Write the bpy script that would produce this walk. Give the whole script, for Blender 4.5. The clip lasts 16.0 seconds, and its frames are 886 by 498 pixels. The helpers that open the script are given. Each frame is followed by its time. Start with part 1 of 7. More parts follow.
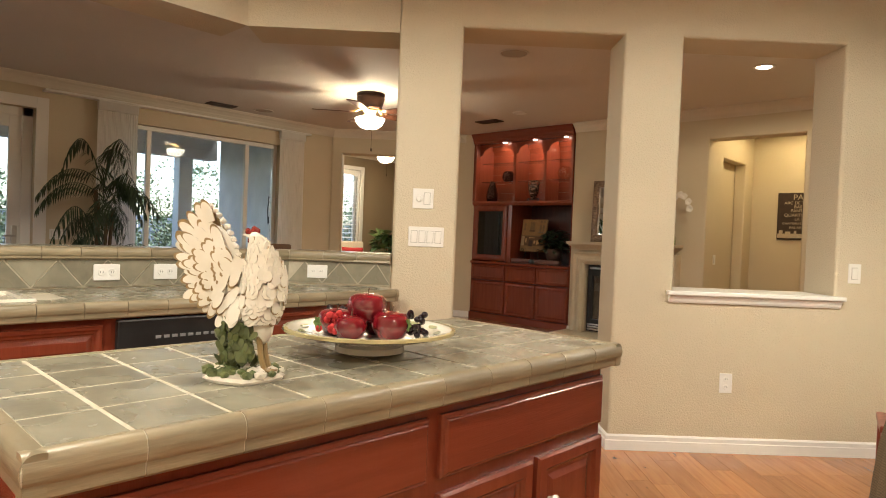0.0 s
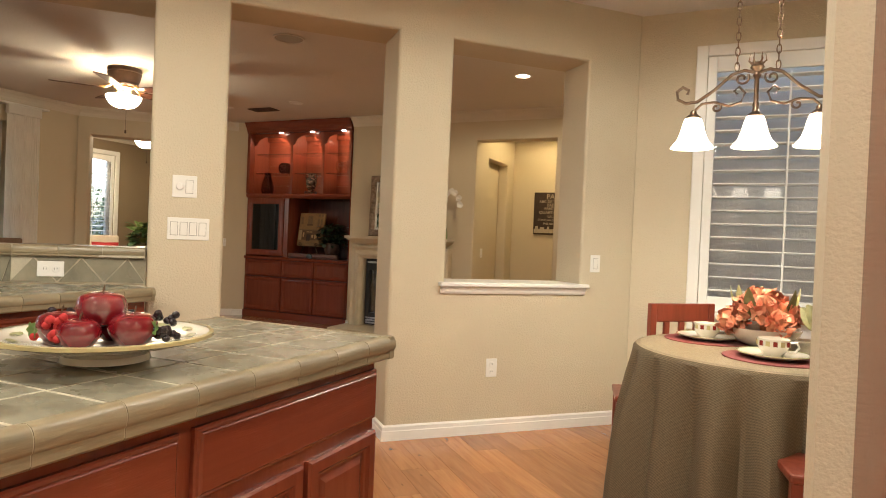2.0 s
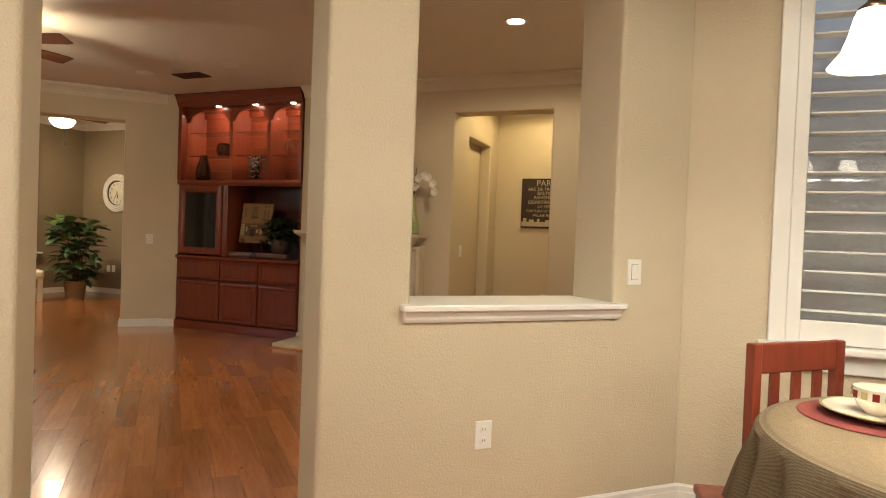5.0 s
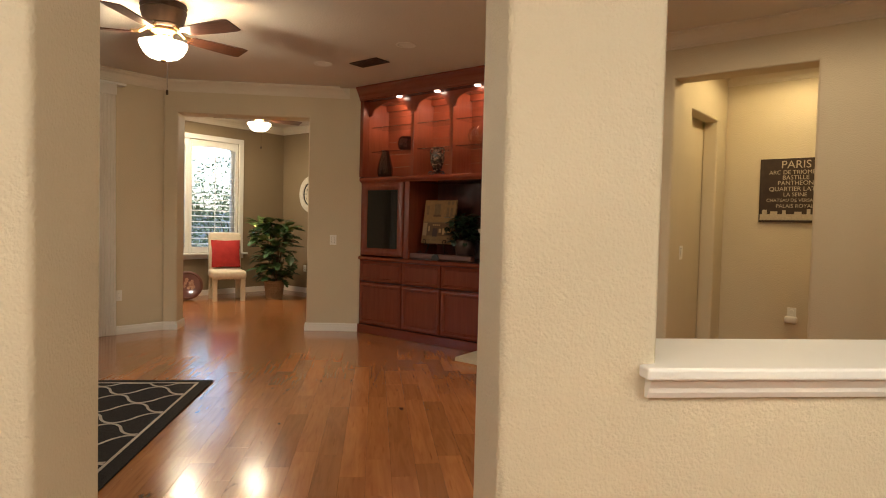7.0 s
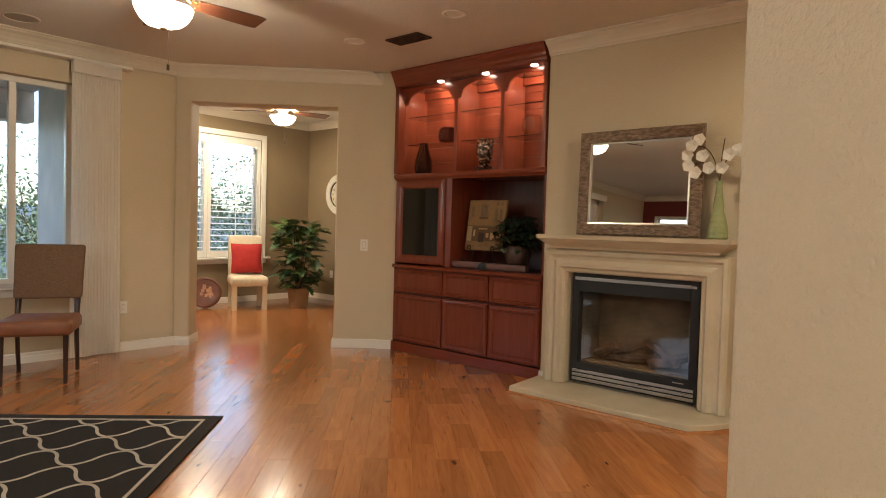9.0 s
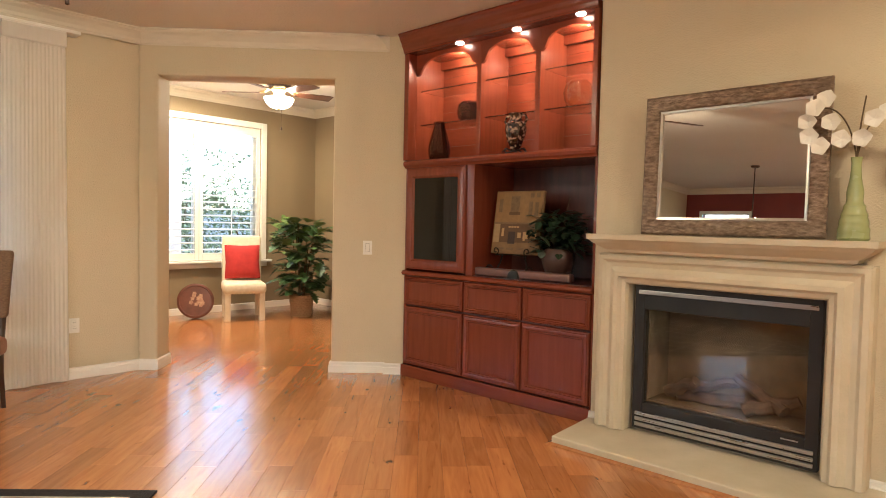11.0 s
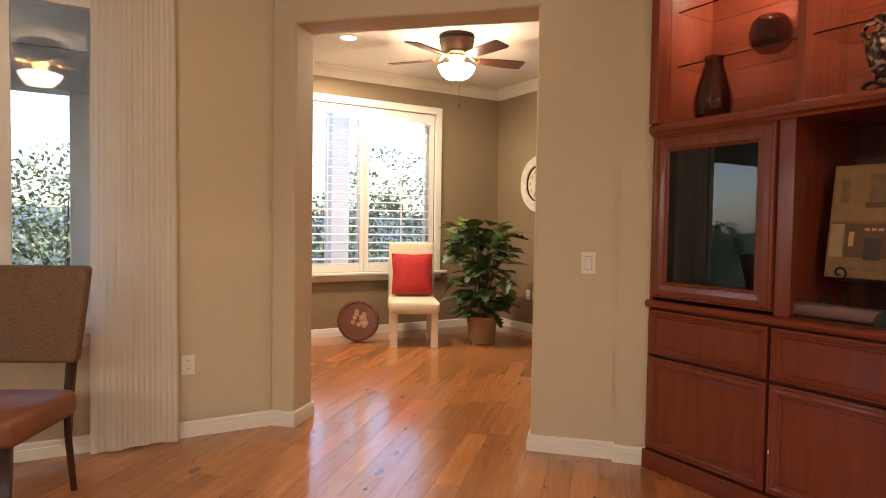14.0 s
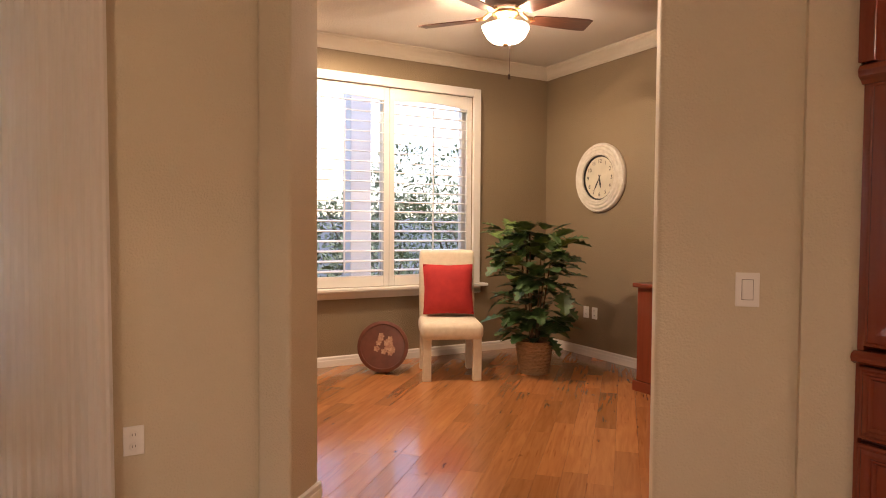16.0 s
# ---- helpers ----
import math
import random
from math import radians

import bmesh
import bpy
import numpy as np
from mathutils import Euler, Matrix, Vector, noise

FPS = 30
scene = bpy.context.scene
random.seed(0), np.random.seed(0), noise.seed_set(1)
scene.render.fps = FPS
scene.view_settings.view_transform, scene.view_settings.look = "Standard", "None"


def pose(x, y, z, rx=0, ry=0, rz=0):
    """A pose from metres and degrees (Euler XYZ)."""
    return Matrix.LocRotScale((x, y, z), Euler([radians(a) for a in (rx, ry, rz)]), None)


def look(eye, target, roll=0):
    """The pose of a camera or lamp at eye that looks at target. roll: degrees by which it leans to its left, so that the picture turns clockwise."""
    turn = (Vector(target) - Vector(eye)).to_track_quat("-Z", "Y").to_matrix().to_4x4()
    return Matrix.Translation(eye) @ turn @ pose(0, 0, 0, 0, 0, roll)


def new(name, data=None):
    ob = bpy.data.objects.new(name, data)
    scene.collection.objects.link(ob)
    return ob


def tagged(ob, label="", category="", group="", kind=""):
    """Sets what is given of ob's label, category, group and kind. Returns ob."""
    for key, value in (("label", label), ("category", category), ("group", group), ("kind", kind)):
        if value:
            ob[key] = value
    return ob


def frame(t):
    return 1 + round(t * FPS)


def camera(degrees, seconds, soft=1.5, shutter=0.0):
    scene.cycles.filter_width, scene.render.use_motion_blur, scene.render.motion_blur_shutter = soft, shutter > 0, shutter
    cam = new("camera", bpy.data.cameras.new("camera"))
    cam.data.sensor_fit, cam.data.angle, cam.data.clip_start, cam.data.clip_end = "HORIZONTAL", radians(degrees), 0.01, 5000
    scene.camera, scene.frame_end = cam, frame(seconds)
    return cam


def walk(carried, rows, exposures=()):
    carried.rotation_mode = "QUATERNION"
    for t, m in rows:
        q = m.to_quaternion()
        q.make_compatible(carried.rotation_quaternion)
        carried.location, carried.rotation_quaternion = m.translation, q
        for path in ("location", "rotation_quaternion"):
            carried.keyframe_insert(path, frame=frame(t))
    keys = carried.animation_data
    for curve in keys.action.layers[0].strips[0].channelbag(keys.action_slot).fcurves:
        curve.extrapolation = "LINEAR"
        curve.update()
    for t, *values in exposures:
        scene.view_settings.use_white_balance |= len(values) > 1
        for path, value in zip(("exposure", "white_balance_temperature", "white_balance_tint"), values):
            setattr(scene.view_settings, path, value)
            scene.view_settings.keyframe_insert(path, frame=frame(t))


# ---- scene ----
cam = camera(70.0, 16.0, 1.0)
PATH = [
    (0, (-0.088, 0.134, 1.195), (-1.473, 1.576, 1.159), 2.3),
    (0.5, (-0.079, 0.117, 1.196), (-1.297, 1.703, 1.164), 2.4),
    (1, (-0.075, 0.108, 1.199), (-1.141, 1.799, 1.169), 2.5),
    (1.5, (-0.09, 0.14, 1.188), (-1.018, 1.912, 1.164), 2.4),
    (2, (-0.121, 0.223, 1.184), (-0.938, 2.049, 1.161), 2.4),
    (2.5, (-0.183, 0.362, 1.189), (-0.919, 2.222, 1.165), 2.4),
    (3, (-0.273, 0.52, 1.187), (-0.949, 2.402, 1.161), 2.4),
    (3.2, (-0.302, 0.591, 1.185), (-0.972, 2.475, 1.161), 2.4),
    (5.5, (-0.762, 1.771, 1.227), (-1.582, 3.593, 1.17), 1.9),
    (6, (-0.868, 1.982, 1.242), (-1.856, 3.72, 1.18), 1.7),
    (6.5, (-1.023, 2.191, 1.233), (-2.166, 3.831, 1.166), 1.5),
    (7, (-1.179, 2.37, 1.229), (-2.434, 3.926, 1.158), 1.4),
    (7.5, (-1.342, 2.537, 1.231), (-2.651, 4.052, 1.162), 1.4),
    (8, (-1.529, 2.662, 1.215), (-2.85, 4.165, 1.148), 1.5),
    (8.5, (-1.723, 2.772, 1.228), (-3.041, 4.283, 1.161), 1.6),
    (10.8, (-2.574, 3.739, 1.26), (-3.912, 5.223, 1.184), 1.2),
    (11, (-2.665, 3.831, 1.252), (-4.034, 5.287, 1.174), 1.2),
    (11.5, (-2.893, 4.033, 1.253), (-4.345, 5.406, 1.174), 1.0),
    (12, (-3.123, 4.248, 1.238), (-4.65, 5.538, 1.162), 1.0),
    (12.5, (-3.378, 4.426, 1.247), (-4.968, 5.636, 1.168), 0.8),
    (13, (-3.652, 4.548, 1.237), (-5.292, 5.69, 1.159), 0.9),
    (13.5, (-3.931, 4.681, 1.229), (-5.607, 5.769, 1.154), 0.9),
    (14, (-4.223, 4.809, 1.231), (-5.934, 5.842, 1.158), 0.9),
    (14.5, (-4.523, 4.937, 1.222), (-6.259, 5.928, 1.155), 0.9),
    (15, (-4.808, 5.089, 1.22), (-6.556, 6.059, 1.154), 1.0),
    (15.5, (-5.081, 5.201, 1.228), (-6.832, 6.166, 1.164), 0.9),
    (16, (-5.354, 5.297, 1.245), (-7.102, 6.266, 1.179), 0.4),
]
EXPOSURES = [(0, 2.07, 6250, 8), (3, 1.97, 6300, 8), (5.5, 1.90, 6400, 8), (8.6, 2.15, 6200, 8), (11, 3.0, 6050, 8), (13, 2.70, 6300, 14), (14, 2.42, 6500, 18), (16, 2.15, 6850, 26)]
walk(cam, [(t, look(eye, target, roll)) for t, eye, target, roll in PATH], EXPOSURES)


# ---- light ----
world = bpy.data.worlds.new("sky")
scene.world = world
world.use_nodes = True
wn = world.node_tree.nodes
sky = wn.new("ShaderNodeTexSky")
sky.sky_type, sky.sun_disc = "NISHITA", False
sky.sun_elevation, sky.sun_rotation = radians(59), radians(13.5)
wn["Background"].inputs[1].default_value = 0.15
world.node_tree.links.new(sky.outputs[0], wn["Background"].inputs[0])
sun = new("sun", bpy.data.lights.new("sun", "SUN"))
sun.data.energy, sun.data.angle, sun.data.color = 1.5, radians(20), (1.0, 0.95, 0.88)
sun.matrix_world = look((0, 0, 0), (-0.12, -0.5, -0.86))

WARM = (1.0, 0.81, 0.55)
COOL = (1.0, 0.92, 0.78)
HALL_BULB = (1.0, 0.74, 0.37)
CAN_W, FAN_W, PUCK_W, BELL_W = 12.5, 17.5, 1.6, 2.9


def lamp(x, y, z, watts, radius, colour=WARM, spot=0.0):
    data = bpy.data.lights.new("bulb", "SPOT" if spot else "POINT")
    data.energy, data.color, data.shadow_soft_size = watts, colour, radius
    if spot:
        data.spot_size, data.spot_blend = radians(spot), 0.35
    ob = new("bulb", data)
    ob.location = (x, y, z)
    return ob


# ---- materials ----
def nodes_of(name):
    m = bpy.data.materials.new(name)
    m.use_nodes = True
    return m, m.node_tree.nodes, m.node_tree.links, m.node_tree.nodes["Principled BSDF"]


def surface(name, c1, c2=None, rough=0.5, metal=0.0, scale=4.0, bump=0.0, bump_scale=80.0, stretch=(1, 1, 1), coat=0.0,
            vary=0.0, spec=0.5, space="Object", distort=0.0, island=False):
    """Two colours mixed by noise, fine relief, and a little change of gloss."""
    m, n, l, b = nodes_of(name)
    c2 = c2 or tuple(c * 0.82 for c in c1)
    co, mp = n.new("ShaderNodeTexCoord"), n.new("ShaderNodeMapping")
    mp.inputs["Scale"].default_value = stretch
    l.new(co.outputs[space], mp.inputs[0])
    if vary:
        own = n.new("ShaderNodeNewGeometry").outputs["Random Per Island"] if island else n.new("ShaderNodeObjectInfo").outputs["Random"]
        far = n.new("ShaderNodeMath")
        far.operation = "MULTIPLY"
        far.inputs[1].default_value = 61.0
        l.new(own, far.inputs[0])
        l.new(far.outputs[0], mp.inputs["Location"])
    a = n.new("ShaderNodeTexNoise")
    a.inputs["Scale"].default_value, a.inputs["Detail"].default_value = scale, 5
    a.inputs["Distortion"].default_value = distort
    l.new(mp.outputs[0], a.inputs["Vector"])
    mix = n.new("ShaderNodeMix")
    mix.data_type = "RGBA"
    mix.inputs[6].default_value, mix.inputs[7].default_value = (*c1, 1), (*c2, 1)
    ramp = n.new("ShaderNodeMapRange")
    ramp.inputs[1].default_value, ramp.inputs[2].default_value = 0.3, 0.7
    l.new(a.outputs["Fac"], ramp.inputs[0])
    l.new(ramp.outputs[0], mix.inputs[0])
    out = mix.outputs[2]
    if vary:
        hue = n.new("ShaderNodeHueSaturation")
        mr = n.new("ShaderNodeMapRange")
        mr.inputs[3].default_value, mr.inputs[4].default_value = 1 - vary, 1 + vary
        l.new(own, mr.inputs[0])
        l.new(mr.outputs[0], hue.inputs["Value"])
        l.new(out, hue.inputs["Color"])
        out = hue.outputs[0]
    l.new(out, b.inputs["Base Color"])
    rr = n.new("ShaderNodeMapRange")
    rr.inputs[3].default_value, rr.inputs[4].default_value = max(rough - 0.06, 0.02), min(rough + 0.08, 1)
    l.new(a.outputs["Fac"], rr.inputs[0])
    l.new(rr.outputs[0], b.inputs["Roughness"])
    b.inputs["Metallic"].default_value, b.inputs["Coat Weight"].default_value = metal, coat
    b.inputs["Specular IOR Level"].default_value = spec
    if bump:
        t, bp = n.new("ShaderNodeTexNoise"), n.new("ShaderNodeBump")
        t.inputs["Scale"].default_value, t.inputs["Detail"].default_value = bump_scale, 3
        l.new(mp.outputs[0], t.inputs["Vector"])
        bp.inputs["Strength"].default_value, bp.inputs["Distance"].default_value = 1.0, bump
        l.new(t.outputs["Fac"], bp.inputs["Height"])
        l.new(bp.outputs[0], b.inputs["Normal"])
    return m


def glow(name, colour, strength):
    m, n, l, b = nodes_of(name)
    b.inputs["Base Color"].default_value = (*colour, 1)
    b.inputs["Emission Color"].default_value = (*colour, 1)
    b.inputs["Emission Strength"].default_value = strength
    return m


def clear(name, colour=(1, 1, 1), rough=0.0, ior=1.45):
    m, n, l, b = nodes_of(name)
    b.inputs["Base Color"].default_value = (*colour, 1)
    b.inputs["Transmission Weight"].default_value = 1
    b.inputs["Roughness"].default_value, b.inputs["IOR"].default_value = rough, ior
    return m


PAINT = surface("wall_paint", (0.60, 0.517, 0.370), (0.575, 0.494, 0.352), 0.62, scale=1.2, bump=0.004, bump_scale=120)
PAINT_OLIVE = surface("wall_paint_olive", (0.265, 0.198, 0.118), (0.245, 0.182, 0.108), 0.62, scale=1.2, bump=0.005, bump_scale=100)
PAINT_RED = surface("wall_paint_red", (0.22, 0.035, 0.03), None, 0.6, scale=1.2, bump=0.003, bump_scale=70)
CEIL = surface("ceiling_paint", (0.70, 0.66, 0.60), (0.67, 0.63, 0.57), 0.75, scale=1.0, bump=0.004, bump_scale=60)
WHITE = surface("white_trim", (0.80, 0.78, 0.73), (0.77, 0.75, 0.70), 0.35, scale=3)
CHERRY = surface("cherry_wood", (0.205, 0.043, 0.020), (0.165, 0.033, 0.0155), 0.22, scale=3.0, bump=0.0008, bump_scale=30,
                 stretch=(9, 9, 0.7), coat=0.25, distort=0.6)
CHERRY_H = surface("cherry_wood_across", (0.205, 0.043, 0.020), (0.165, 0.033, 0.0155), 0.22, scale=3.0, bump=0.0008, bump_scale=30,
                   stretch=(0.7, 9, 9), coat=0.25, distort=0.6)
CHERRY_Y = surface("cherry_wood_along", (0.205, 0.043, 0.020), (0.165, 0.033, 0.0155), 0.22, scale=3.0, bump=0.0008, bump_scale=30,
                   stretch=(9, 0.7, 9), coat=0.25, distort=0.6)
STONE = surface("cast_stone", (0.60, 0.53, 0.40), (0.53, 0.46, 0.33), 0.6, scale=6, bump=0.002, bump_scale=40)
BLACK = surface("black_metal", (0.012, 0.012, 0.012), (0.02, 0.02, 0.02), 0.35, scale=6)
CHROME = surface("satin_steel", (0.55, 0.54, 0.52), None, 0.28, 1.0, scale=5, stretch=(1, 1, 20))
GLASS = clear("clear_glass", ior=1.45)
WOODFLOOR = surface("floor_plank_wood", (0.48, 0.196, 0.066), (0.36, 0.135, 0.044), 0.2, scale=2.2, bump=0.0004, bump_scale=16,
                    stretch=(12, 1.0, 1), coat=0.48, vary=0.20, distort=1.2)
WOOD_REST = surface("floor_plank_wood_joined", (0.48, 0.196, 0.066), (0.36, 0.135, 0.044), 0.2, scale=2.2, bump=0.0004, bump_scale=16,
                    stretch=(12, 1.0, 1), coat=0.48, vary=0.20, distort=1.2, island=True)


def knots(m):
    """Dark knots and fine checks along the grain."""
    n, l = m.node_tree.nodes, m.node_tree.links
    base = n["Principled BSDF"].inputs["Base Color"]
    col = base.links[0].from_socket
    for stretch, size, low, high, tone in (((2.6, 1.0, 1), 5.5, 0.69, 0.76, 0.30), ((26, 1.6, 1), 2.4, 0.62, 0.80, 0.66)):
        mp, tx, mr, mix = n.new("ShaderNodeMapping"), n.new("ShaderNodeTexNoise"), n.new("ShaderNodeMapRange"), n.new("ShaderNodeMix")
        mp.inputs["Scale"].default_value = stretch
        tx.inputs["Scale"].default_value, tx.inputs["Detail"].default_value = size, 3
        mr.inputs[1].default_value, mr.inputs[2].default_value = low, high
        mix.data_type, mix.blend_type = "RGBA", "MULTIPLY"
        mix.inputs[7].default_value = (tone, tone * 0.8, tone * 0.7, 1)
        l.new(n["Texture Coordinate"].outputs["Object"], mp.inputs[0])
        l.new(n["Mapping"].outputs[0].node.inputs["Location"].links[0].from_socket, mp.inputs["Location"])
        l.new(mp.outputs[0], tx.inputs["Vector"])
        l.new(tx.outputs["Fac"], mr.inputs[0])
        l.new(mr.outputs[0], mix.inputs[0])
        l.new(col, mix.inputs[6])
        col = mix.outputs[2]
    l.new(col, base)
    n["Principled BSDF"].inputs["Coat Roughness"].default_value = 0.10


knots(WOODFLOOR)
knots(WOOD_REST)
SUBFLOOR = surface("floor_joint", (0.07, 0.03, 0.012), None, 0.6)

# ---- shaping helpers ----
H2 = math.sqrt(0.5)


def D(u, v):
    """Place of a point given along and across the diagonal walls."""
    return ((u - v) * H2, (u + v) * H2)


def part(name, bm, material, parent=None, label="", smooth=False):
    me = bpy.data.meshes.new(name)
    bmesh.ops.recalc_face_normals(bm, faces=bm.faces)
    bm.to_mesh(me)
    bm.free()
    me.materials.append(material)
    if smooth:
        me.polygons.foreach_set("use_smooth", [True] * len(me.polygons))
        me.set_sharp_from_angle(angle=radians(35))
    ob = new(name, me)
    ob.parent = parent
    if label:
        tagged(ob, label)
    return ob


def thing(name, label, category, at=(0, 0, 0), turn=0.0, group=""):
    ob = new(name)
    ob.empty_display_size = 0.1
    ob.matrix_world = pose(*at, 0, 0, turn)
    return tagged(ob, label, category, group)


def box(x0, x1, y0, y1, z0, z1, bevel=0.0, bm=None, seg=2):
    bm2 = bmesh.new()
    bmesh.ops.create_cube(bm2, size=1)
    for v in bm2.verts:
        v.co = ((x0 + x1) / 2 + v.co.x * (x1 - x0), (y0 + y1) / 2 + v.co.y * (y1 - y0), (z0 + z1) / 2 + v.co.z * (z1 - z0))
    if bevel:
        bmesh.ops.bevel(bm2, geom=bm2.edges[:], offset=bevel, segments=seg, affect="EDGES", profile=0.5)
    return merge(bm, bm2)


def merge(bm, bm2):
    if bm is None:
        return bm2
    me = bpy.data.meshes.new("tmp")
    bm2.to_mesh(me)
    bm2.free()
    bm.from_mesh(me)
    bpy.data.meshes.remove(me)
    return bm


def lathe(profile, seg=24, bm=None, at=(0, 0, 0), wave=None):
    """A turned shape from (radius, height) pairs."""
    bm2 = bmesh.new()
    rings = []
    for r, z in profile:
        ring = []
        for i in range(seg):
            a = 2 * math.pi * i / seg
            k = wave(a, z) if wave else 1
            ring.append(bm2.verts.new((at[0] + r * k * math.cos(a), at[1] + r * k * math.sin(a), at[2] + z)))
        rings.append(ring)
    for p, q in zip(rings, rings[1:]):
        for i in range(seg):
            bm2.faces.new((p[i], p[(i + 1) % seg], q[(i + 1) % seg], q[i]))
    bmesh.ops.remove_doubles(bm2, verts=bm2.verts, dist=1e-5)
    return merge(bm, bm2)


def eased(points, k=4):
    """A rounder profile through the given points."""
    out = []
    n = len(points)
    for i in range(n - 1):
        p0, p1, p2, p3 = (points[max(i - 1, 0)], points[i], points[i + 1], points[min(i + 2, n - 1)])
        for j in range(k):
            t = j / k
            out.append(tuple(0.5 * (2 * b + (c - a) * t + (2 * a - 5 * b + 4 * c - d) * t * t + (3 * b - a - 3 * c + d) * t ** 3)
                             for a, b, c, d in zip(p0, p1, p2, p3)))
    return out + [points[-1]]


def tube(points, r, seg=8, bm=None, taper=None):
    bm2 = bmesh.new()
    pts = [Vector(p) for p in points]
    rings = []
    up = Vector((0.13, 0.21, 1)).normalized()
    for i, p in enumerate(pts):
        d = (pts[min(i + 1, len(pts) - 1)] - pts[max(i - 1, 0)]).normalized()
        a = d.cross(up)
        if a.length < 0.05:
            a = d.cross(Vector((1, 0, 0)))
        a.normalize()
        b = d.cross(a)
        k = r if taper is None else r + (taper - r) * i / max(len(pts) - 1, 1)
        rings.append([bm2.verts.new(p + a * k * math.cos(2 * math.pi * j / seg) + b * k * math.sin(2 * math.pi * j / seg)) for j in range(seg)])
    for p, q in zip(rings, rings[1:]):
        for j in range(seg):
            bm2.faces.new((p[j], p[(j + 1) % seg], q[(j + 1) % seg], q[j]))
    bm2.faces.new(rings[0][::-1]), bm2.faces.new(rings[-1])
    return merge(bm, bm2)


def sweep(path, profile, bm=None, closed=False):
    """A moulding: profile of (out, up) carried along a plan path; out is to the left of the way."""
    bm2 = bmesh.new()
    pts = [Vector((*p, 0)) for p in path]
    n = len(pts)
    rings = []
    for i, p in enumerate(pts):
        d0 = (p - pts[i - 1]).normalized() if i or closed else (pts[1] - p).normalized()
        d1 = (pts[(i + 1) % n] - p).normalized() if i < n - 1 or closed else d0
        n0, n1 = Vector((-d0.y, d0.x, 0)), Vector((-d1.y, d1.x, 0))
        m = (n0 + n1).normalized()
        m /= max(m.dot(n0), 0.3)
        rings.append([bm2.verts.new(p + m * o + Vector((0, 0, h))) for o, h in profile])
    k = len(profile)
    for i in range(n if closed else n - 1):
        p, q = rings[i], rings[(i + 1) % n]
        for j in range(k):
            bm2.faces.new((p[j], p[(j + 1) % k], q[(j + 1) % k], q[j]))
    if not closed:
        bm2.faces.new(rings[0][::-1]), bm2.faces.new(rings[-1])
    return merge(bm, bm2)


def prism(outline, z0, z1, bm=None, bevel=0.0, seg=3):
    bm2 = bmesh.new()
    lo = [bm2.verts.new((x, y, z0)) for x, y in outline]
    hi = [bm2.verts.new((x, y, z1)) for x, y in outline]
    n = len(lo)
    bm2.faces.new(lo[::-1]), bm2.faces.new(hi)
    for i in range(n):
        bm2.faces.new((lo[i], lo[(i + 1) % n], hi[(i + 1) % n], hi[i]))
    if bevel:
        bmesh.ops.bevel(bm2, geom=bm2.edges[:], offset=bevel, segments=seg, affect="EDGES", profile=0.5)
    return merge(bm, bm2)


def wall(name, p0, p1, z0, z1, thick, holes=(), material=None, soft=0.022, label="", parent=None):
    """A wall from p0 to p1, its thickness to the left of the way, with holes (s0, s1, z0, z1) cut through."""
    d = Vector((p1[0] - p0[0], p1[1] - p0[1]))
    length = d.length
    d.normalize()
    nrm = Vector((-d.y, d.x))
    ss = sorted({0, length, *(v for h in holes for v in h[:2] if 0 < v < length)})
    zs = sorted({z0, z1, *(v for h in holes for v in h[2:] if z0 < v < z1)})
    bm = bmesh.new()
    keep = {}

    def vert(i, j, k):
        if (i, j, k) not in keep:
            q = Vector(p0) + d * ss[i] + nrm * (thick * k)
            keep[i, j, k] = bm.verts.new((q.x, q.y, zs[j]))
        return keep[i, j, k]

    def solid(i, j):
        if not (0 <= i < len(ss) - 1 and 0 <= j < len(zs) - 1):
            return False
        s, z = (ss[i] + ss[i + 1]) / 2, (zs[j] + zs[j + 1]) / 2
        return not any(h[0] < s < h[1] and h[2] < z < h[3] for h in holes)

    edges = []
    for i in range(len(ss) - 1):
        for j in range(len(zs) - 1):
            if not solid(i, j):
                continue
            for k in (0, 1):
                bm.faces.new([vert(*c, k) for c in ((i, j), (i + 1, j), (i + 1, j + 1), (i, j + 1))])
            for (a, b), (e, f) in (((i - 1, j), ((i, j), (i, j + 1))), ((i + 1, j), ((i + 1, j), (i + 1, j + 1))),
                                   ((i, j - 1), ((i, j), (i + 1, j))), ((i, j + 1), ((i, j + 1), (i + 1, j + 1)))):
                if not solid(a, b):
                    bm.faces.new([vert(*e, 0), vert(*f, 0), vert(*f, 1), vert(*e, 1)])
                    edges += [(vert(*e, 0), vert(*f, 0)), (vert(*e, 1), vert(*f, 1))]
    if soft and holes:
        rim = []
        for a, b in edges:
            e = bm.edges.get((a, b))
            if e and not (abs(a.co.z - b.co.z) < 1e-5 and (abs(a.co.z - z0) < 1e-5 or abs(a.co.z - z1) < 1e-5)):
                rim.append(e)
        bmesh.ops.recalc_face_normals(bm, faces=bm.faces)
        bmesh.ops.bevel(bm, geom=list(set(rim)), offset=soft, segments=6, affect="EDGES", profile=0.5, clamp_overlap=True)
    ob = part(name, bm, material or PAINT, parent)
    if soft and holes:
        ob.data.polygons.foreach_set("use_smooth", [True] * len(ob.data.polygons))
        ob.data.set_sharp_from_angle(angle=radians(40))
        even = ob.modifiers.new("even", "WEIGHTED_NORMAL")
        even.weight, even.keep_sharp = 100, True
    return tagged(ob, label or "beige textured painted wall with rounded corners", "wall", "", "structure")


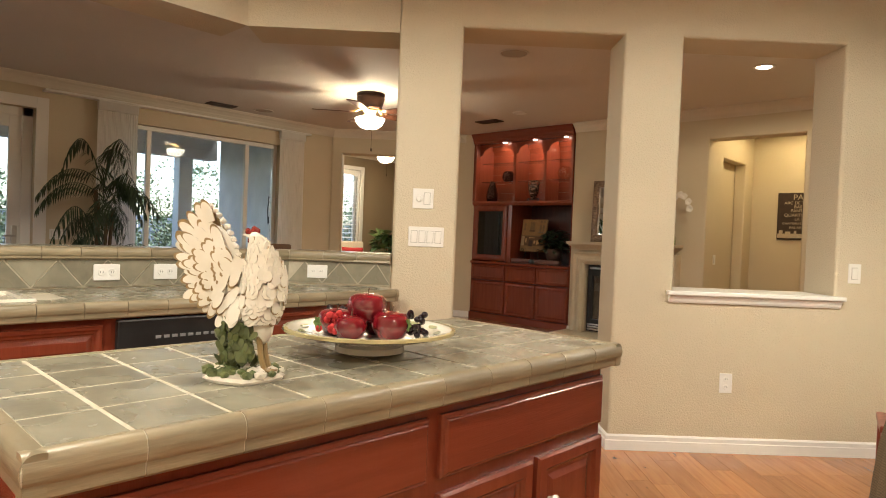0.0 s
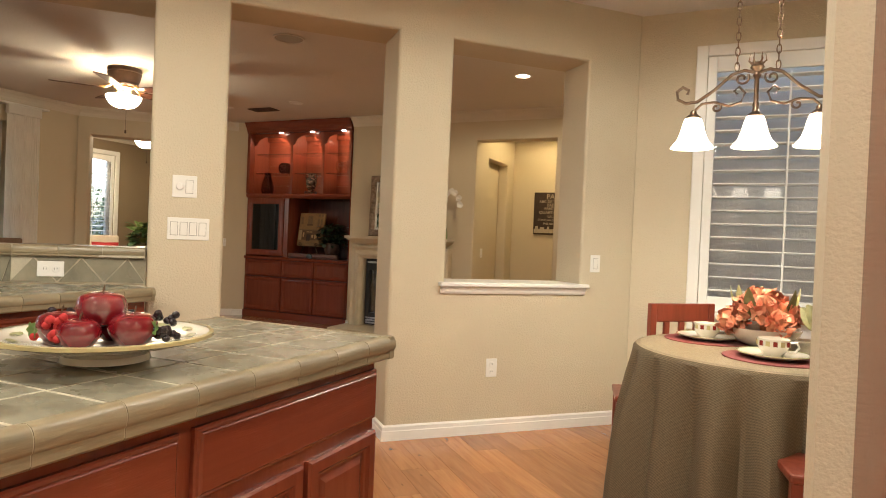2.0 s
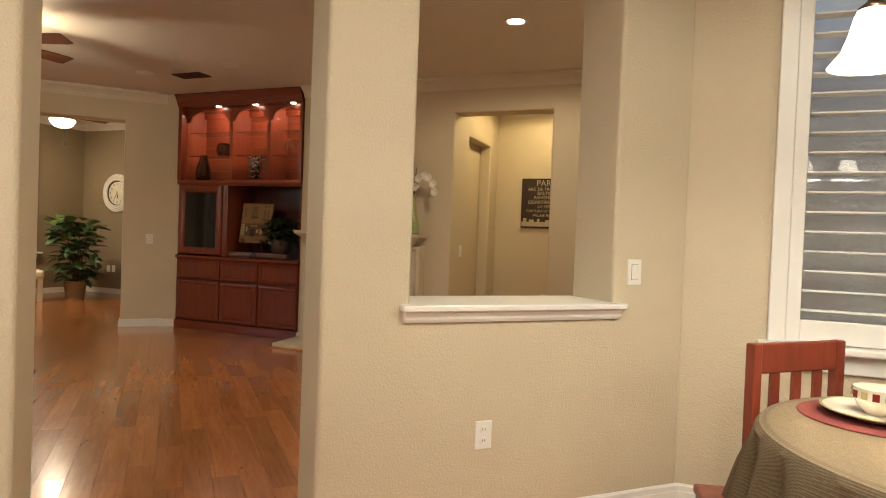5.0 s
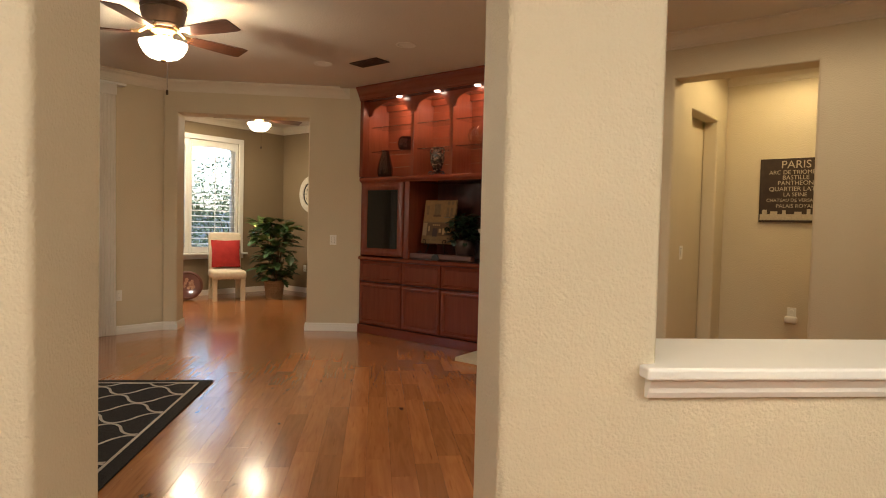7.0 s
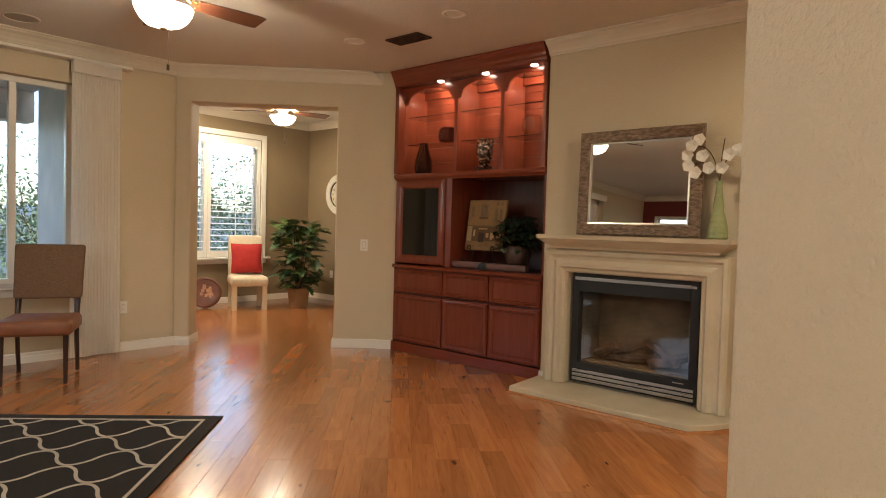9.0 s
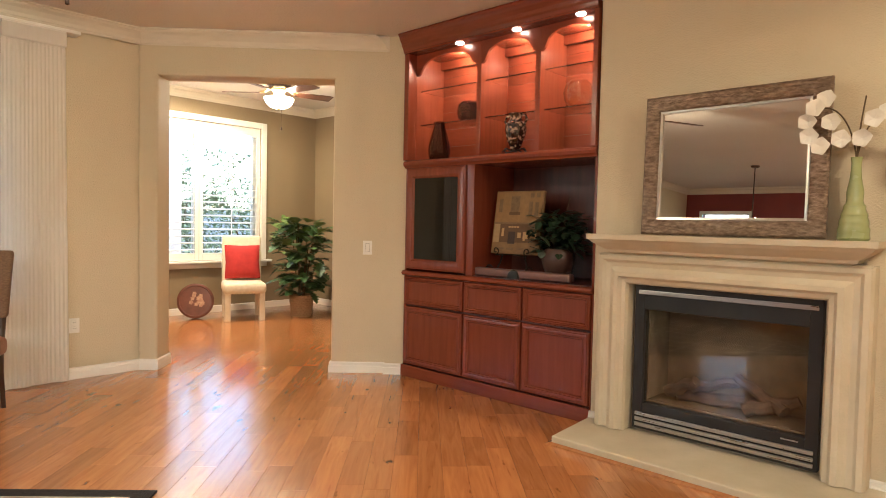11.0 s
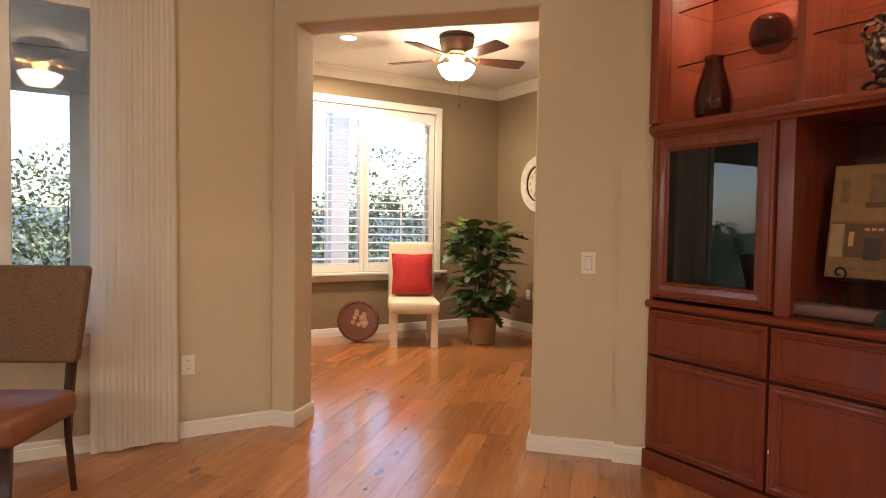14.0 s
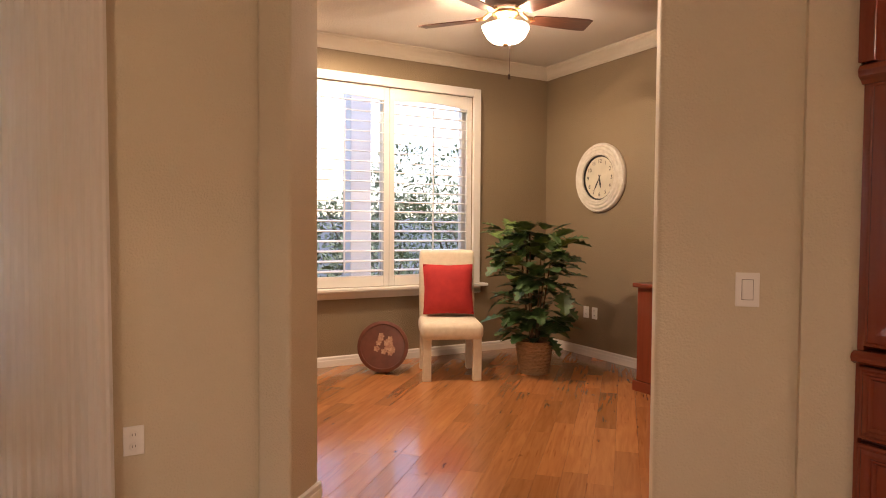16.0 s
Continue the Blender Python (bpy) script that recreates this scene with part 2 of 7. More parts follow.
# ---- the large structure ----
CEILING = 2.77
WALL_V, WALL_T = 3.815, 0.318
PASS = (0.179, 1.109)
TOP = 2.41
SILL = (1.458, 2.411)
CORNER_U = 2.825

# floor slab under the planks
floor = part("floor", box(-13, 4, -6, 12, -0.12, -0.012), SUBFLOOR)
tagged(floor, "warm brown hardwood plank floor with a satin finish", "floor", "", "structure")

# the wall between kitchen and living room: post, passage, pass-through
P0 = D(-0.19, WALL_V)
wall("wall_pass_through", P0, D(CORNER_U, WALL_V), 0, CEILING, WALL_T,
     [(PASS[0] + 0.19, PASS[1] + 0.19, -1, TOP), (SILL[0] + 0.19, SILL[1] + 0.19, 0.915, TOP)])
# header over the bar, straight on from the post and then square to the kitchen
BAR_K = D(-1.06, WALL_V)
wall("header_bar", BAR_K, P0, TOP - 0.05, CEILING, WALL_T, soft=0)
wall("header_bar_side", (BAR_K[0], -2.5), BAR_K, TOP - 0.05, CEILING, WALL_T, soft=0)
# breakfast nook
NOOK = D(CORNER_U, WALL_V)
wall("wall_nook", (NOOK[0] - 0.02, NOOK[1]), (3.2, NOOK[1]), 0, CEILING, 0.16, [(0.44, 2.36, 0.80, 2.46)], soft=0)
wall("wall_nook_end", (3.2, NOOK[1] + 0.16), (3.2, 1.58), 0, CEILING, 0.12)
wall("wall_kitchen_stub", (0.03, 1.46), (3.2, 1.46), 0, CEILING, 0.12)
wall("wall_kitchen_right", (1.6, 1.46), (1.6, -2.5), 0, CEILING, 0.12)
wall("wall_kitchen_back", (1.6, -2.5), (-3.6, -2.5), 0, CEILING, 0.12)
# living room
WX = -8.07
WIN = (2.72, 5.02, 0.66, 2.42)
wall("wall_windows", (WX, 5.93), (WX, -2.56), 0, CEILING, -0.2,
     [(5.93 - WIN[1], 5.93 - WIN[0], WIN[2], WIN[3]), (5.93 - 2.0, 5.93 + 0.4, -1, 2.42)], soft=0)
DV, DT = 9.86, 0.26
wall("wall_den", D(-1.52, DV), D(0.62, DV), 0, CEILING, DT, [(0.155, 1.587, -1, 2.42)])
FY = 7.385
wall("wall_niche_side", (-6.58, 7.31), (-6.46, 7.42), 0, CEILING, 0.5, soft=0)
wall("wall_niche_back", (-6.6, 7.98), (-4.6, 7.98), 0, CEILING, 0.12, soft=0)
HALL = (-2.93, -1.95)
wall("wall_fireplace", (-4.70, FY), (-0.6, FY), 0, CEILING, 0.22,
     [(0.36, 1.25, 0.06, 0.94), (HALL[0] + 4.70, HALL[1] + 4.70, -1, 2.43)])
wall("wall_niche_right", (-4.70, FY + 0.22), (-4.70, 7.98), 0, CEILING, -0.12, soft=0)
wall("wall_living_right", (-0.72, 4.86), (-0.72, FY + 1.9), 0, CEILING, -0.16)
wall("wall_dining", (WX, -2.4), (-3.4, -2.4), 0, CEILING, -0.16, [(0.35, 1.25, 1.1, 2.25)], PAINT_RED, soft=0, label="dark red painted wall")
# hall behind the opening
wall("wall_hall_side", (HALL[0] - 0.02, 7.605), (HALL[0] - 0.02, 8.95), 0, CEILING, 0.14, [(0.30, 1.05, -1, 2.28)])
wall("wall_hall_back", (-4.6, 8.95), (-0.6, 8.95), 0, CEILING, 0.12)
wall("wall_hall_room", (-3.088, 7.61), (-3.088, 8.95), 0, CEILING, 0.1)
# den
DX, DYN = -10.76, 9.55
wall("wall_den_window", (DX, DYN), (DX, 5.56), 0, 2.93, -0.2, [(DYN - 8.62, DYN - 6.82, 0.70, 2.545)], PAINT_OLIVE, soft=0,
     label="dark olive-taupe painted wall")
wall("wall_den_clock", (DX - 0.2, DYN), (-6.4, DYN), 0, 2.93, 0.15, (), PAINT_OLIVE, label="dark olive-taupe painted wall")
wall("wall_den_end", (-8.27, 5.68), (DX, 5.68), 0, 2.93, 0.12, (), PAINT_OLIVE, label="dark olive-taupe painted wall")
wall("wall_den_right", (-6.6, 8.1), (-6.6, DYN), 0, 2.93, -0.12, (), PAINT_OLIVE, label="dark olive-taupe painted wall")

ceil_out = [(WX - 0.2, -2.7), (3.4, -2.7), (3.4, 4.9), (-0.54, 4.9), (-0.54, 9.2), (WX - 0.2 + 1.2, 9.2), (WX - 0.2 + 1.2, 8.3), (WX - 0.2, 6.2)]
ceiling = part("ceiling", prism(ceil_out, CEILING, CEILING + 0.12), CEIL)
tagged(ceiling, "off-white painted flat ceiling", "ceiling", "", "structure")
den_out = [(DX - 0.2, 5.35), (-8.28, 5.35), (-8.28, 5.9), D(-1.52, DV + 0.1), D(0.52, DV + 0.1), (-6.48, 7.5), (-6.48, 9.7), (DX - 0.2, 9.7)]
den_ceiling = part("ceiling_den", prism(den_out, 2.93, 3.03), CEIL)
tagged(den_ceiling, "white painted flat ceiling of the den", "ceiling", "", "structure")

# ---- more materials ----
TILE = surface("glazed_stone_tile", (0.29, 0.265, 0.19), (0.165, 0.148, 0.104), 0.26, scale=9, bump=0.0012, bump_scale=25, vary=0.10, spec=0.45)
TILE_EDGE = surface("tile_edging", (0.30, 0.245, 0.15), (0.20, 0.16, 0.095), 0.34, scale=7, bump=0.0015, bump_scale=14, stretch=(1, 1, 8), vary=0.08)
GROUT = surface("grout", (0.52, 0.47, 0.35), (0.44, 0.39, 0.29), 0.85, scale=30, bump=0.001, bump_scale=200)
CREAM = surface("cream_upholstery", (0.74, 0.66, 0.52), (0.66, 0.58, 0.44), 0.85, scale=26, bump=0.0012, bump_scale=300)
REDCLOTH = surface("red_cushion_cloth", (0.46, 0.025, 0.022), (0.36, 0.018, 0.018), 0.8, scale=12, bump=0.0012, bump_scale=260)
BROWN_WEAVE = surface("brown_woven_cloth", (0.20, 0.115, 0.062), (0.115, 0.062, 0.034), 0.7, scale=70, bump=0.0014, bump_scale=320, stretch=(1, 1, 3))
BROWN_LEATHER = surface("brown_leather", (0.25, 0.095, 0.042), (0.19, 0.068, 0.03), 0.42, scale=10, bump=0.0008, bump_scale=180)
DARKWOOD = surface("dark_stained_wood", (0.035, 0.014, 0.009), (0.022, 0.009, 0.006), 0.3, scale=5, stretch=(8, 8, 1), coat=0.3)
REDWOOD = surface("red_stained_wood", (0.26, 0.05, 0.025), (0.18, 0.033, 0.017), 0.35, scale=4, stretch=(8, 8, 1), coat=0.3)
# Darkened copy of cherry_wood: shade of recesses and gaps put into the colour.
CHERRY_SHADED = surface("cherry_wood_shaded", (0.10, 0.022, 0.014), (0.06, 0.013, 0.009), 0.35, scale=3, stretch=(8, 8, 1))
LEAF = surface("leaf_green", (0.07, 0.145, 0.045), (0.03, 0.07, 0.022), 0.42, scale=20, vary=0.2)
LEAF_LIGHT = surface("leaf_light_green", (0.15, 0.22, 0.06), (0.08, 0.15, 0.035), 0.42, scale=14)
PALM_GREEN = surface("palm_green", (0.030, 0.060, 0.022), (0.018, 0.036, 0.014), 0.5, scale=14)
STEM = surface("plant_stem", (0.10, 0.065, 0.03), None, 0.7, scale=12)
WICKER = surface("wicker", (0.46, 0.30, 0.17), (0.30, 0.18, 0.09), 0.65, scale=40, bump=0.003, bump_scale=90, stretch=(1, 1, 3))
IRON = surface("wrought_iron", (0.03, 0.022, 0.018), None, 0.45, 0.8, scale=12)
BRONZE = surface("brushed_bronze", (0.27, 0.19, 0.125), (0.18, 0.12, 0.08), 0.32, 1.0, scale=14)
FAN_BRONZE = surface("dark_bronze", (0.06, 0.031, 0.019), (0.04, 0.02, 0.012), 0.5, 0.1, scale=14)
BLADE = surface("fan_blade_wood", (0.10, 0.036, 0.020), (0.06, 0.02, 0.012), 0.3, scale=4, stretch=(2, 14, 2), coat=0.3)
BRASS = surface("antique_brass", (0.48, 0.34, 0.16), None, 0.3, 1.0, scale=14)
NICKEL = surface("brushed_nickel", (0.62, 0.58, 0.52), None, 0.3, 1.0, scale=14)
SHADE = glow("frosted_glass_lit", (1.0, 0.85, 0.64), 4.6)
BELL = glow("frosted_bell_lit", (1.0, 0.88, 0.70), 2.1)
LENS = glow("lamp_lens", (1.0, 0.88, 0.70), 5.5)
CERAMIC = surface("cream_glazed_ceramic", (0.76, 0.72, 0.62), (0.64, 0.58, 0.46), 0.14, scale=9, coat=0.6)
PLATE_YELLOW = surface("yellow_glaze", (0.52, 0.43, 0.21), None, 0.2, scale=30, coat=0.5)
PLATE_GREEN = surface("painted_leaf_glaze", (0.22, 0.26, 0.10), (0.36, 0.33, 0.16), 0.2, scale=18, coat=0.5)
MOSS = surface("mossy_glaze", (0.15, 0.17, 0.06), (0.06, 0.08, 0.03), 0.3, scale=30, coat=0.4)
COMB = surface("comb_red_glaze", (0.20, 0.02, 0.015), None, 0.25, scale=20)
FEATHER_EDGE = surface("feather_gold_edge", (0.30, 0.20, 0.085), None, 0.3, scale=30, coat=0.4)
APPLE = surface("red_apple_skin", (0.22, 0.007, 0.012), (0.10, 0.003, 0.007), 0.08, scale=9, coat=0.8)
BERRY = surface("dark_berry", (0.015, 0.006, 0.008), None, 0.2, scale=20)
STEEL = surface("stainless_steel", (0.60, 0.57, 0.53), (0.50, 0.48, 0.45), 0.25, 1.0, scale=4, stretch=(40, 1, 40))
CURTAIN = surface("pleated_sheer", (0.90, 0.88, 0.84), (0.86, 0.83, 0.78), 0.8, scale=16, stretch=(4, 4, 0.5))
cn, cl_ = CURTAIN.node_tree.nodes, CURTAIN.node_tree.links
thin, through_mix = cn.new("ShaderNodeBsdfTranslucent"), cn.new("ShaderNodeMixShader")
thin.inputs[0].default_value = (0.90, 0.88, 0.84, 1)
through_mix.inputs[0].default_value = 0.5
cl_.new(cn["Principled BSDF"].outputs[0], through_mix.inputs[1])
cl_.new(thin.outputs[0], through_mix.inputs[2])
cl_.new(through_mix.outputs[0], cn["Material Output"].inputs[0])
RUG_BLACK = surface("black_rug_pile", (0.016, 0.013, 0.012), (0.010, 0.008, 0.008), 0.95, scale=60, bump=0.003, bump_scale=300)
RUG_CREAM = surface("cream_rug_pile", (0.58, 0.52, 0.44), (0.48, 0.43, 0.36), 0.95, scale=60, bump=0.003, bump_scale=300)
CLOTH = surface("taupe_tablecloth", (0.24, 0.185, 0.11), (0.175, 0.132, 0.078), 0.85, scale=160, bump=0.001, bump_scale=400)
# woven check: ribs across and along the cloth
wvn, wvl = CLOTH.node_tree.nodes, CLOTH.node_tree.links
wv_in = wvn["Principled BSDF"].inputs["Base Color"]
wv_col = wv_in.links[0].from_socket
for way, pitch in (("Z", 62.0), ("DIAGONAL", 56.0)):
    rib, rib_mix, rib_map = wvn.new("ShaderNodeTexWave"), wvn.new("ShaderNodeMix"), wvn.new("ShaderNodeMapRange")
    rib.bands_direction = way
    rib.inputs["Scale"].default_value = pitch
    rib_map.inputs[3].default_value, rib_map.inputs[4].default_value = 0.0, 0.45
    rib_mix.data_type, rib_mix.blend_type = "RGBA", "MULTIPLY"
    rib_mix.inputs[7].default_value = (0.30, 0.26, 0.20, 1)
    wvl.new(wvn["Texture Coordinate"].outputs["Object"], rib.inputs["Vector"])
    wvl.new(rib.outputs["Fac"], rib_map.inputs[0])
    wvl.new(rib_map.outputs[0], rib_mix.inputs[0])
    wvl.new(wv_col, rib_mix.inputs[6])
    wv_col = rib_mix.outputs[2]
wvl.new(wv_col, wv_in)
BURGUNDY = surface("burgundy_placemat", (0.17, 0.028, 0.024), None, 0.8, scale=60, bump=0.001, bump_scale=300)
PETAL = surface("coral_petal", (0.58, 0.13, 0.07), (0.60, 0.30, 0.16), 0.7, scale=24, vary=0.3)
NAPKIN = surface("olive_napkin", (0.28, 0.25, 0.10), (0.18, 0.16, 0.06), 0.7, scale=30)
ORCHID = surface("white_petal", (0.80, 0.78, 0.72), (0.72, 0.68, 0.60), 0.55, scale=20)
VASE_GREEN = surface("green_glaze", (0.34, 0.37, 0.17), (0.24, 0.28, 0.11), 0.25, scale=8, coat=0.6)
DARK_GLASS = clear("smoked_plum_glass", (0.30, 0.13, 0.13), 0.02)
TV_GLASS = surface("tinted_door_glass", (0.006, 0.007, 0.007), None, 0.03, scale=2, spec=0.5)
tv_rough = TV_GLASS.node_tree.nodes["Principled BSDF"].inputs["Roughness"]
TV_GLASS.node_tree.links.remove(tv_rough.links[0])
tv_rough.default_value = 0.015
BLOTCH = surface("mottled_glaze", (0.025, 0.010, 0.008), (0.32, 0.21, 0.15), 0.15, scale=38, coat=0.6)
BLOTCH.node_tree.nodes["Map Range"].inputs[1].default_value = 0.50
BLOTCH.node_tree.nodes["Map Range"].inputs[2].default_value = 0.60
IVY_LEAF = surface("dark_ivy_leaf", (0.022, 0.045, 0.020), (0.012, 0.025, 0.011), 0.4, scale=20)
ART = surface("sepia_street_print", (0.25, 0.15, 0.062), (0.15, 0.085, 0.034), 0.7, scale=12, bump=0.0006, bump_scale=60)
ART_DARK = surface("sepia_dark", (0.13, 0.08, 0.04), (0.20, 0.13, 0.06), 0.7, scale=30)
ART_LIGHT = surface("sepia_light", (0.36, 0.255, 0.13), None, 0.7, scale=30)
SIGN_DARK = surface("dark_canvas", (0.030, 0.018, 0.014), (0.05, 0.03, 0.022), 0.8, scale=20)
SIGN_LETTER = surface("grey_letters", (0.45, 0.38, 0.28), None, 0.8, scale=60)
MIRROR = surface("mirror_silver", (0.92, 0.92, 0.90), (0.91, 0.91, 0.89), 0.02, 1.0)
rough_in = MIRROR.node_tree.nodes["Principled BSDF"].inputs["Roughness"]
MIRROR.node_tree.links.remove(rough_in.links[0])
rough_in.default_value = 0.0
MIR_FRAME = surface("hammered_frame", (0.36, 0.27, 0.20), (0.14, 0.095, 0.065), 0.36, 0.75, scale=42, bump=0.012, bump_scale=48, stretch=(0.7, 1, 1.8))
LOG = surface("ceramic_log", (0.10, 0.06, 0.04), (0.03, 0.02, 0.015), 0.9, scale=14, bump=0.008, bump_scale=18)
FIRE_BACK = surface("firebox_lining", (0.16, 0.115, 0.07), (0.09, 0.06, 0.035), 0.85, scale=7)
CLOCK_FRAME = surface("whitewashed_frame", (0.72, 0.68, 0.60), (0.60, 0.55, 0.46), 0.55, scale=18)
CLOCK_FACE = surface("clock_face", (0.70, 0.64, 0.50), None, 0.5, scale=8)
LACQUER = surface("red_brown_lacquer", (0.17, 0.055, 0.035), (0.10, 0.03, 0.02), 0.3, scale=9, coat=0.4)
LACQUER_FLOWER = surface("painted_flowers", (0.55, 0.36, 0.24), (0.32, 0.14, 0.09), 0.4, scale=40)
STUCCO_OUT = surface("outside_stucco", (0.55, 0.505, 0.45), (0.45, 0.41, 0.365), 0.9, scale=3, bump=0.01, bump_scale=26)
PORCH_WHITE = surface("porch_paint", (0.75, 0.76, 0.76), None, 0.6, scale=3)
HEDGE = surface("hedge_leaf", (0.15, 0.20, 0.10), (0.10, 0.145, 0.065), 0.55, scale=3, vary=0.2)
SOIL = surface("bark_mulch", (0.05, 0.035, 0.025), (0.09, 0.06, 0.045), 0.95, scale=9, bump=0.03, bump_scale=20)
LAWN = surface("lawn", (0.07, 0.12, 0.035), (0.05, 0.09, 0.025), 0.9, scale=6, bump=0.02, bump_scale=60)
CONCRETE = surface("patio_concrete", (0.52, 0.50, 0.46), (0.45, 0.43, 0.40), 0.85, scale=5, bump=0.003, bump_scale=40)
FENCE_BLUE = surface("grey_fence_boards", (0.34, 0.37, 0.42), None, 0.8, scale=6, stretch=(8, 8, 1))
PANE = clear("window_pane")
TINTED = clear("amber_glass", (0.95, 0.88, 0.80))


# ---- mouldings and fixed trim ----
def structure(ob, label, category="trim"):
    return tagged(ob, label, category, "", "structure")


def skirting(name, path, h=0.09, t=0.016):
    prof = [(0, 0), (t, 0), (t, h * 0.62), (t * 0.8, h * 0.66), (t * 0.8, h * 0.9), (t * 0.3, h), (0, h)]
    return structure(part(name, sweep(path, prof), WHITE), "white painted wooden baseboard", "baseboard")


def crown(name, path, top):
    prof = [(0, -0.115), (0.012, -0.115), (0.016, -0.10), (0.022, -0.098), (0.03, -0.075), (0.055, -0.045), (0.08, -0.028), (0.086, -0.014),
            (0.10, -0.012), (0.10, -0.001), (0, -0.001)]
    return structure(part(name, sweep(path, [(o, top + h) for o, h in prof]), CROWN_WHITE), "cream painted crown moulding", "moulding")


CROWN_WHITE = surface("crown_paint", (0.68, 0.62, 0.52), (0.65, 0.59, 0.49), 0.45, scale=3)
JL, JR = PASS
VB = WALL_V + WALL_T
skirting("baseboard", [(3.19, NOOK[1] - 0.001), (NOOK[0], NOOK[1] - 0.001), D(JR, WALL_V - 0.001), D(JR - 0.001, VB)])
skirting("baseboard", [D(JL + 0.001, VB), D(JL + 0.001, WALL_V - 0.001), D(-0.13, WALL_V - 0.001)])
skirting("baseboard", [(WX + 0.001, -0.56), (WX + 0.001, -2.39), (-3.5, -2.39)])
skirting("baseboard", [D(-1.365 + 0.001, DV + DT), D(-1.365 + 0.001, DV - 0.001), D(-1.506, DV - 0.001), (WX + 0.001, 2.06)])
skirting("baseboard", [(-6.462, 7.416), (-6.575, 7.313), D(0.52, DV - 0.001), D(0.067 - 0.001, DV - 0.001), D(0.067 - 0.001, DV + DT)])
skirting("baseboard", [(HALL[0] + 0.001, 7.6), (HALL[0] + 0.001, FY - 0.001), (-3.25, FY - 0.001)][::1])
skirting("baseboard", [(-0.73, FY - 0.001), (HALL[1] - 0.001, FY - 0.001), (HALL[1] - 0.001, 7.6)])
skirting("baseboard", [(-4.56, FY - 0.001), (-4.70, FY - 0.001)])
skirting("baseboard", [(-8.3, DYN - 0.001), (DX + 0.001, DYN - 0.001), (DX + 0.001, 5.48)])
skirting("baseboard", [(-0.74, 8.949), (-2.95, 8.949)])
crown("crown_moulding", [(-6.575, 7.305), D(0.52, DV - 0.001), D(-1.506, DV - 0.001), (WX + 0.001, -2.399), (-3.5, -2.399)], CEILING)
crown("crown_moulding", [(-0.73, FY - 0.001), (-4.69, FY - 0.001)], CEILING)
crown("crown_moulding", [(-6.6, DYN - 0.001), (DX + 0.001, DYN - 0.001), (DX + 0.001, 5.48)], 2.93)
crown("crown_moulding", [(-0.74, 8.949), (-2.98, 8.949), (-2.989, 7.61)], CEILING)

# pass-through ledge
ledge = new("window_ledge")
structure(ledge, "white painted wooden pass-through ledge with moulded nosing", "ledge")
lb = [D(SILL[0] - 0.045, WALL_V - 0.05), D(SILL[1] + 0.045, WALL_V - 0.05), D(SILL[1] + 0.045, WALL_V - 0.001), D(SILL[1] - 0.002, WALL_V + 0.001),
      D(SILL[1] - 0.002, VB), D(SILL[0] + 0.002, VB), D(SILL[0] + 0.002, WALL_V + 0.001), D(SILL[0] - 0.045, WALL_V - 0.001)]
part("board", prism(lb, 0.917, 0.943, bevel=0.006), WHITE, ledge)
part("apron", sweep([D(SILL[1] + 0.03, WALL_V - 0.001), D(SILL[0] - 0.03, WALL_V - 0.001)],
                    [(0, 0.872), (0.012, 0.872), (0.02, 0.885), (0.022, 0.895), (0.034, 0.912), (0.034, 0.917), (0, 0.917)][::-1]), WHITE, ledge)


# ---- openings: windows and shutters ----
def window(name, at, turn, w, z0, z1, mullions, label, sill=True, fr=0.05, depth=0.07, casing=0.0):
    """Local x runs along the wall, the room lies towards -y."""
    th = thing(name, label, "window", (at[0], at[1], 0), turn)
    th["kind"] = "structure"
    bm = box(0, fr, 0, depth, z0, z1, 0.004)
    box(w - fr, w, 0, depth, z0, z1, 0.004, bm)
    box(fr, w - fr, 0, depth, z0, z0 + fr, 0.004, bm)
    box(fr, w - fr, 0, depth, z1 - fr, z1, 0.004, bm)
    part("window_frame", bm, WHITE, th)
    xs = [fr, *mullions, w - fr]
    for m in mullions:
        part("mullion", box(m - 0.028, m + 0.028, 0.005, depth - 0.005, z0 + fr, z1 - fr, 0.004), WHITE, th)
    for a, b in zip(xs, xs[1:]):
        p = part("pane", box(a + 0.002, b - 0.002, depth * 0.5, depth * 0.5 + 0.005, z0 + fr + 0.001, z1 - fr - 0.001), PANE, th)
        p.visible_shadow = False
    if sill:
        part("window_sill", box(-0.06, w + 0.06, -0.075, 0.0, z0 - 0.03, z0, 0.008), WHITE, th)
        part("apron", box(-0.03, w + 0.03, -0.032, -0.014, z0 - 0.09, z0 - 0.031, 0.006), WHITE, th)
    return th


# living room: wide window (room towards +x, so turned a quarter)
window("window_1", (WX - 0.10, WIN[0]), 90, WIN[1] - WIN[0], WIN[2], WIN[3], [0.52, 1.84], "white framed sliding window looking on the garden patio", sill=False)
st = thing("window_ledge", "white painted window sill board", "sill")
st["kind"] = "structure"
part("window_sill", box(WX - 0.1, WX + 0.07, WIN[0] - 0.05, WIN[1] + 0.05, WIN[2] - 0.03, WIN[2] + 0.003, 0.008), WHITE, st)
part("apron", box(WX + 0.002, WX + 0.022, WIN[0] - 0.02, WIN[1] + 0.02, WIN[2] - 0.10, WIN[2] - 0.031, 0.006), WHITE, st)
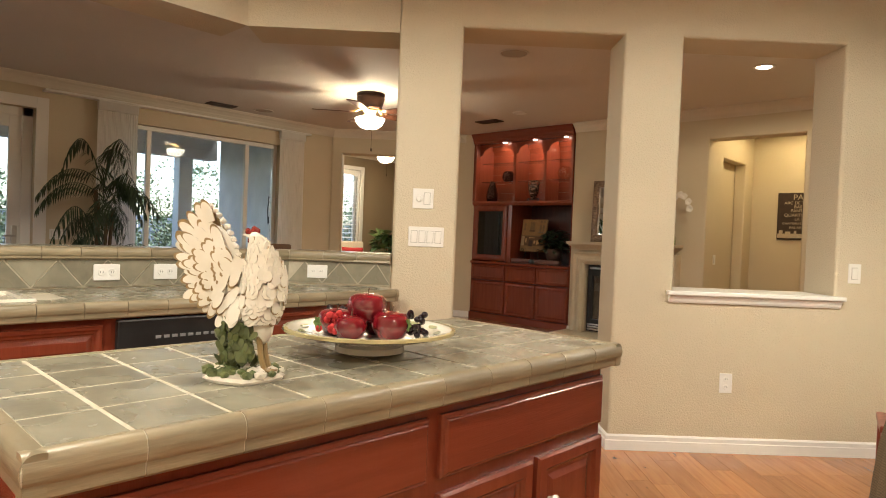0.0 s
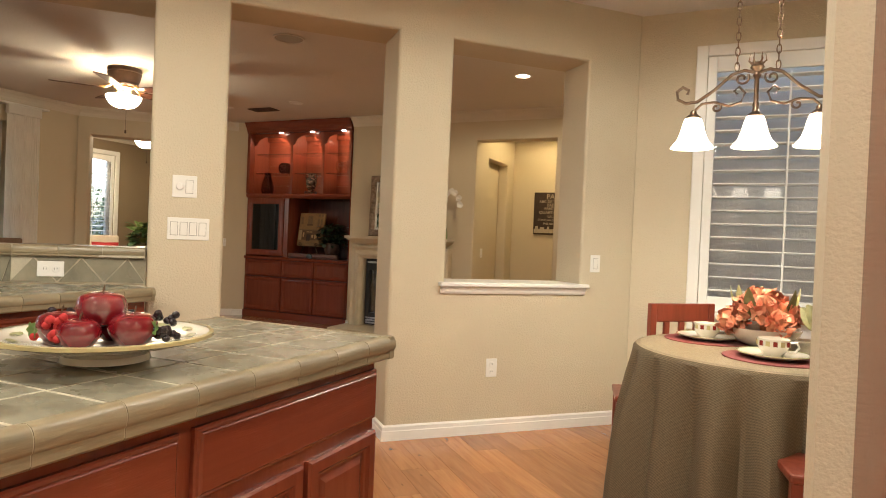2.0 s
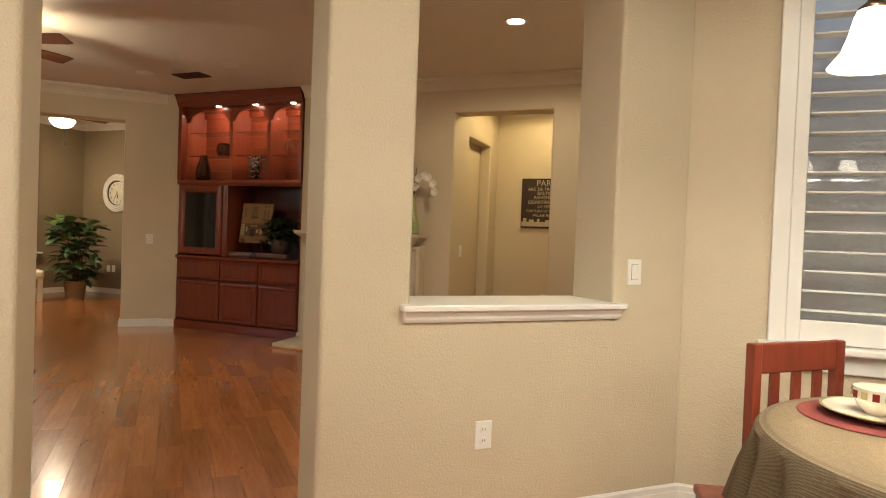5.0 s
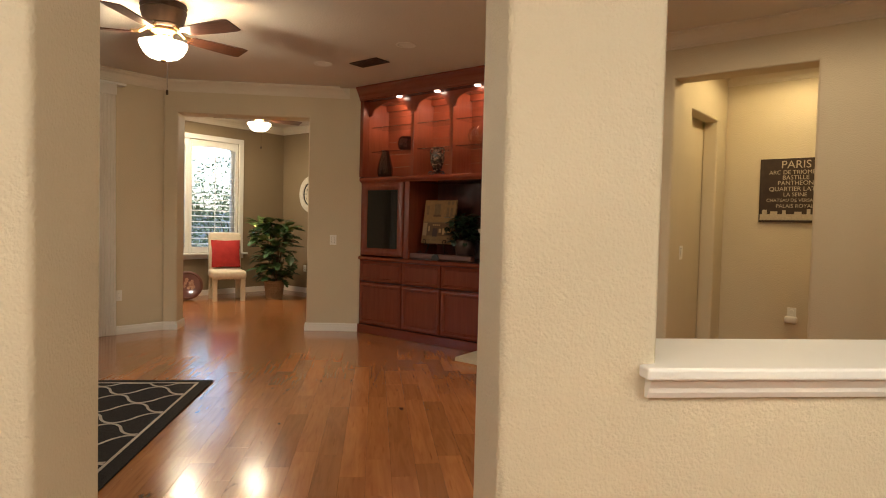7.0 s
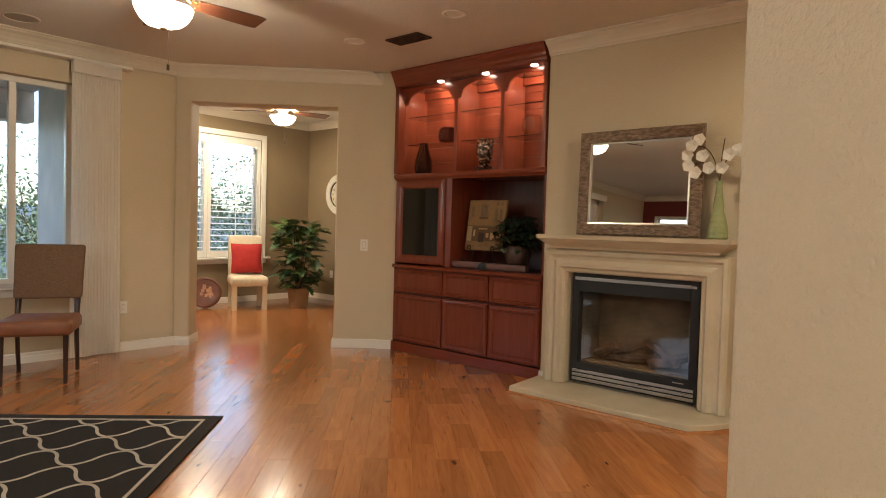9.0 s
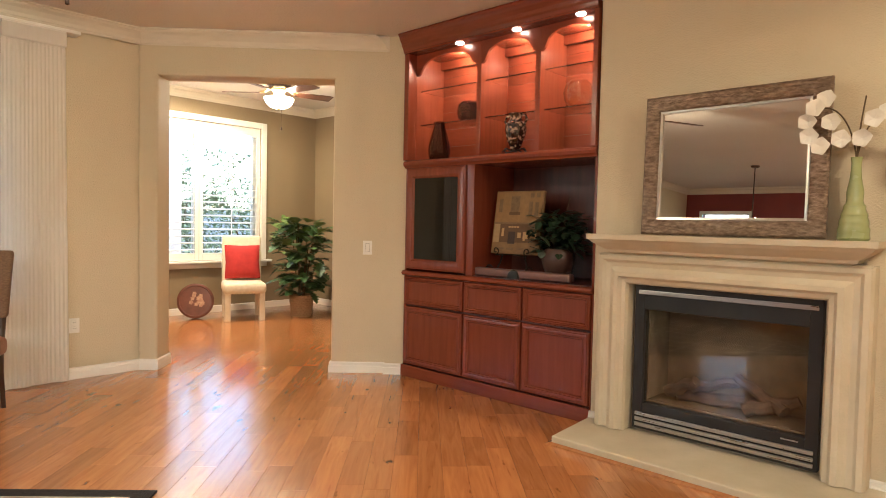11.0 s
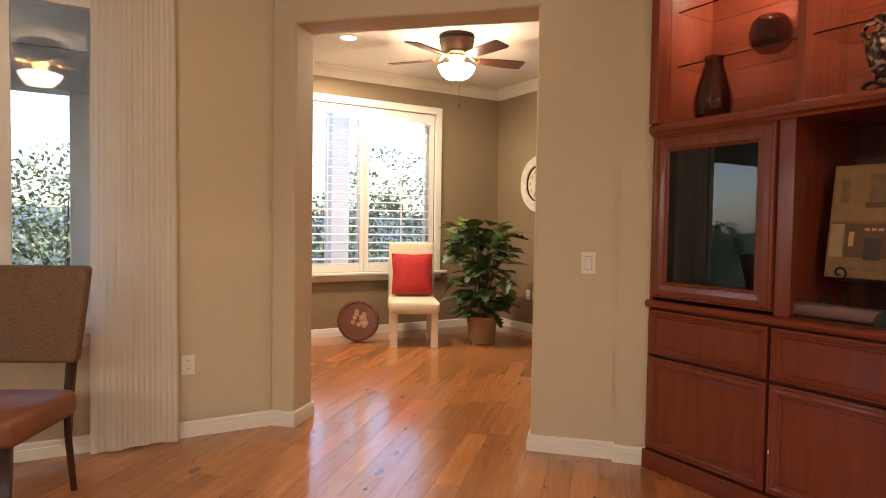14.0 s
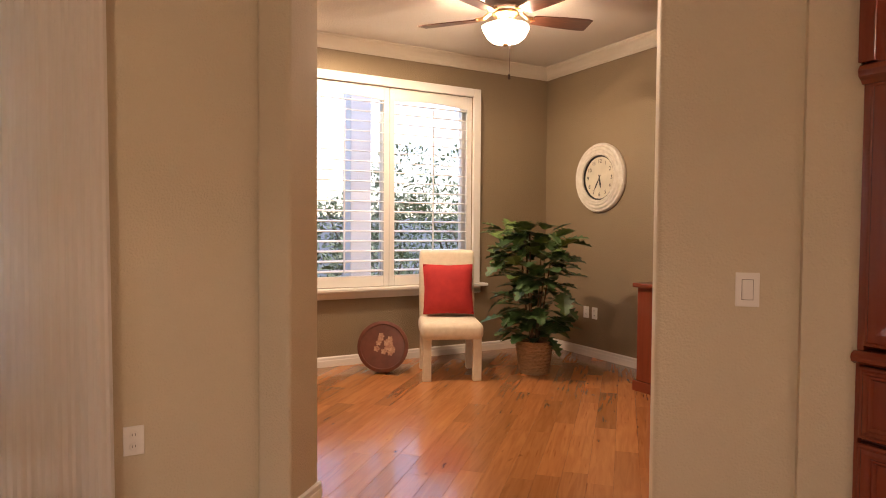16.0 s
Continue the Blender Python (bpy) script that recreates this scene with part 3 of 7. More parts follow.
# patio door further along
pd = thing("door_1", "white framed glazed patio door with lever handle", "door", (WX - 0.10, -0.4, 0), 90)
pd["kind"] = "structure"
bm = box(2.30, 2.40, 0, 0.08, 0, 2.42, 0.004)
box(0, 2.40, 0, 0.08, 2.33, 2.42, 0.004, bm)
box(0, 0.1, 0, 0.08, 0, 2.42, 0.004, bm)
part("door_frame", bm, WHITE, pd)
for a in (0.1, 1.2):
    bm = box(a, a + 0.12, 0.01, 0.06, 0.02, 2.33, 0.004)
    box(a + 0.98, a + 1.10, 0.01, 0.06, 0.02, 2.33, 0.004, bm)
    box(a + 0.12, a + 0.98, 0.01, 0.06, 0.02, 0.2, 0.004, bm)
    box(a + 0.12, a + 0.98, 0.01, 0.06, 2.2, 2.33, 0.004, bm)
    leafp = part("door_leaf", bm, WHITE, pd)
    g = part("pane", box(a + 0.121, a + 0.979, 0.03, 0.035, 0.201, 2.199), PANE, leafp)
    g.visible_shadow = False
bm = box(2.22, 2.27, -0.03, 0.008, 0.92, 1.14, 0.008)
tube([(2.245, -0.03, 1.03), (2.245, -0.07, 1.03), (2.14, -0.075, 1.03)], 0.011, 8, bm)
part("door_handle", bm, NICKEL, pd)
bm = box(2.40, 2.52, -0.122, -0.10, 0, 2.54, 0.006)
box(-0.12, 2.40, -0.122, -0.10, 2.42, 2.54, 0.006, bm)
part("door_casing", bm, WHITE, pd)


def shutter(name, at, turn, w, z0, z1, label, arch=0.0, tilt=18, pitch=0.089):
    th = thing(name, label, "shutter", (at[0], at[1], 0), turn)
    st, rt = 0.055, 0.10
    bm = box(0, st, 0, 0.03, z0, z1, 0.004)
    box(w - st, w, 0, 0.03, z0, z1, 0.004, bm)
    box(st, w - st, 0, 0.03, z0, z0 + rt, 0.004, bm)
    if arch:
        n = 12
        for i in range(n):
            xa, xb = st + (w - 2 * st) * i / n, st + (w - 2 * st) * (i + 1) / n
            zc = z1 - rt - arch * (((xa + xb) / (w) - 1) ** 2)
            box(xa, xb, 0, 0.03, zc, z1, 0, bm)
    else:
        box(st, w - st, 0, 0.03, z1 - rt, z1, 0.004, bm)
    part("shutter_frame", bm, WHITE, th)
    n = int((z1 - z0 - 2 * rt) / pitch)
    me = None
    for i in range(n):
        z = z0 + rt + (z1 - z0 - 2 * rt) * (i + 0.5) / n
        if me is None:
            bm2 = box(st + 0.002, w - st - 0.002, -0.036, 0.036, -0.005, 0.005, 0.0045)
            ob = part("slat", bm2, WHITE, th)
            me = ob.data
        else:
            ob = new("slat", me)
            ob.parent = th
        ob.matrix_local = pose(0, 0.015, z, tilt, 0, 0)
    part("tilt_rod", box(w / 2 - 0.006, w / 2 + 0.006, -0.034, -0.022, z0 + rt + 0.03, z1 - rt - arch - 0.03, 0.002), WHITE, th)
    return th


# den window with shutters
window("window_2", (DX - 0.12, 6.82), 90, 1.80, 0.70, 2.545, [0.90], "white framed den window behind plantation shutters", sill=False)
bm = box(DX, DX + 0.035, 6.74, 6.82, 0.70, 2.625, 0.005)
box(DX, DX + 0.035, 8.62, 8.70, 0.70, 2.625, 0.005, bm)
box(DX, DX + 0.035, 6.82, 8.62, 2.545, 2.625, 0.005, bm)
structure(part("trim", bm, WHITE), "white painted window casing")
dsl = thing("window_ledge", "white painted window sill board", "sill")
dsl["kind"] = "structure"
part("window_sill", box(DX - 0.1, DX + 0.09, 6.67, 8.77, 0.668, 0.699, 0.008), WHITE, dsl)
part("apron", box(DX + 0.002, DX + 0.022, 6.72, 8.72, 0.60, 0.667, 0.006), WHITE, dsl)
for i in range(2):
    shutter("window_shutter", (DX - 0.005, 6.822 + i * 0.898), 90, 0.896, 0.702, 2.543, "white wooden plantation shutter with arched top rail and open slats", 0.035, 8)
# breakfast nook window with shutters, room towards -y
NX = NOOK[0] - 0.02 + 0.44
window("window_3", (NX, NOOK[1] + 0.05), 0, 1.92, 0.80, 2.46, [0.96], "white framed nook window behind plantation shutters", sill=False)
bm = box(NX - 0.07, NX, NOOK[1] - 0.03, NOOK[1], 0.80, 2.53, 0.005)
box(NX + 1.92, NX + 1.99, NOOK[1] - 0.03, NOOK[1], 0.80, 2.53, 0.005, bm)
box(NX, NX + 1.92, NOOK[1] - 0.03, NOOK[1], 2.46, 2.53, 0.005, bm)
structure(part("trim", bm, WHITE), "white painted window casing")
nsl = thing("window_ledge", "white painted window sill board", "sill")
nsl["kind"] = "structure"
part("window_sill", box(NX - 0.11, NX + 2.03, NOOK[1] - 0.08, NOOK[1] + 0.04, 0.767, 0.799, 0.008), WHITE, nsl)
part("apron", box(NX - 0.06, NX + 1.98, NOOK[1] - 0.022, NOOK[1] - 0.002, 0.68, 0.766, 0.006), WHITE, nsl)
for i in range(2):
    shutter("window_shutter", (NX + 0.002 + i * 0.96, NOOK[1] - 0.012), 0, 0.956, 0.802, 2.458, "white wooden plantation shutter with open slats", 0, -2, 0.082)


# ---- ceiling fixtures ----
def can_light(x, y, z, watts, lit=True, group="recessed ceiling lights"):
    th = thing("ceiling_light", "lit round white recessed ceiling downlight, unseen added light in kitchen and hall" if lit else "unlit round white recessed ceiling downlight", "downlight", (x, y, z), 0, group)
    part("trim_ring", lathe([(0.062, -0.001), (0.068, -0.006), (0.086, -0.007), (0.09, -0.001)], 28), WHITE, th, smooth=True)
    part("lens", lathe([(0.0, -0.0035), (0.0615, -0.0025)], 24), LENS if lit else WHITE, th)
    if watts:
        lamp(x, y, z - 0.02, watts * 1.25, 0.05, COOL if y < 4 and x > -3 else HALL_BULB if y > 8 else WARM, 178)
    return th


# First one is known; kitchen, nook and hall downlights are unseen, added for light.
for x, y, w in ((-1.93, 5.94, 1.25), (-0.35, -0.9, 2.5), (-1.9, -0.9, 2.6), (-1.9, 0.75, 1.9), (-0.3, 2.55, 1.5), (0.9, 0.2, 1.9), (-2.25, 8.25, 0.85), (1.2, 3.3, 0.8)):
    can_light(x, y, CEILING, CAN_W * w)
can_light(-9.67, 7.06, 2.93, CAN_W * 3.2)
for x, y in ((-5.98, 6.41), (-4.88, 6.39)):
    can_light(x, y, CEILING, CAN_W * 0.0, False)


def vent(x, y, z, turn):
    th = thing("ceiling_vent", "brown slatted metal ceiling air vent", "vent", (x, y, z), turn, "ceiling vents")
    bm = box(-0.18, 0.18, -0.09, -0.075, -0.012, -0.001, 0.002)
    box(-0.18, 0.18, 0.075, 0.09, -0.012, -0.001, 0.002, bm)
    box(-0.18, -0.165, -0.075, 0.075, -0.012, -0.001, 0.002, bm)
    box(0.165, 0.18, -0.075, 0.075, -0.012, -0.001, 0.002, bm)
    part("frame", bm, FAN_BRONZE, th)
    for i in range(7):
        part("slat", box(-0.165, 0.165, -0.066 + i * 0.02, -0.056 + i * 0.02, -0.010, -0.003), FAN_BRONZE, th)
    return th


vent(-5.56, 6.62, CEILING, 0)
vent(-7.75, 3.95, CEILING, 90)
for x, y in ((-3.41, 4.36), (-7.62, 4.47)):
    sp = thing("ceiling_speaker", "round flush beige ceiling loudspeaker grille", "speaker", (x, y, CEILING), 0, "ceiling speakers")
    part("rim", lathe([(0.112, -0.001), (0.115, -0.008), (0.125, -0.008), (0.128, -0.001)], 32), CEIL, sp)
    part("grille", lathe([(0.0, -0.004), (0.111, -0.003)], 32), surface("grille_cloth", (0.45, 0.40, 0.33), None, 0.8, scale=200), sp)


def ceiling_fan(at, ceil, turn, label):
    """Flush fan with five wooden blades and a lit glass bowl."""
    th = thing("ceiling_fan", label, "ceiling fan", (at[0], at[1], ceil), turn)
    part("motor_housing", lathe([(0.155, -0.001), (0.16, -0.02), (0.15, -0.04), (0.158, -0.05), (0.14, -0.12), (0.125, -0.15), (0.13, -0.16), (0.12, -0.175), (0.0, -0.18)], 32), FAN_BRONZE, th, smooth=True)
    part("switch_cup", lathe([(0.085, -0.18), (0.09, -0.195), (0.07, -0.21), (0.06, -0.225), (0.065, -0.235), (0.0, -0.24)], 28), BRASS, th, "brass fretted light fitter", smooth=True)
    bowl = part("glass_bowl", lathe([(0.158, -0.275), (0.167, -0.28), (0.158, -0.305), (0.135, -0.345), (0.10, -0.375), (0.05, -0.392), (0.0, -0.394)], 32,
                             wave=lambda a, z: 1 + 0.025 * math.cos(6 * a)), SHADE, th, "lit frosted glass bowl", smooth=True)
    bowl.visible_shadow = False
    part("finial", lathe([(0.0, -0.39), (0.02, -0.394), (0.022, -0.40), (0.01, -0.41), (0.0, -0.414)], 12), BRASS, th)
    part("pull_chain", tube([(0.03, 0.0, -0.39), (0.03, 0, -0.50), (0.03, 0, -0.60)], 0.0016, 6), FAN_BRONZE, th)
    part("chain_fob", lathe([(0.0, -0.60), (0.008, -0.605), (0.009, -0.635), (0.0, -0.64)], 10, at=(0.03, 0, 0)), FAN_BRONZE, th)
    for i in range(5):
        a = i * 72
        arm = part("blade_iron", tube([(0.11, 0, -0.165), (0.16, 0, -0.20), (0.22, 0, -0.205)], 0.014, 8), BRASS, th)
        arm.matrix_local = pose(0, 0, 0, 0, 0, a)
        bm = bmesh.new()
        n, top, bot = 14, [], []
        for s in range(2 * n):
            f = s / n if s < n else (2 * n - 1 - s) / n
            side = 1 if s < n else -1
            x = 0.20 + 0.47 * f
            wdt = 0.052 + 0.026 * math.sin(min(f * 1.25, 1) * math.pi / 2)
            if f > 0.86:
                wdt *= math.sqrt(max(1 - ((f - 0.86) / 0.15) ** 2, 0.05))
            top.append(bm.verts.new((x, side * wdt, 0.004)))
            bot.append(bm.verts.new((x, side * wdt, -0.004)))
        bm.faces.new(top), bm.faces.new(bot[::-1])
        for s in range(2 * n):
            q = (s + 1) % (2 * n)
            bm.faces.new((top[s], top[q], bot[q], bot[s]))
        blade = part("blade", bm, BLADE, th)
        blade.matrix_local = pose(0, 0, -0.21, 0, 0, a) @ pose(0, 0, 0, -11, 0, 0)
    watts = FAN_W * (1.05 if at[0] < WX else 0.9)
    lamp(at[0], at[1], ceil - 0.30, watts * (0.36 if at[0] < WX else 0.43), 0.04)
    return th


ceiling_fan((-5.65, 4.66), CEILING, 88, "dark bronze ceiling fan with wooden blades and lit bowl")
ceiling_fan((-9.06, 7.84), 2.93, 76, "dark bronze den ceiling fan with wooden blades and lit bowl")


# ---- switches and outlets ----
# Grey for the shadow line around each rocker, put in as colour.
PLATE_SHADE = surface("plate_shadow_grey", (0.30, 0.28, 0.24), None, 0.6)


def plate(name, at, turn, w, h, toggles, label, kind="switch"):
    """Local x along the wall, the room towards -y."""
    th = thing(name, label, "outlet" if kind == "outlet" else "light switch", at, turn)
    part("cover_plate", box(-w / 2, w / 2, -0.007, -0.0008, -h / 2, h / 2, 0.003), WHITE, th)
    for i in range(toggles):
        x = (i - (toggles - 1) / 2) * 0.046
        if kind == "outlet":
            for s in (-1, 1):
                dx, dz = (0, s * h * 0.2) if h > w else (s * w * 0.2, 0)
                fc = part("socket", lathe([(0.0, 0.0095), (0.0155, 0.0095), (0.0165, 0.0068)], 16), WHITE, th)
                fc.matrix_local = pose(dx, 0, dz, 90, 0, 0)
                for sx in (-0.0055, 0.0055):
                    part("slot", box(dx + sx - 0.0012, dx + sx + 0.0012, -0.0101, -0.0094, dz - 0.003, dz + 0.006), BLACK, fc.parent)
        elif kind == "dimmer" and i == 0:
            d = part("dimmer_knob", lathe([(0.0, 0.028), (0.016, 0.027), (0.019, 0.007)], 18), WHITE, th)
            d.matrix_local = pose(x, 0, 0.0, 90, 0, 0)
        else:
            part("rocker_gap", box(x - 0.0185, x + 0.0185, -0.0074, -0.006, -0.035, 0.035), PLATE_SHADE, th)
            part("rocker", box(x - 0.0165, x + 0.0165, -0.0105, -0.007, -0.033, 0.033, 0.002), WHITE, th)
    return th


def on_diag(u, v, z):
    return (*D(u, v), z)


plate("light_switch", on_diag(0.005, WALL_V, 1.195), 45, 0.205, 0.115, 4, "white four-gang rocker switch plate on the post")
plate("light_switch", on_diag(-0.02, WALL_V, 1.415), 45, 0.12, 0.115, 2, "white two-gang plate with a round dimmer knob", "dimmer")
plate("light_switch", on_diag(2.52, WALL_V, 1.08), 45, 0.075, 0.115, 1, "white single rocker switch plate")
plate("outlet", on_diag(1.79, WALL_V, 0.41), 45, 0.075, 0.115, 1, "white duplex outlet low on the wall", "outlet")
plate("light_switch", on_diag(0.36, DV, 1.045), 45, 0.075, 0.115, 1, "white single rocker switch plate")
plate("outlet", (WX, 5.43, 0.41), 90, 0.075, 0.115, 1, "white duplex outlet beside the curtain", "outlet")
plate("outlet", (-10.10, DYN, 0.43), 0, 0.075, 0.115, 1, "white duplex outlet beside the plant", "outlet")
plate("outlet", (-9.98, DYN, 0.43), 0, 0.075, 0.115, 1, "white duplex outlet beside the plant", "outlet")
plate("light_switch", (-2.95, 7.72, 1.06), 90, 0.075, 0.115, 1, "white single rocker switch plate in the hall")
plate("outlet", (-3.2385, 1.17, 0.972), 90, 0.115, 0.075, 1, "white horizontal outlet in the tile backsplash", "outlet")
plate("outlet", (-3.2385, 1.44, 0.972), 90, 0.115, 0.075, 1, "white horizontal outlet in the tile backsplash", "outlet")
plate("outlet", on_diag(-0.61, WALL_V - 0.0115, 0.972), 45, 0.115, 0.075, 1, "white horizontal outlet in the tile backsplash", "outlet")
plate("light_switch", (WX, 2.24, 1.06), 90, 0.165, 0.115, 3, "white three-gang rocker switch plate")
pl = plate("outlet", (-2.32, 8.95, 0.50), 0, 0.075, 0.115, 1, "white duplex outlet with a plugged-in air freshener", "outlet")
part("air_freshener", box(-0.055, 0.055, -0.05, -0.0105, -0.085, -0.022, 0.018, seg=3), WHITE, pl, "white plug-in air freshener", smooth=True)


# ---- living room: entertainment cabinet ----
def upright(bm, y0):
    """Stand a flat-lying mesh up: plan y becomes height, height becomes the way out of the wall."""
    for v in bm.verts:
        x, y, z = v.co
        v.co = (x, y0 - z, y)
    return bm


def panel_front(name, x0, x1, z0, z1, parent, y=0.0, rail=0.055, material=None, pane=None, raised=False):
    """A framed cabinet front: beaded frame round a flat or raised panel, or a pane."""
    if raised:
        prof = [(0, 0), (0.0, 0.014), (0.006, 0.021), (rail - 0.02, 0.021), (rail - 0.012, 0.013), (rail - 0.005, 0.011), (rail, 0.004), (rail, 0)]
    else:
        prof = [(0, -0.019), (0.0, 0.012), (0.003, 0.018), (0.009, 0.021), (0.013, 0.018), (0.017, 0.0225), (rail * 0.5, 0.024), (rail - 0.017, 0.021),
                (rail - 0.013, 0.015), (rail - 0.008, 0.017), (rail - 0.004, 0.013), (rail, 0.006), (rail, -0.019)]
    loop = [(x0, z0), (x1, z0), (x1, z1), (x0, z1)]
    ob = part(name, upright(sweep(loop, prof, closed=True), y), material or CHERRY, parent)
    if pane:
        part("glass", box(x0 + rail - 0.004, x1 - rail + 0.004, y - 0.006, y - 0.001, z0 + rail - 0.004, z1 - rail + 0.004), pane, ob, "dark tinted glass")
        return ob
    b = bmesh.new()
    a, c = rail - 0.002, rail + 0.022
    steps = ((a, 0.005), (rail + 0.006, 0.006), (c, 0.014)) if raised else ((a, 0.0055), (rail + 0.004, 0.007))
    rings = [[b.verts.new((x, y - d, z)) for x, z in ((x0 + o, z0 + o), (x1 - o, z0 + o), (x1 - o, z1 - o), (x0 + o, z1 - o))] for o, d in steps]
    for p, q in zip(rings, rings[1:]):
        for i in range(4):
            b.faces.new((p[i], p[(i + 1) % 4], q[(i + 1) % 4], q[i]))
    b.faces.new(rings[-1])
    part("panel", b, material or CHERRY, ob)
    return ob


CX, CW, CY = -6.46, 1.755, 7.41
cab = thing("entertainment_cabinet", "built-in cherry wood wall cabinet with lit glass-shelf display bays", "cabinet", (CX, CY, 0))
part("plinth", box(0.0, CW, -0.03, 0.5, 0, 0.095, 0.006), CHERRY_H, cab)
# Darker body colour paints the shade between the door and drawer fronts.
part("lower_body", box(0.0, CW, 0.02, 0.5, 0.095, 0.83, 0.003), CHERRY_SHADED, cab)
for ex0, ex1 in ((0.0, 0.012), (1.743, CW)):
    part("end_stile", box(ex0, ex1, -0.004, 0.019, 0.096, 0.829, 0.002), CHERRY, cab)
cols = [(0.016, 0.652), (0.666, 1.196), (1.21, 1.739)]
for a, b in cols:
    panel_front("drawer_front", a, b, 0.594, 0.822, cab, 0.0, 0.04)
    panel_front("cabinet_door", a, b, 0.105, 0.58, cab, 0.0, 0.055)
part("counter_ledge", sweep([(CW, 0.0), (0.0, 0.0)], [(-0.5, 0.83), (0.018, 0.83), (0.03, 0.838), (0.036, 0.85), (0.03, 0.862), (0.018, 0.87), (-0.5, 0.87)][::-1]), CHERRY_H, cab)
for sx0, sx1 in ((0, 0.02), (0.665, 0.735), (1.735, CW)):
    part("stile", box(sx0, sx1, 0, 0.5, 0.87, 1.71, 0.002), CHERRY, cab)
part("niche_back", box(0.02, 1.735, 0.48, 0.5, 0.87, 1.71), CHERRY_SHADED, cab, "cherry television niche back panel, coloured dark for shade")
part("niche_floor", box(0.735, 1.735, 0.01, 0.48, 0.871, 0.876), CHERRY_SHADED, cab)
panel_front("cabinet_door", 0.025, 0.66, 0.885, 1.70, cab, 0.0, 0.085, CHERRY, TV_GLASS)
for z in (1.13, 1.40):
    part("shelf", box(0.03, 0.66, 0.02, 0.47, z, z + 0.018), CHERRY_SHADED, cab)
part("upper_ledge", sweep([(CW, 0.0), (0.0, 0.0)], [(-0.5, 1.70), (0.012, 1.70), (0.02, 1.712), (0.034, 1.722), (0.038, 1.74), (0.03, 1.755), (0.02, 1.762), (-0.5, 1.762)][::-1]), CHERRY_H, cab)
# upper display bays
UY = 0.05
for x0, x1 in ((0.0, 0.05), (0.695, 0.735), (1.225, 1.265), (1.72, CW)):
    part("divider", box(x0, x1, UY, 0.38, 1.762, 2.617, 0.003), CHERRY, cab)
bays = [(0.05, 0.695), (0.735, 1.225), (1.265, 1.72)]
part("crown", sweep([(CW, -0.05), (0.0, -0.05)], [(-0.4, 2.63), (0.004, 2.63), (0.01, 2.655), (0.022, 2.668), (0.026, 2.69), (0.048, 2.72), (0.056, 2.742), (0.068, 2.752), (0.068, 2.765), (-0.4, 2.765)][::-1]), CHERRY_H, cab)
part("top_panel", box(0.002, CW - 0.002, -0.05, 0.38, 2.618, 2.629), CHERRY_H, cab)
for gx0, gx1 in ((0.0, 0.05), (1.72, CW)):
    part("end_stile", box(gx0, gx1, -0.04, UY - 0.001, 1.763, 2.617, 0.003), CHERRY, cab)
for bx0, bx1 in bays:
    for k in range(6):
        part("back_board", box(bx0, bx1, 0.372, 0.385, 1.762 + k * 0.145, 1.762 + k * 0.145 + 0.1435, 0.0012), CHERRY_H, cab)
    n = 16
    b = bmesh.new()
    strip = []
    for i in range(n + 1):
        f = i / n
        e = min(f, 1 - f)
        if e < 0.10:
            z = 2.45 + 0.05 * (e / 0.10) ** 2
        else:
            z = 2.50 + 0.085 * math.sqrt(max(1 - ((0.5 - e) / 0.40) ** 2, 0))
        x = bx0 + (bx1 - bx0) * f
        strip.append([b.verts.new((x, y, zz)) for y, zz in ((UY, z), (UY, 2.617), (UY + 0.022, 2.617), (UY + 0.022, z))])
    for p, q in zip(strip, strip[1:]):
        for j in range(4):
            b.faces.new((p[j], p[(j + 1) % 4], q[(j + 1) % 4], q[j]))
    part("arched_valance", b, CHERRY_H, cab)
    part("valance_back_rail", box(bx0, bx1, 0.33, 0.371, 2.55, 2.617, 0.003), CHERRY_H, cab)
    for z in (2.055, 2.33):
        g = part("glass_shelf", box(bx0 + 0.003, bx1 - 0.003, UY + 0.05, 0.37, z, z + 0.007, 0.001), GLASS, cab, "clear glass shelf")
        g.visible_shadow = False
    mx = (bx0 + bx1) / 2
    px = {0.05: 0.56, 0.735: 1.09, 1.265: 1.60}[bx0]
    part("puck_light", lathe([(0.0, 2.612), (0.026, 2.6115), (0.032, 2.6175)], 20, at=(px, 0.0, 0)), LENS, cab, "lit round puck light")
    lamp(CX + mx + 0.05, CY + 0.19, 2.575, PUCK_W, 0.012, (1.0, 0.80, 0.56))


def ornament(name, profile, at, material, label, category, seg=24, wave=None):
    th = thing(name, label, category, at)
    part("body", lathe(profile, seg, wave=wave), material, th, smooth=True)
    return th


ornament("glass_vase", [(0.0, 0.0), (0.066, 0.0), (0.080, 0.02), (0.089, 0.07), (0.083, 0.13), (0.062, 0.21), (0.044, 0.265), (0.041, 0.29), (0.047, 0.305), (0.042, 0.305), (0.036, 0.288), (0.038, 0.262), (0.055, 0.21), (0.076, 0.13), (0.081, 0.07), (0.07, 0.022), (0.0, 0.018)],
         (-6.20, 7.52, 1.763), DARK_GLASS, "tall dark smoked glass teardrop vase on the cabinet ledge", "vase", 18, lambda a, z: 1 + 0.03 * math.cos(8 * a))
ornament("round_vase", [(0.0, 0.0), (0.05, 0.0), (0.085, 0.03), (0.096, 0.078), (0.084, 0.13), (0.058, 0.158), (0.052, 0.158), (0.078, 0.128), (0.088, 0.078), (0.078, 0.034), (0.046, 0.01), (0.0, 0.01)],
         (-5.98, 7.62, 2.063), DARK_GLASS, "small round black glass vase on a glass shelf", "vase")
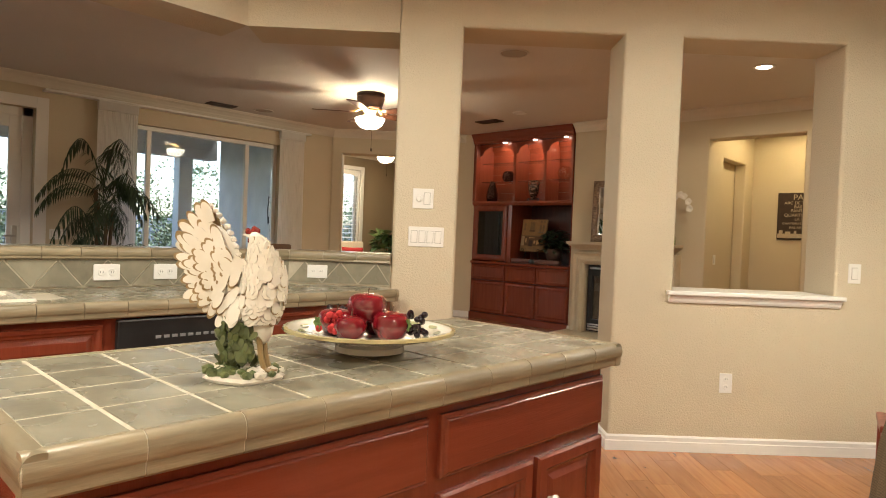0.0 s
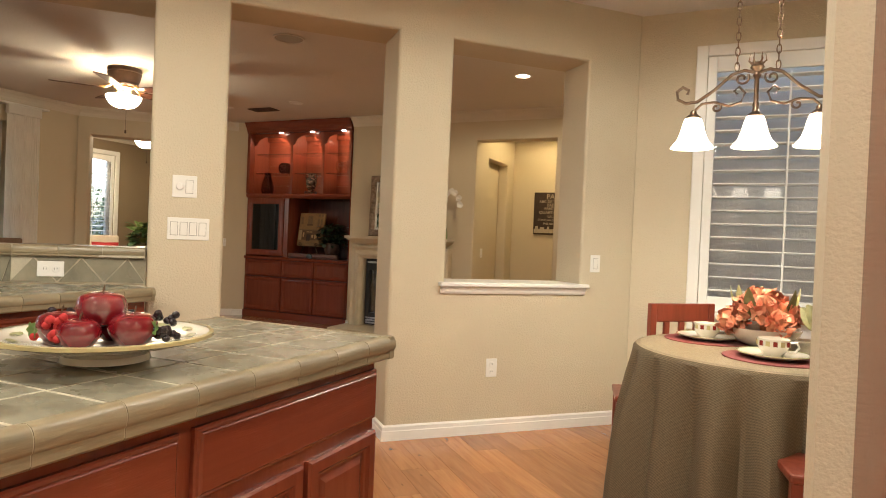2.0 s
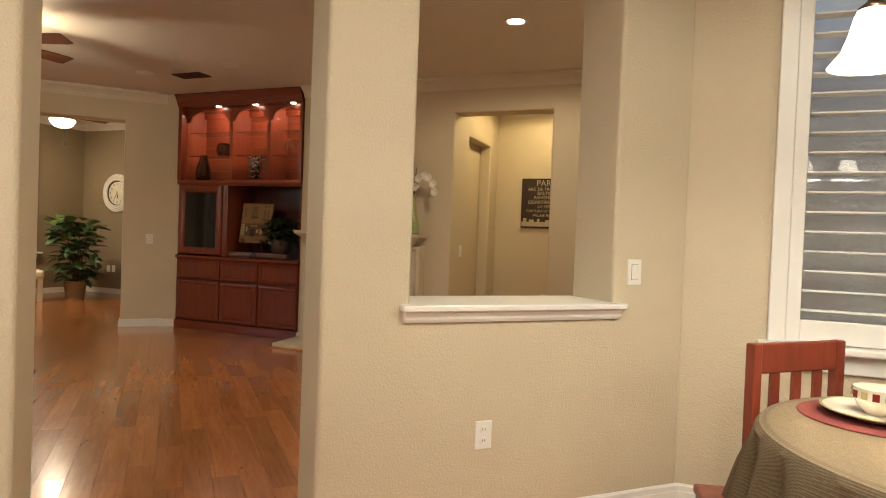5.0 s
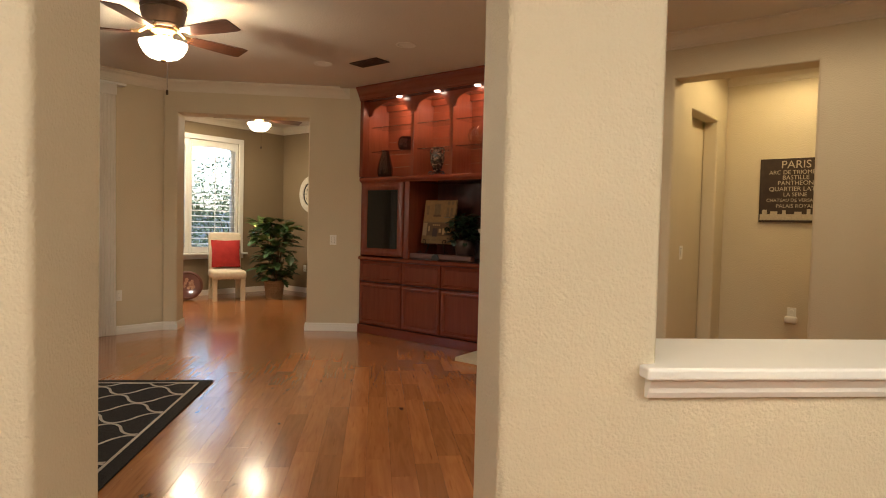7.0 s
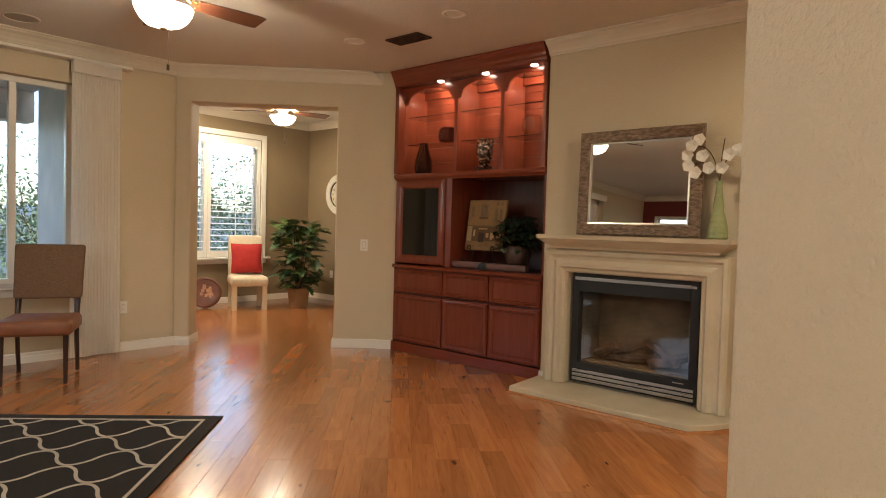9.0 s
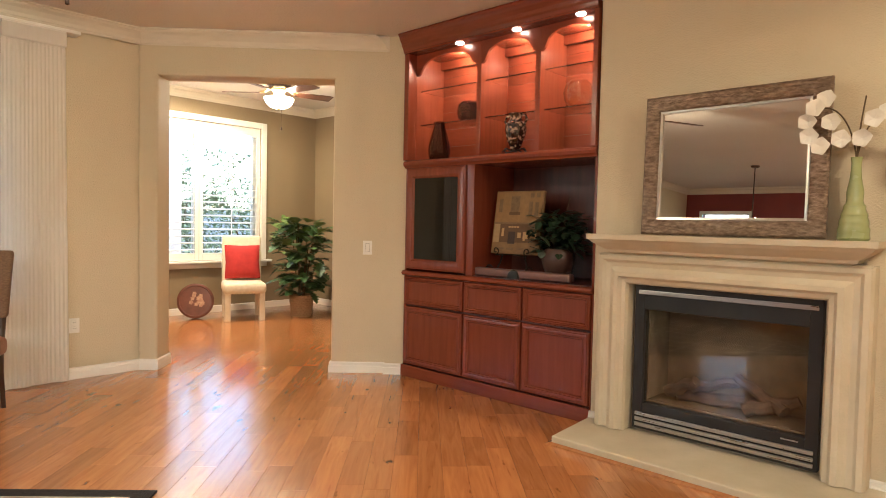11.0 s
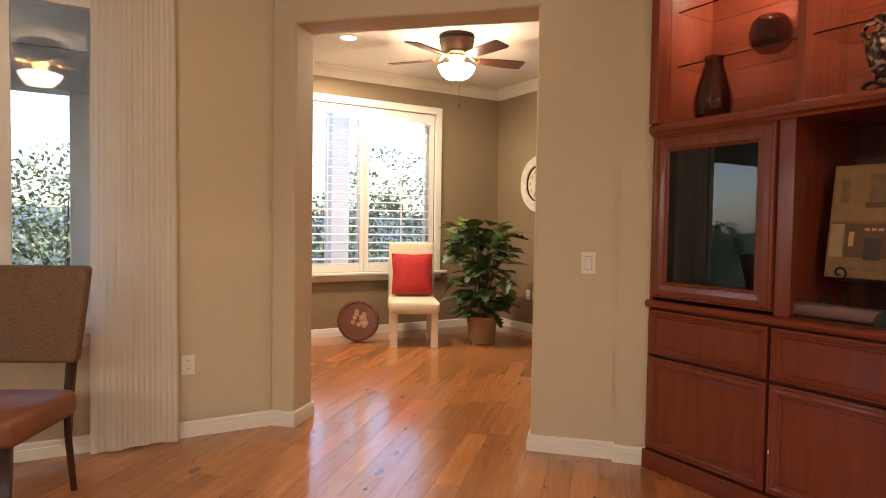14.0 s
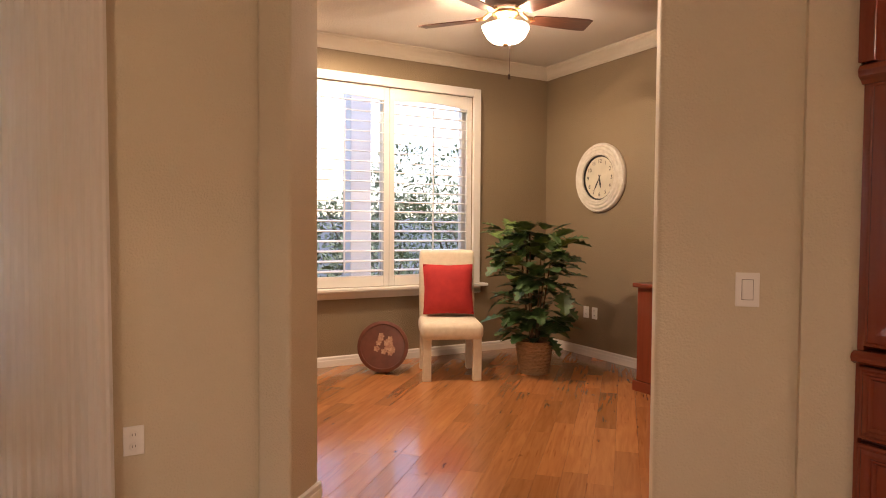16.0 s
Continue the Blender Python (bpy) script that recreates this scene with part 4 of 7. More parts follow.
am = ornament("amphora", [(0.0, 0.03), (0.026, 0.03), (0.038, 0.05), (0.065, 0.115), (0.08, 0.18), (0.074, 0.22), (0.048, 0.245), (0.042, 0.265), (0.058, 0.295), (0.05, 0.295), (0.0, 0.27)],
              (-5.44, 7.52, 1.763), BLOTCH, "mottled brown two-handled amphora vase on an iron stand", "vase")
for s in (-1, 1):
    part("handle", tube([(s * 0.045, 0, 0.28), (s * 0.082, 0, 0.28), (s * 0.097, 0, 0.25), (s * 0.076, 0, 0.21)], 0.009, 8), BLOTCH, am, smooth=True)
part("stand", tube([(0.075 * math.cos(a), 0.075 * math.sin(a), 0.03 + 0.012 * math.cos(3 * a)) for a in [i * math.pi / 12 for i in range(25)]], 0.006, 6), IRON, am)
for k in range(3):
    a = k * 2.094
    part("foot", tube([(0.07 * math.cos(a), 0.07 * math.sin(a), 0.035), (0.10 * math.cos(a), 0.10 * math.sin(a), 0.02), (0.09 * math.cos(a), 0.09 * math.sin(a), 0.005)], 0.005, 6), IRON, am)
orb = ornament("glass_orb", [(0.0, 0.0), (0.05, 0.0), (0.09, 0.045), (0.10, 0.10), (0.085, 0.155), (0.055, 0.185), (0.053, 0.185), (0.082, 0.153), (0.096, 0.10), (0.086, 0.046), (0.048, 0.004), (0.0, 0.004)],
               (-4.98, 7.60, 2.063), TINTED, "clear amber glass globe vase on a glass shelf", "vase")
orb.children[0].visible_shadow = False

# in the television niche
art = thing("framed_print", "sepia street-scene canvas print leaning on an easel", "picture", (-5.46, 7.58, 1.045), -6)
part("canvas", box(-0.205, 0.205, 0.0, 0.028, 0.0, 0.47, 0.003), ART, art)
PRINT_PALE, PRINT_SHOP, PRINT_LIT = (surface(n, c, None, 0.7, scale=26) for n, c in (
    ("sepia_facade", (0.27, 0.155, 0.06)), ("sepia_shopfront", (0.12, 0.065, 0.03)), ("sepia_lamplight", (0.50, 0.32, 0.14))))


def painted(name, x0, x1, z0, z1, material, layer):
    return part(name, box(x0, x1, -0.0008 - 0.0012 * layer, -0.0004 - 0.0012 * (layer - 1), z0, z1), material, art)


painted("painted_facade", -0.195, 0.195, 0.225, 0.46, PRINT_PALE, 1)
painted("painted_street", -0.195, 0.195, 0.012, 0.085, ART, 1)
painted("painted_shop", -0.14, 0.195, 0.085, 0.222, PRINT_SHOP, 1)
painted("painted_wall", -0.195, -0.145, 0.085, 0.222, ART_LIGHT, 1)
painted("painted_cornice", -0.195, 0.195, 0.222, 0.234, ART_DARK, 2)
painted("painted_balcony", -0.075, 0.02, 0.29, 0.312, PRINT_SHOP, 3)
for wx, wz, ww, wh in ((-0.03, 0.31, 0.075, 0.12), (0.105, 0.29, 0.032, 0.10), (0.155, 0.285, 0.03, 0.10), (0.11, 0.42, 0.03, 0.035), (0.16, 0.42, 0.03, 0.035), (-0.155, 0.31, 0.03, 0.10)):
    painted("painted_window", wx - ww / 2, wx + ww / 2, wz, wz + wh, ART_DARK, 2)
painted("painted_door", -0.065, -0.005, 0.075, 0.165, DARKWOOD, 2)
for wx, wz, ww, wh in ((0.03, 0.12, 0.03, 0.04), (0.085, 0.115, 0.045, 0.05), (0.15, 0.12, 0.05, 0.05), (-0.115, 0.13, 0.02, 0.06), (0.075, 0.10, 0.02, 0.02)):
    painted("painted_light", wx - ww / 2, wx + ww / 2, wz, wz + wh, PRINT_LIT, 2)
for wx, ww in ((-0.06, 0.018), (-0.035, 0.018), (-0.01, 0.02), (0.015, 0.018)):
    painted("painted_letter", wx - ww / 2, wx + ww / 2, 0.195, 0.206, PRINT_LIT, 2)
for wx in (-0.12, -0.04, 0.05, 0.13):
    painted("painted_cobbles", wx - 0.03, wx + 0.03, 0.03, 0.045, ART_DARK, 2)
art.matrix_world = pose(-5.46, 7.56, 1.045, -9, 0, 4)
easel = thing("plate_easel", "small black wrought iron scroll easel", "easel", (-5.44, 7.53, 0.877))


def scroll(cx, cz, r, turns, flip=1, y=0.0, start=0.0):
    return [(cx + flip * r * (1 - 0.75 * i / 24) * math.cos(start + turns * 2 * math.pi * i / 24), y, cz + r * (1 - 0.75 * i / 24) * math.sin(start + turns * 2 * math.pi * i / 24)) for i in range(25)]


for s in (-1, 1):
    part("scroll_foot", tube([(s * 0.10, 0.0, 0.155), (s * 0.12, 0, 0.10), (s * 0.14, -0.04, 0.02), *scroll(s * 0.185, 0.05, 0.045, 1.2, -s, -0.05, -1.6)], 0.006, 6), IRON, easel)
    part("scroll_arm", tube([(0, 0.0, 0.165), (s * 0.05, -0.02, 0.165), (s * 0.10, -0.03, 0.16), *scroll(s * 0.14, 0.19, 0.03, 1.1, -s, -0.03, -1.6)], 0.005, 6), IRON, easel)
sb = thing("soundbar", "silver-grey soundbar with a round black control", "soundbar", (-5.37, 7.47, 0.877))
part("body", box(-0.46, 0.46, -0.03, 0.04, 0.002, 0.06, 0.012, seg=3), surface("soundbar_grey", (0.20, 0.11, 0.095), None, 0.4, 0.4), sb, smooth=True)
b = lathe([(0.0, 0.012), (0.045, 0.011), (0.052, 0.0)], 24)
kn = part("control_dial", b, BLACK, sb)
kn.matrix_local = pose(0.0, -0.029, 0.012, 90, 0, 0)


def leaf_shape(bm, base, way, normal, length, width, lobes=0, curl=0.15):
    way, normal = Vector(way).normalized(), Vector(normal)
    side = way.cross(normal)
    if side.length < 0.01:
        side = way.cross(Vector((1, 0, 0)))
    side.normalize()
    up = side.cross(way)
    n = 5 if not lobes else 9
    mid, lf, rt = [], [], []
    for i in range(n + 1):
        f = i / n
        wd = width * math.sin(math.pi * min(f * 0.92 + 0.06, 1)) ** 0.8
        if lobes and i % 2:
            wd *= 0.45
        c = Vector(base) + way * (length * f) + up * (-curl * length * f * f)
        mid.append(bm.verts.new(c))
        lf.append(bm.verts.new(c + side * wd / 2 + up * wd * 0.12))
        rt.append(bm.verts.new(c - side * wd / 2 + up * wd * 0.12))
    for i in range(n):
        bm.faces.new((mid[i], mid[i + 1], lf[i + 1], lf[i]))
        bm.faces.new((mid[i], rt[i], rt[i + 1], mid[i + 1]))


def leafy(count, shape, length, width, rng, lobes=0, droop=0.4):
    """Leaves set out from an axis; shape(f) gives the radius at a height share."""
    bm = bmesh.new()
    for _ in range(count):
        base, out = shape(rng)
        way = Vector(out) + Vector((rng.uniform(-0.5, 0.5), rng.uniform(-0.5, 0.5), rng.uniform(-droop, 0.35)))
        leaf_shape(bm, base, way, (rng.uniform(-0.3, 0.3), rng.uniform(-0.3, 0.3), 1), length * rng.uniform(0.7, 1.25), width * rng.uniform(0.75, 1.2), lobes)
    return bm


rng = random.Random(3)
ivy = thing("potted_ivy", "dark green artificial ivy in a ridged brown pot", "plant", (-5.10, 7.60, 0.877))
part("pot", lathe([(0.0, 0.0), (0.055, 0.0), (0.075, 0.025), (0.10, 0.08), (0.115, 0.14), (0.11, 0.19), (0.09, 0.22), (0.08, 0.215), (0.0, 0.19)], 24, wave=lambda a, z: 1 + 0.03 * math.cos(14 * a)), surface("dark_brown_pot", (0.06, 0.03, 0.022), None, 0.4), ivy, smooth=True)
part("foliage", leafy(280, lambda r: ((lambda a, q, z: ((q * math.cos(a), q * math.sin(a) * 0.6, z - 0.3 * max(q - 0.12, 0)), (math.cos(a), math.sin(a) * 0.6, 0.2)))(r.uniform(0, 6.28), r.uniform(0.01, 0.22), r.uniform(0.20, 0.47))), 0.066, 0.05, rng, 0, 0.7), IVY_LEAF, ivy)
part("twig", tube([(0.02, 0, 0.3), (0.05, 0.01, 0.48), (0.08, 0.0, 0.57)], 0.003, 5), STEM, ivy)
part("scroll", tube(scroll(0.14, 0.045, 0.04, 1.2, 1, -0.09, -1.6), 0.005, 6), IRON, ivy)

# ---- fireplace ----
FX = -3.90
fp = thing("fireplace", "cream cast-stone fireplace surround with moulded mantel and black gas firebox", "fireplace", (FX, FY, 0))
prof = [(0, 0), (0.0, 0.105), (0.012, 0.125), (0.035, 0.13), (0.05, 0.115), (0.075, 0.11), (0.105, 0.135), (0.13, 0.135), (0.145, 0.115), (0.165, 0.11), (0.175, 0.09), (0.175, 0)]
# path runs so that the profile widens towards the opening
part("surround", upright(sweep([(0.647, 0.055), (0.647, 1.10), (-0.647, 1.10), (-0.647, 0.055)], prof), -0.0005), STONE, fp)
mp = [(0, 1.098), (0.10, 1.098), (0.135, 1.11), (0.14, 1.125), (0.165, 1.14), (0.20, 1.165), (0.215, 1.18), (0.225, 1.184), (0.228, 1.215), (0, 1.215)]
b = bmesh.new()
rings = []
for o, z in mp:
    if o == 0:
        rings.append([b.verts.new(p) for p in ((-0.62, -0.0005, z), (-0.62, -0.0005, z), (0.62, -0.0005, z), (0.62, -0.0005, z))])
    else:
        e = 0.60 + (o - 0.10) * 1.0
        rings.append([b.verts.new(p) for p in ((-e, -0.0005, z), (-e, -o, z), (e, -o, z), (e, -0.0005, z))])
for p, q in zip(rings[1:-1], rings[2:-1]):
    for i in range(4):
        b.faces.new((p[i], p[(i + 1) % 4], q[(i + 1) % 4], q[i]))
b.faces.new(rings[1][::-1]), b.faces.new(rings[-2])
for r in (rings[0], rings[-1]):
    for v in r:
        b.verts.remove(v)
part("mantel", b, STONE, fp)
for v in fp.children[-1].data.vertices:
    v.co.x *= 1.085
hearth = [(-0.80, 0.0), (-0.76, -0.49), (0.60, -0.49), (0.70, -0.36), (0.83, -0.10), (0.83, 0.0)]
hs = thing("hearth", "low cream cast-stone hearth slab", "hearth", (FX, FY, 0))
hs["kind"] = "structure"
part("slab", prism(hearth, 0.001, 0.05, bevel=0.008), STONE, hs)
part("floor_reducer", sweep([(0.83, -0.10), (0.70, -0.36), (0.60, -0.49), (-0.76, -0.49), (-0.80, 0.0)][::1], [(0, 0.001), (0.028, 0.001), (0.024, 0.008), (0.0, 0.014)][::-1]), WOODFLOOR, hs, "thin wood edge strip")
fb = thing("gas_firebox", "black gas fireplace insert with glass front and steel louvres", "firebox", (FX, FY, 0))
W2 = 0.49
bm = box(-W2, -W2 + 0.06, -0.045, 0.02, 0.068, 0.932, 0.003)
box(W2 - 0.06, W2, -0.045, 0.02, 0.068, 0.932, 0.003, bm)
box(-W2 + 0.06, W2 - 0.06, -0.045, 0.02, 0.78, 0.932, 0.003, bm)
box(-W2 + 0.06, W2 - 0.06, -0.04, 0.02, 0.068, 0.225, 0.003, bm)
part("frame", bm, BLACK, fb)
part("hood_strip", box(-W2 + 0.025, W2 - 0.02, -0.056, -0.046, 0.868, 0.892, 0.003), CHROME, fb, "polished steel strip")
for z in (0.085, 0.117, 0.149):
    part("louvre", box(-W2 + 0.02, W2 - 0.02, -0.052, -0.041, z, z + 0.021, 0.003), CHROME, fb, "polished steel louvre")
part("badge", box(0.32, 0.40, -0.044, -0.0405, 0.196, 0.203), CHROME, fb)
g = part("glass", box(-W2 + 0.061, W2 - 0.061, -0.018, -0.014, 0.226, 0.779), clear("firebox_glass", (0.85, 0.80, 0.72)), fb)
g.visible_shadow = False
bm = box(-0.435, 0.435, 0.30, 0.32, 0.1, 0.9)
box(-0.437, -0.425, 0.02, 0.30, 0.1, 0.9, 0, bm)
box(0.425, 0.437, 0.02, 0.30, 0.1, 0.9, 0, bm)
box(-0.425, 0.425, 0.02, 0.30, 0.225, 0.235, 0, bm)
box(-0.425, 0.425, 0.02, 0.30, 0.78, 0.79, 0, bm)
part("lining", bm, FIRE_BACK, fb)
for x0, y0, z0, x1, y1, z1, r in ((-0.30, 0.16, 0.27, 0.28, 0.20, 0.29, 0.045), (-0.20, 0.10, 0.33, 0.05, 0.22, 0.40, 0.035), (0.30, 0.09, 0.30, 0.02, 0.2, 0.42, 0.036), (0.10, 0.08, 0.27, 0.36, 0.14, 0.36, 0.04), (-0.34, 0.12, 0.28, -0.16, 0.08, 0.38, 0.04)):
    pts = [Vector((x0, y0, z0)).lerp(Vector((x1, y1, z1)), i / 6) + Vector((0, 0, 0.008 * math.sin(i * 2.1))) for i in range(7)]
    part("ceramic_log", tube(pts, r, 9, taper=r * 0.8), LOG, fb)

# mirror on the mantel
mir = thing("wall_mirror", "rectangular mirror in a hammered bronze frame leaning on the mantel", "mirror")
mir.matrix_world = pose(-3.865, 7.28, 1.219, -2.0, 0, 0)
fr = [(0, 0), (0.0, 0.022), (0.012, 0.032), (0.05, 0.036), (0.078, 0.03), (0.085, 0.018), (0.085, 0)]
part("frame", upright(sweep([(-0.465, 0), (0.465, 0), (0.465, 0.775), (-0.465, 0.775)], fr, closed=True), 0.0), MIR_FRAME, mir)
part("inner_bead", upright(sweep([(-0.38, 0.085), (0.38, 0.085), (0.38, 0.69), (-0.38, 0.69)], [(0, 0), (0, 0.02), (0.012, 0.018), (0.014, 0)], closed=True), 0.0), NICKEL, mir, "thin silver inner bead")
part("glass", box(-0.37, 0.37, -0.006, -0.001, 0.095, 0.68), MIRROR, mir)

# orchid
orc = thing("orchid_vase", "white silk orchids in a ribbed green ceramic vase on the mantel", "vase", (-3.29, 7.265, 1.2155))
pv = [(0.0, 0.0), (0.06, 0.0)] + [(0.066 + 0.0028 * math.cos(i * 2.3) - 0.00012 * i * i * 1.6, 0.012 + 0.0135 * i) for i in range(14)] + [(0.036, 0.22), (0.024, 0.29), (0.02, 0.35), (0.024, 0.385), (0.018, 0.385), (0.0, 0.36)]
part("vase", lathe(pv, 26), VASE_GREEN, orc, smooth=True)
for k, (dx, dz) in enumerate(((-0.16, 0.62), (0.17, 0.60), (0.03, 0.66))):
    pts = [(dx * f ** 1.6, -0.02 * f, 0.36 + (dz - 0.36) * math.sin(f * 1.75) if k < 2 else 0.36 + (dz - 0.36) * f) for f in [i / 10 for i in range(11)]]
    part("stem", tube(pts, 0.0035, 6), STEM, orc)
rng = random.Random(11)
spots = [(-0.20, 0.56), (-0.165, 0.62), (-0.125, 0.66), (-0.19, 0.49), (-0.10, 0.55), (-0.14, 0.44), (-0.06, 0.47), (0.02, 0.47), (0.07, 0.55), (0.12, 0.58), (0.17, 0.56), (0.21, 0.50), (0.23, 0.42)]
for dx, dz in spots:
    b = bmesh.new()
    c = Vector((dx, -0.03 + rng.uniform(-0.03, 0.02), dz))
    for j in range(5):
        a = j * 1.2566 + rng.uniform(-0.2, 0.2)
        way = Vector((math.cos(a), -0.35, math.sin(a)))
        leaf_shape(b, c, way, (0, -1, 0), 0.044, 0.056, 0, 0.1)
    for v in b.verts:
        v.co.y += 0.3 * (v.co - c).length * rng.uniform(-0.1, 0.1)
    part("blossom", b, ORCHID, orc, smooth=True)

# ---- curtains ----
def curtain(name, y0, y1, z0, z1, label, x=-7.96):
    th = thing(name, label, "curtain")
    b = bmesh.new()
    n = int((y1 - y0) / 0.0055)
    rows = []
    for z, sp in ((z1, 0.0), ((z0 + z1) / 2, 0.2), (z0, 0.45)):
        row = []
        for i in range(n + 1):
            f = i / n
            y = y0 + (y1 - y0) * f + sp * 0.06 * (f - 0.35)
            d = 0.0036 * math.sin(i * 1.35) + 0.010 * math.sin(f * 21 + 1.3) * (0.4 + sp) + 0.03 * math.sin(f * 7 + z) * sp
            row.append(b.verts.new((x + d, y, z)))
        rows.append(row)
    for p, q in zip(rows, rows[1:]):
        for i in range(n):
            b.faces.new((p[i], p[i + 1], q[i + 1], q[i]))
    ob = part("pleated_panel", b, CURTAIN, th, smooth=True)
    part("heading_tape", box(x - 0.032, x + 0.034, y0, y1, z1, z1 + 0.11, 0.008), CURTAIN, th)
    return th


tr = thing("curtain_track", "slim white curtain track under the crown moulding", "curtain rail")
part("rail", box(-8.055, -7.93, 2.05, 5.44, 2.605, 2.63, 0.004), WHITE, tr)
curtain("curtain", 4.94, 5.345, 0.012, 2.495, "off-white vertically pleated sheer curtain drawn aside")
curtain("curtain", 2.58, 3.02, 0.012, 2.495, "off-white vertically pleated sheer curtain drawn aside")

# ---- brown side chair ----
def side_chair(at, turn):
    """Front towards local -y."""
    th = thing("side_chair", "brown leather side chair with woven back and dark wooden legs", "chair", (*at, 0), turn)
    s = box(-0.245, 0.245, -0.27, 0.22, 0.36, 0.475, 0.035, seg=4)
    for v in s.verts:
        if v.co.z > 0.44:
            v.co.z += 0.02 * (1 - (v.co.x / 0.25) ** 2) * (1 - (v.co.y / 0.27) ** 2)
    part("seat", s, BROWN_LEATHER, th, smooth=True)
    k = box(-0.235, 0.235, 0.0, 0.075, 0.59, 1.02, 0.022, seg=3)
    for v in k.verts:
        f = (v.co.z - 0.5)
        v.co.y += 0.20 + 0.22 * f + 0.05 * (v.co.x / 0.235) ** 2 * -0.6
        v.co.x *= 1 + 0.10 * f
    part("backrest", k, BROWN_WEAVE, th, "brown woven fabric back", smooth=True)
    for x in (-0.205, 0.205):
        part("leg", tube([(x, -0.235, 0.37), (x, -0.238, 0.18), (x, -0.24, 0.0)], 0.026, 4, taper=0.018), DARKWOOD, th)
        part("leg", tube([(x, 0.24, 0.62), (x, 0.205, 0.42), (x, 0.205, 0.25), (x, 0.25, 0.0)], 0.024, 4, taper=0.018), DARKWOOD, th)
    return th


side_chair((-7.40, 4.555), 62)

# ---- rug ----
rg = thing("area_rug", "black rug with cream ogee trellis pattern and border line", "rug")
ru0, ru1, rv0, rv1 = -3.40, -0.37, 5.45, 7.48
rg.matrix_world = pose(0, 0, 0, 0, 0, 45)
part("rug_field", box(ru0, ru1, rv0, rv1, 0.001, 0.011, 0.003), RUG_BLACK, rg)


def ribbon(points, w, z=0.0115):
    b = bmesh.new()
    pts = [Vector((*p, 0)) for p in points]
    rows = []
    for i, p in enumerate(pts):
        d = (pts[min(i + 1, len(pts) - 1)] - pts[max(i - 1, 0)]).normalized()
        s = Vector((-d.y, d.x, 0)) * w / 2
        rows.append([b.verts.new((q.x, q.y, z + h)) for q, h in ((p + s, 0), (p + s, 0.0022), (p - s, 0.0022), (p - s, 0))])
    for p, q in zip(rows, rows[1:]):
        for j in range(4):
            b.faces.new((p[j], p[(j + 1) % 4], q[(j + 1) % 4], q[j]))
    return b


m = 0.085
border = [(ru0 + m, rv0 + m), (ru1 - m, rv0 + m), (ru1 - m, rv1 - m), (ru0 + m, rv1 - m)]
part("border_line", sweep(border, [(0, 0.0115), (0, 0.0137), (0.016, 0.0137), (0.016, 0.0115)], closed=True), RUG_CREAM, rg)
PP, LL = 0.215, 0.40
k = 0
while rv0 + m + PP * (k + 0.5) < rv1 - m:
    c = rv0 + m + 0.02 + PP * (k + 0.5)
    sgn = 1 if k % 2 else -1
    pts = []
    i = 0
    while True:
        u = ru0 + m + 0.02 + i * 0.02
        if u > ru1 - m - 0.02:
            break
        q = math.sin(2 * math.pi * u / LL)
        pts.append((u, min(max(c + sgn * PP * 0.46 * (abs(q) ** 0.75) * (1 if q > 0 else -1), rv0 + m + 0.02), rv1 - m - 0.02)))
        i += 1
    part("trellis_line", ribbon(pts, 0.017), RUG_CREAM, rg)
    k += 1

# ---- palm by the window ----
palm = thing("potted_palm", "tall dark green artificial palm in a pot by the window", "plant", (-7.37, 2.48, 0))
part("pot", lathe([(0.0, 0.0), (0.15, 0.0), (0.19, 0.32), (0.2, 0.35), (0.18, 0.35), (0.17, 0.31), (0.0, 0.30)], 24), WICKER, palm, smooth=True)
rng = random.Random(5)
for k in range(4):
    a = k * 1.7
    part("trunk", tube([(0.05 * math.cos(a), 0.05 * math.sin(a), 0.3), (0.07 * math.cos(a), 0.07 * math.sin(a), 0.9), (0.1 * math.cos(a), 0.1 * math.sin(a), 1.25 + 0.1 * k)], 0.018, 7), STEM, palm)
for k in range(27):
    a = k * 2.4 + rng.uniform(-0.3, 0.3)
    r, rise, z0 = rng.uniform(0.35, 0.66), rng.uniform(0.25, 0.70), rng.uniform(0.75, 1.66)
    pts = [Vector((r * f * math.cos(a), r * f * math.sin(a), z0 + rise * math.sin(f * 2.2) - 0.35 * f * f)) for f in [i / 12 for i in range(13)]]
    b = tube(pts, 0.006, 5, taper=0.002)
    for i in range(3, 13):
        p = pts[i]
        d = (pts[min(i + 1, 12)] - pts[i - 1]).normalized()
        s = d.cross(Vector((0, 0, 1))).normalized()
        for sg in (-1, 1):
            for o in (0, 0.5):
                leaf_shape(b, p - d * o * r / 12, d * 0.7 + s * sg + Vector((0, 0, -0.75)), (0, 0, 1), 0.20 * math.sin(0.5 + i / 13 * 2.3), 0.015, 0, 0.35)
    part("frond", b, PALM_GREEN, palm)

# hall sign
sg = thing("wall_sign", "dark canvas sign lettered with names of Paris sights", "sign", (-2.33, 8.95, 1.345))
part("canvas", box(-0.30, 0.30, -0.028, -0.0005, 0.0, 0.59, 0.003), SIGN_DARK, sg)
part("skyline", box(-0.29, 0.29, -0.0305, -0.0285, 0.02, 0.075), SIGN_LETTER, sg, "pale skyline strip")
for x, w, h in ((-0.27, 0.04, 0.08), (-0.20, 0.06, 0.05), (-0.10, 0.03, 0.07), (0.0, 0.06, 0.045), (0.1, 0.03, 0.09), (0.2, 0.07, 0.06)):
    part("skyline_roof", box(x, x + w, -0.0305, -0.0285, 0.0752, 0.076 + h * 0.5), SIGN_LETTER, sg)


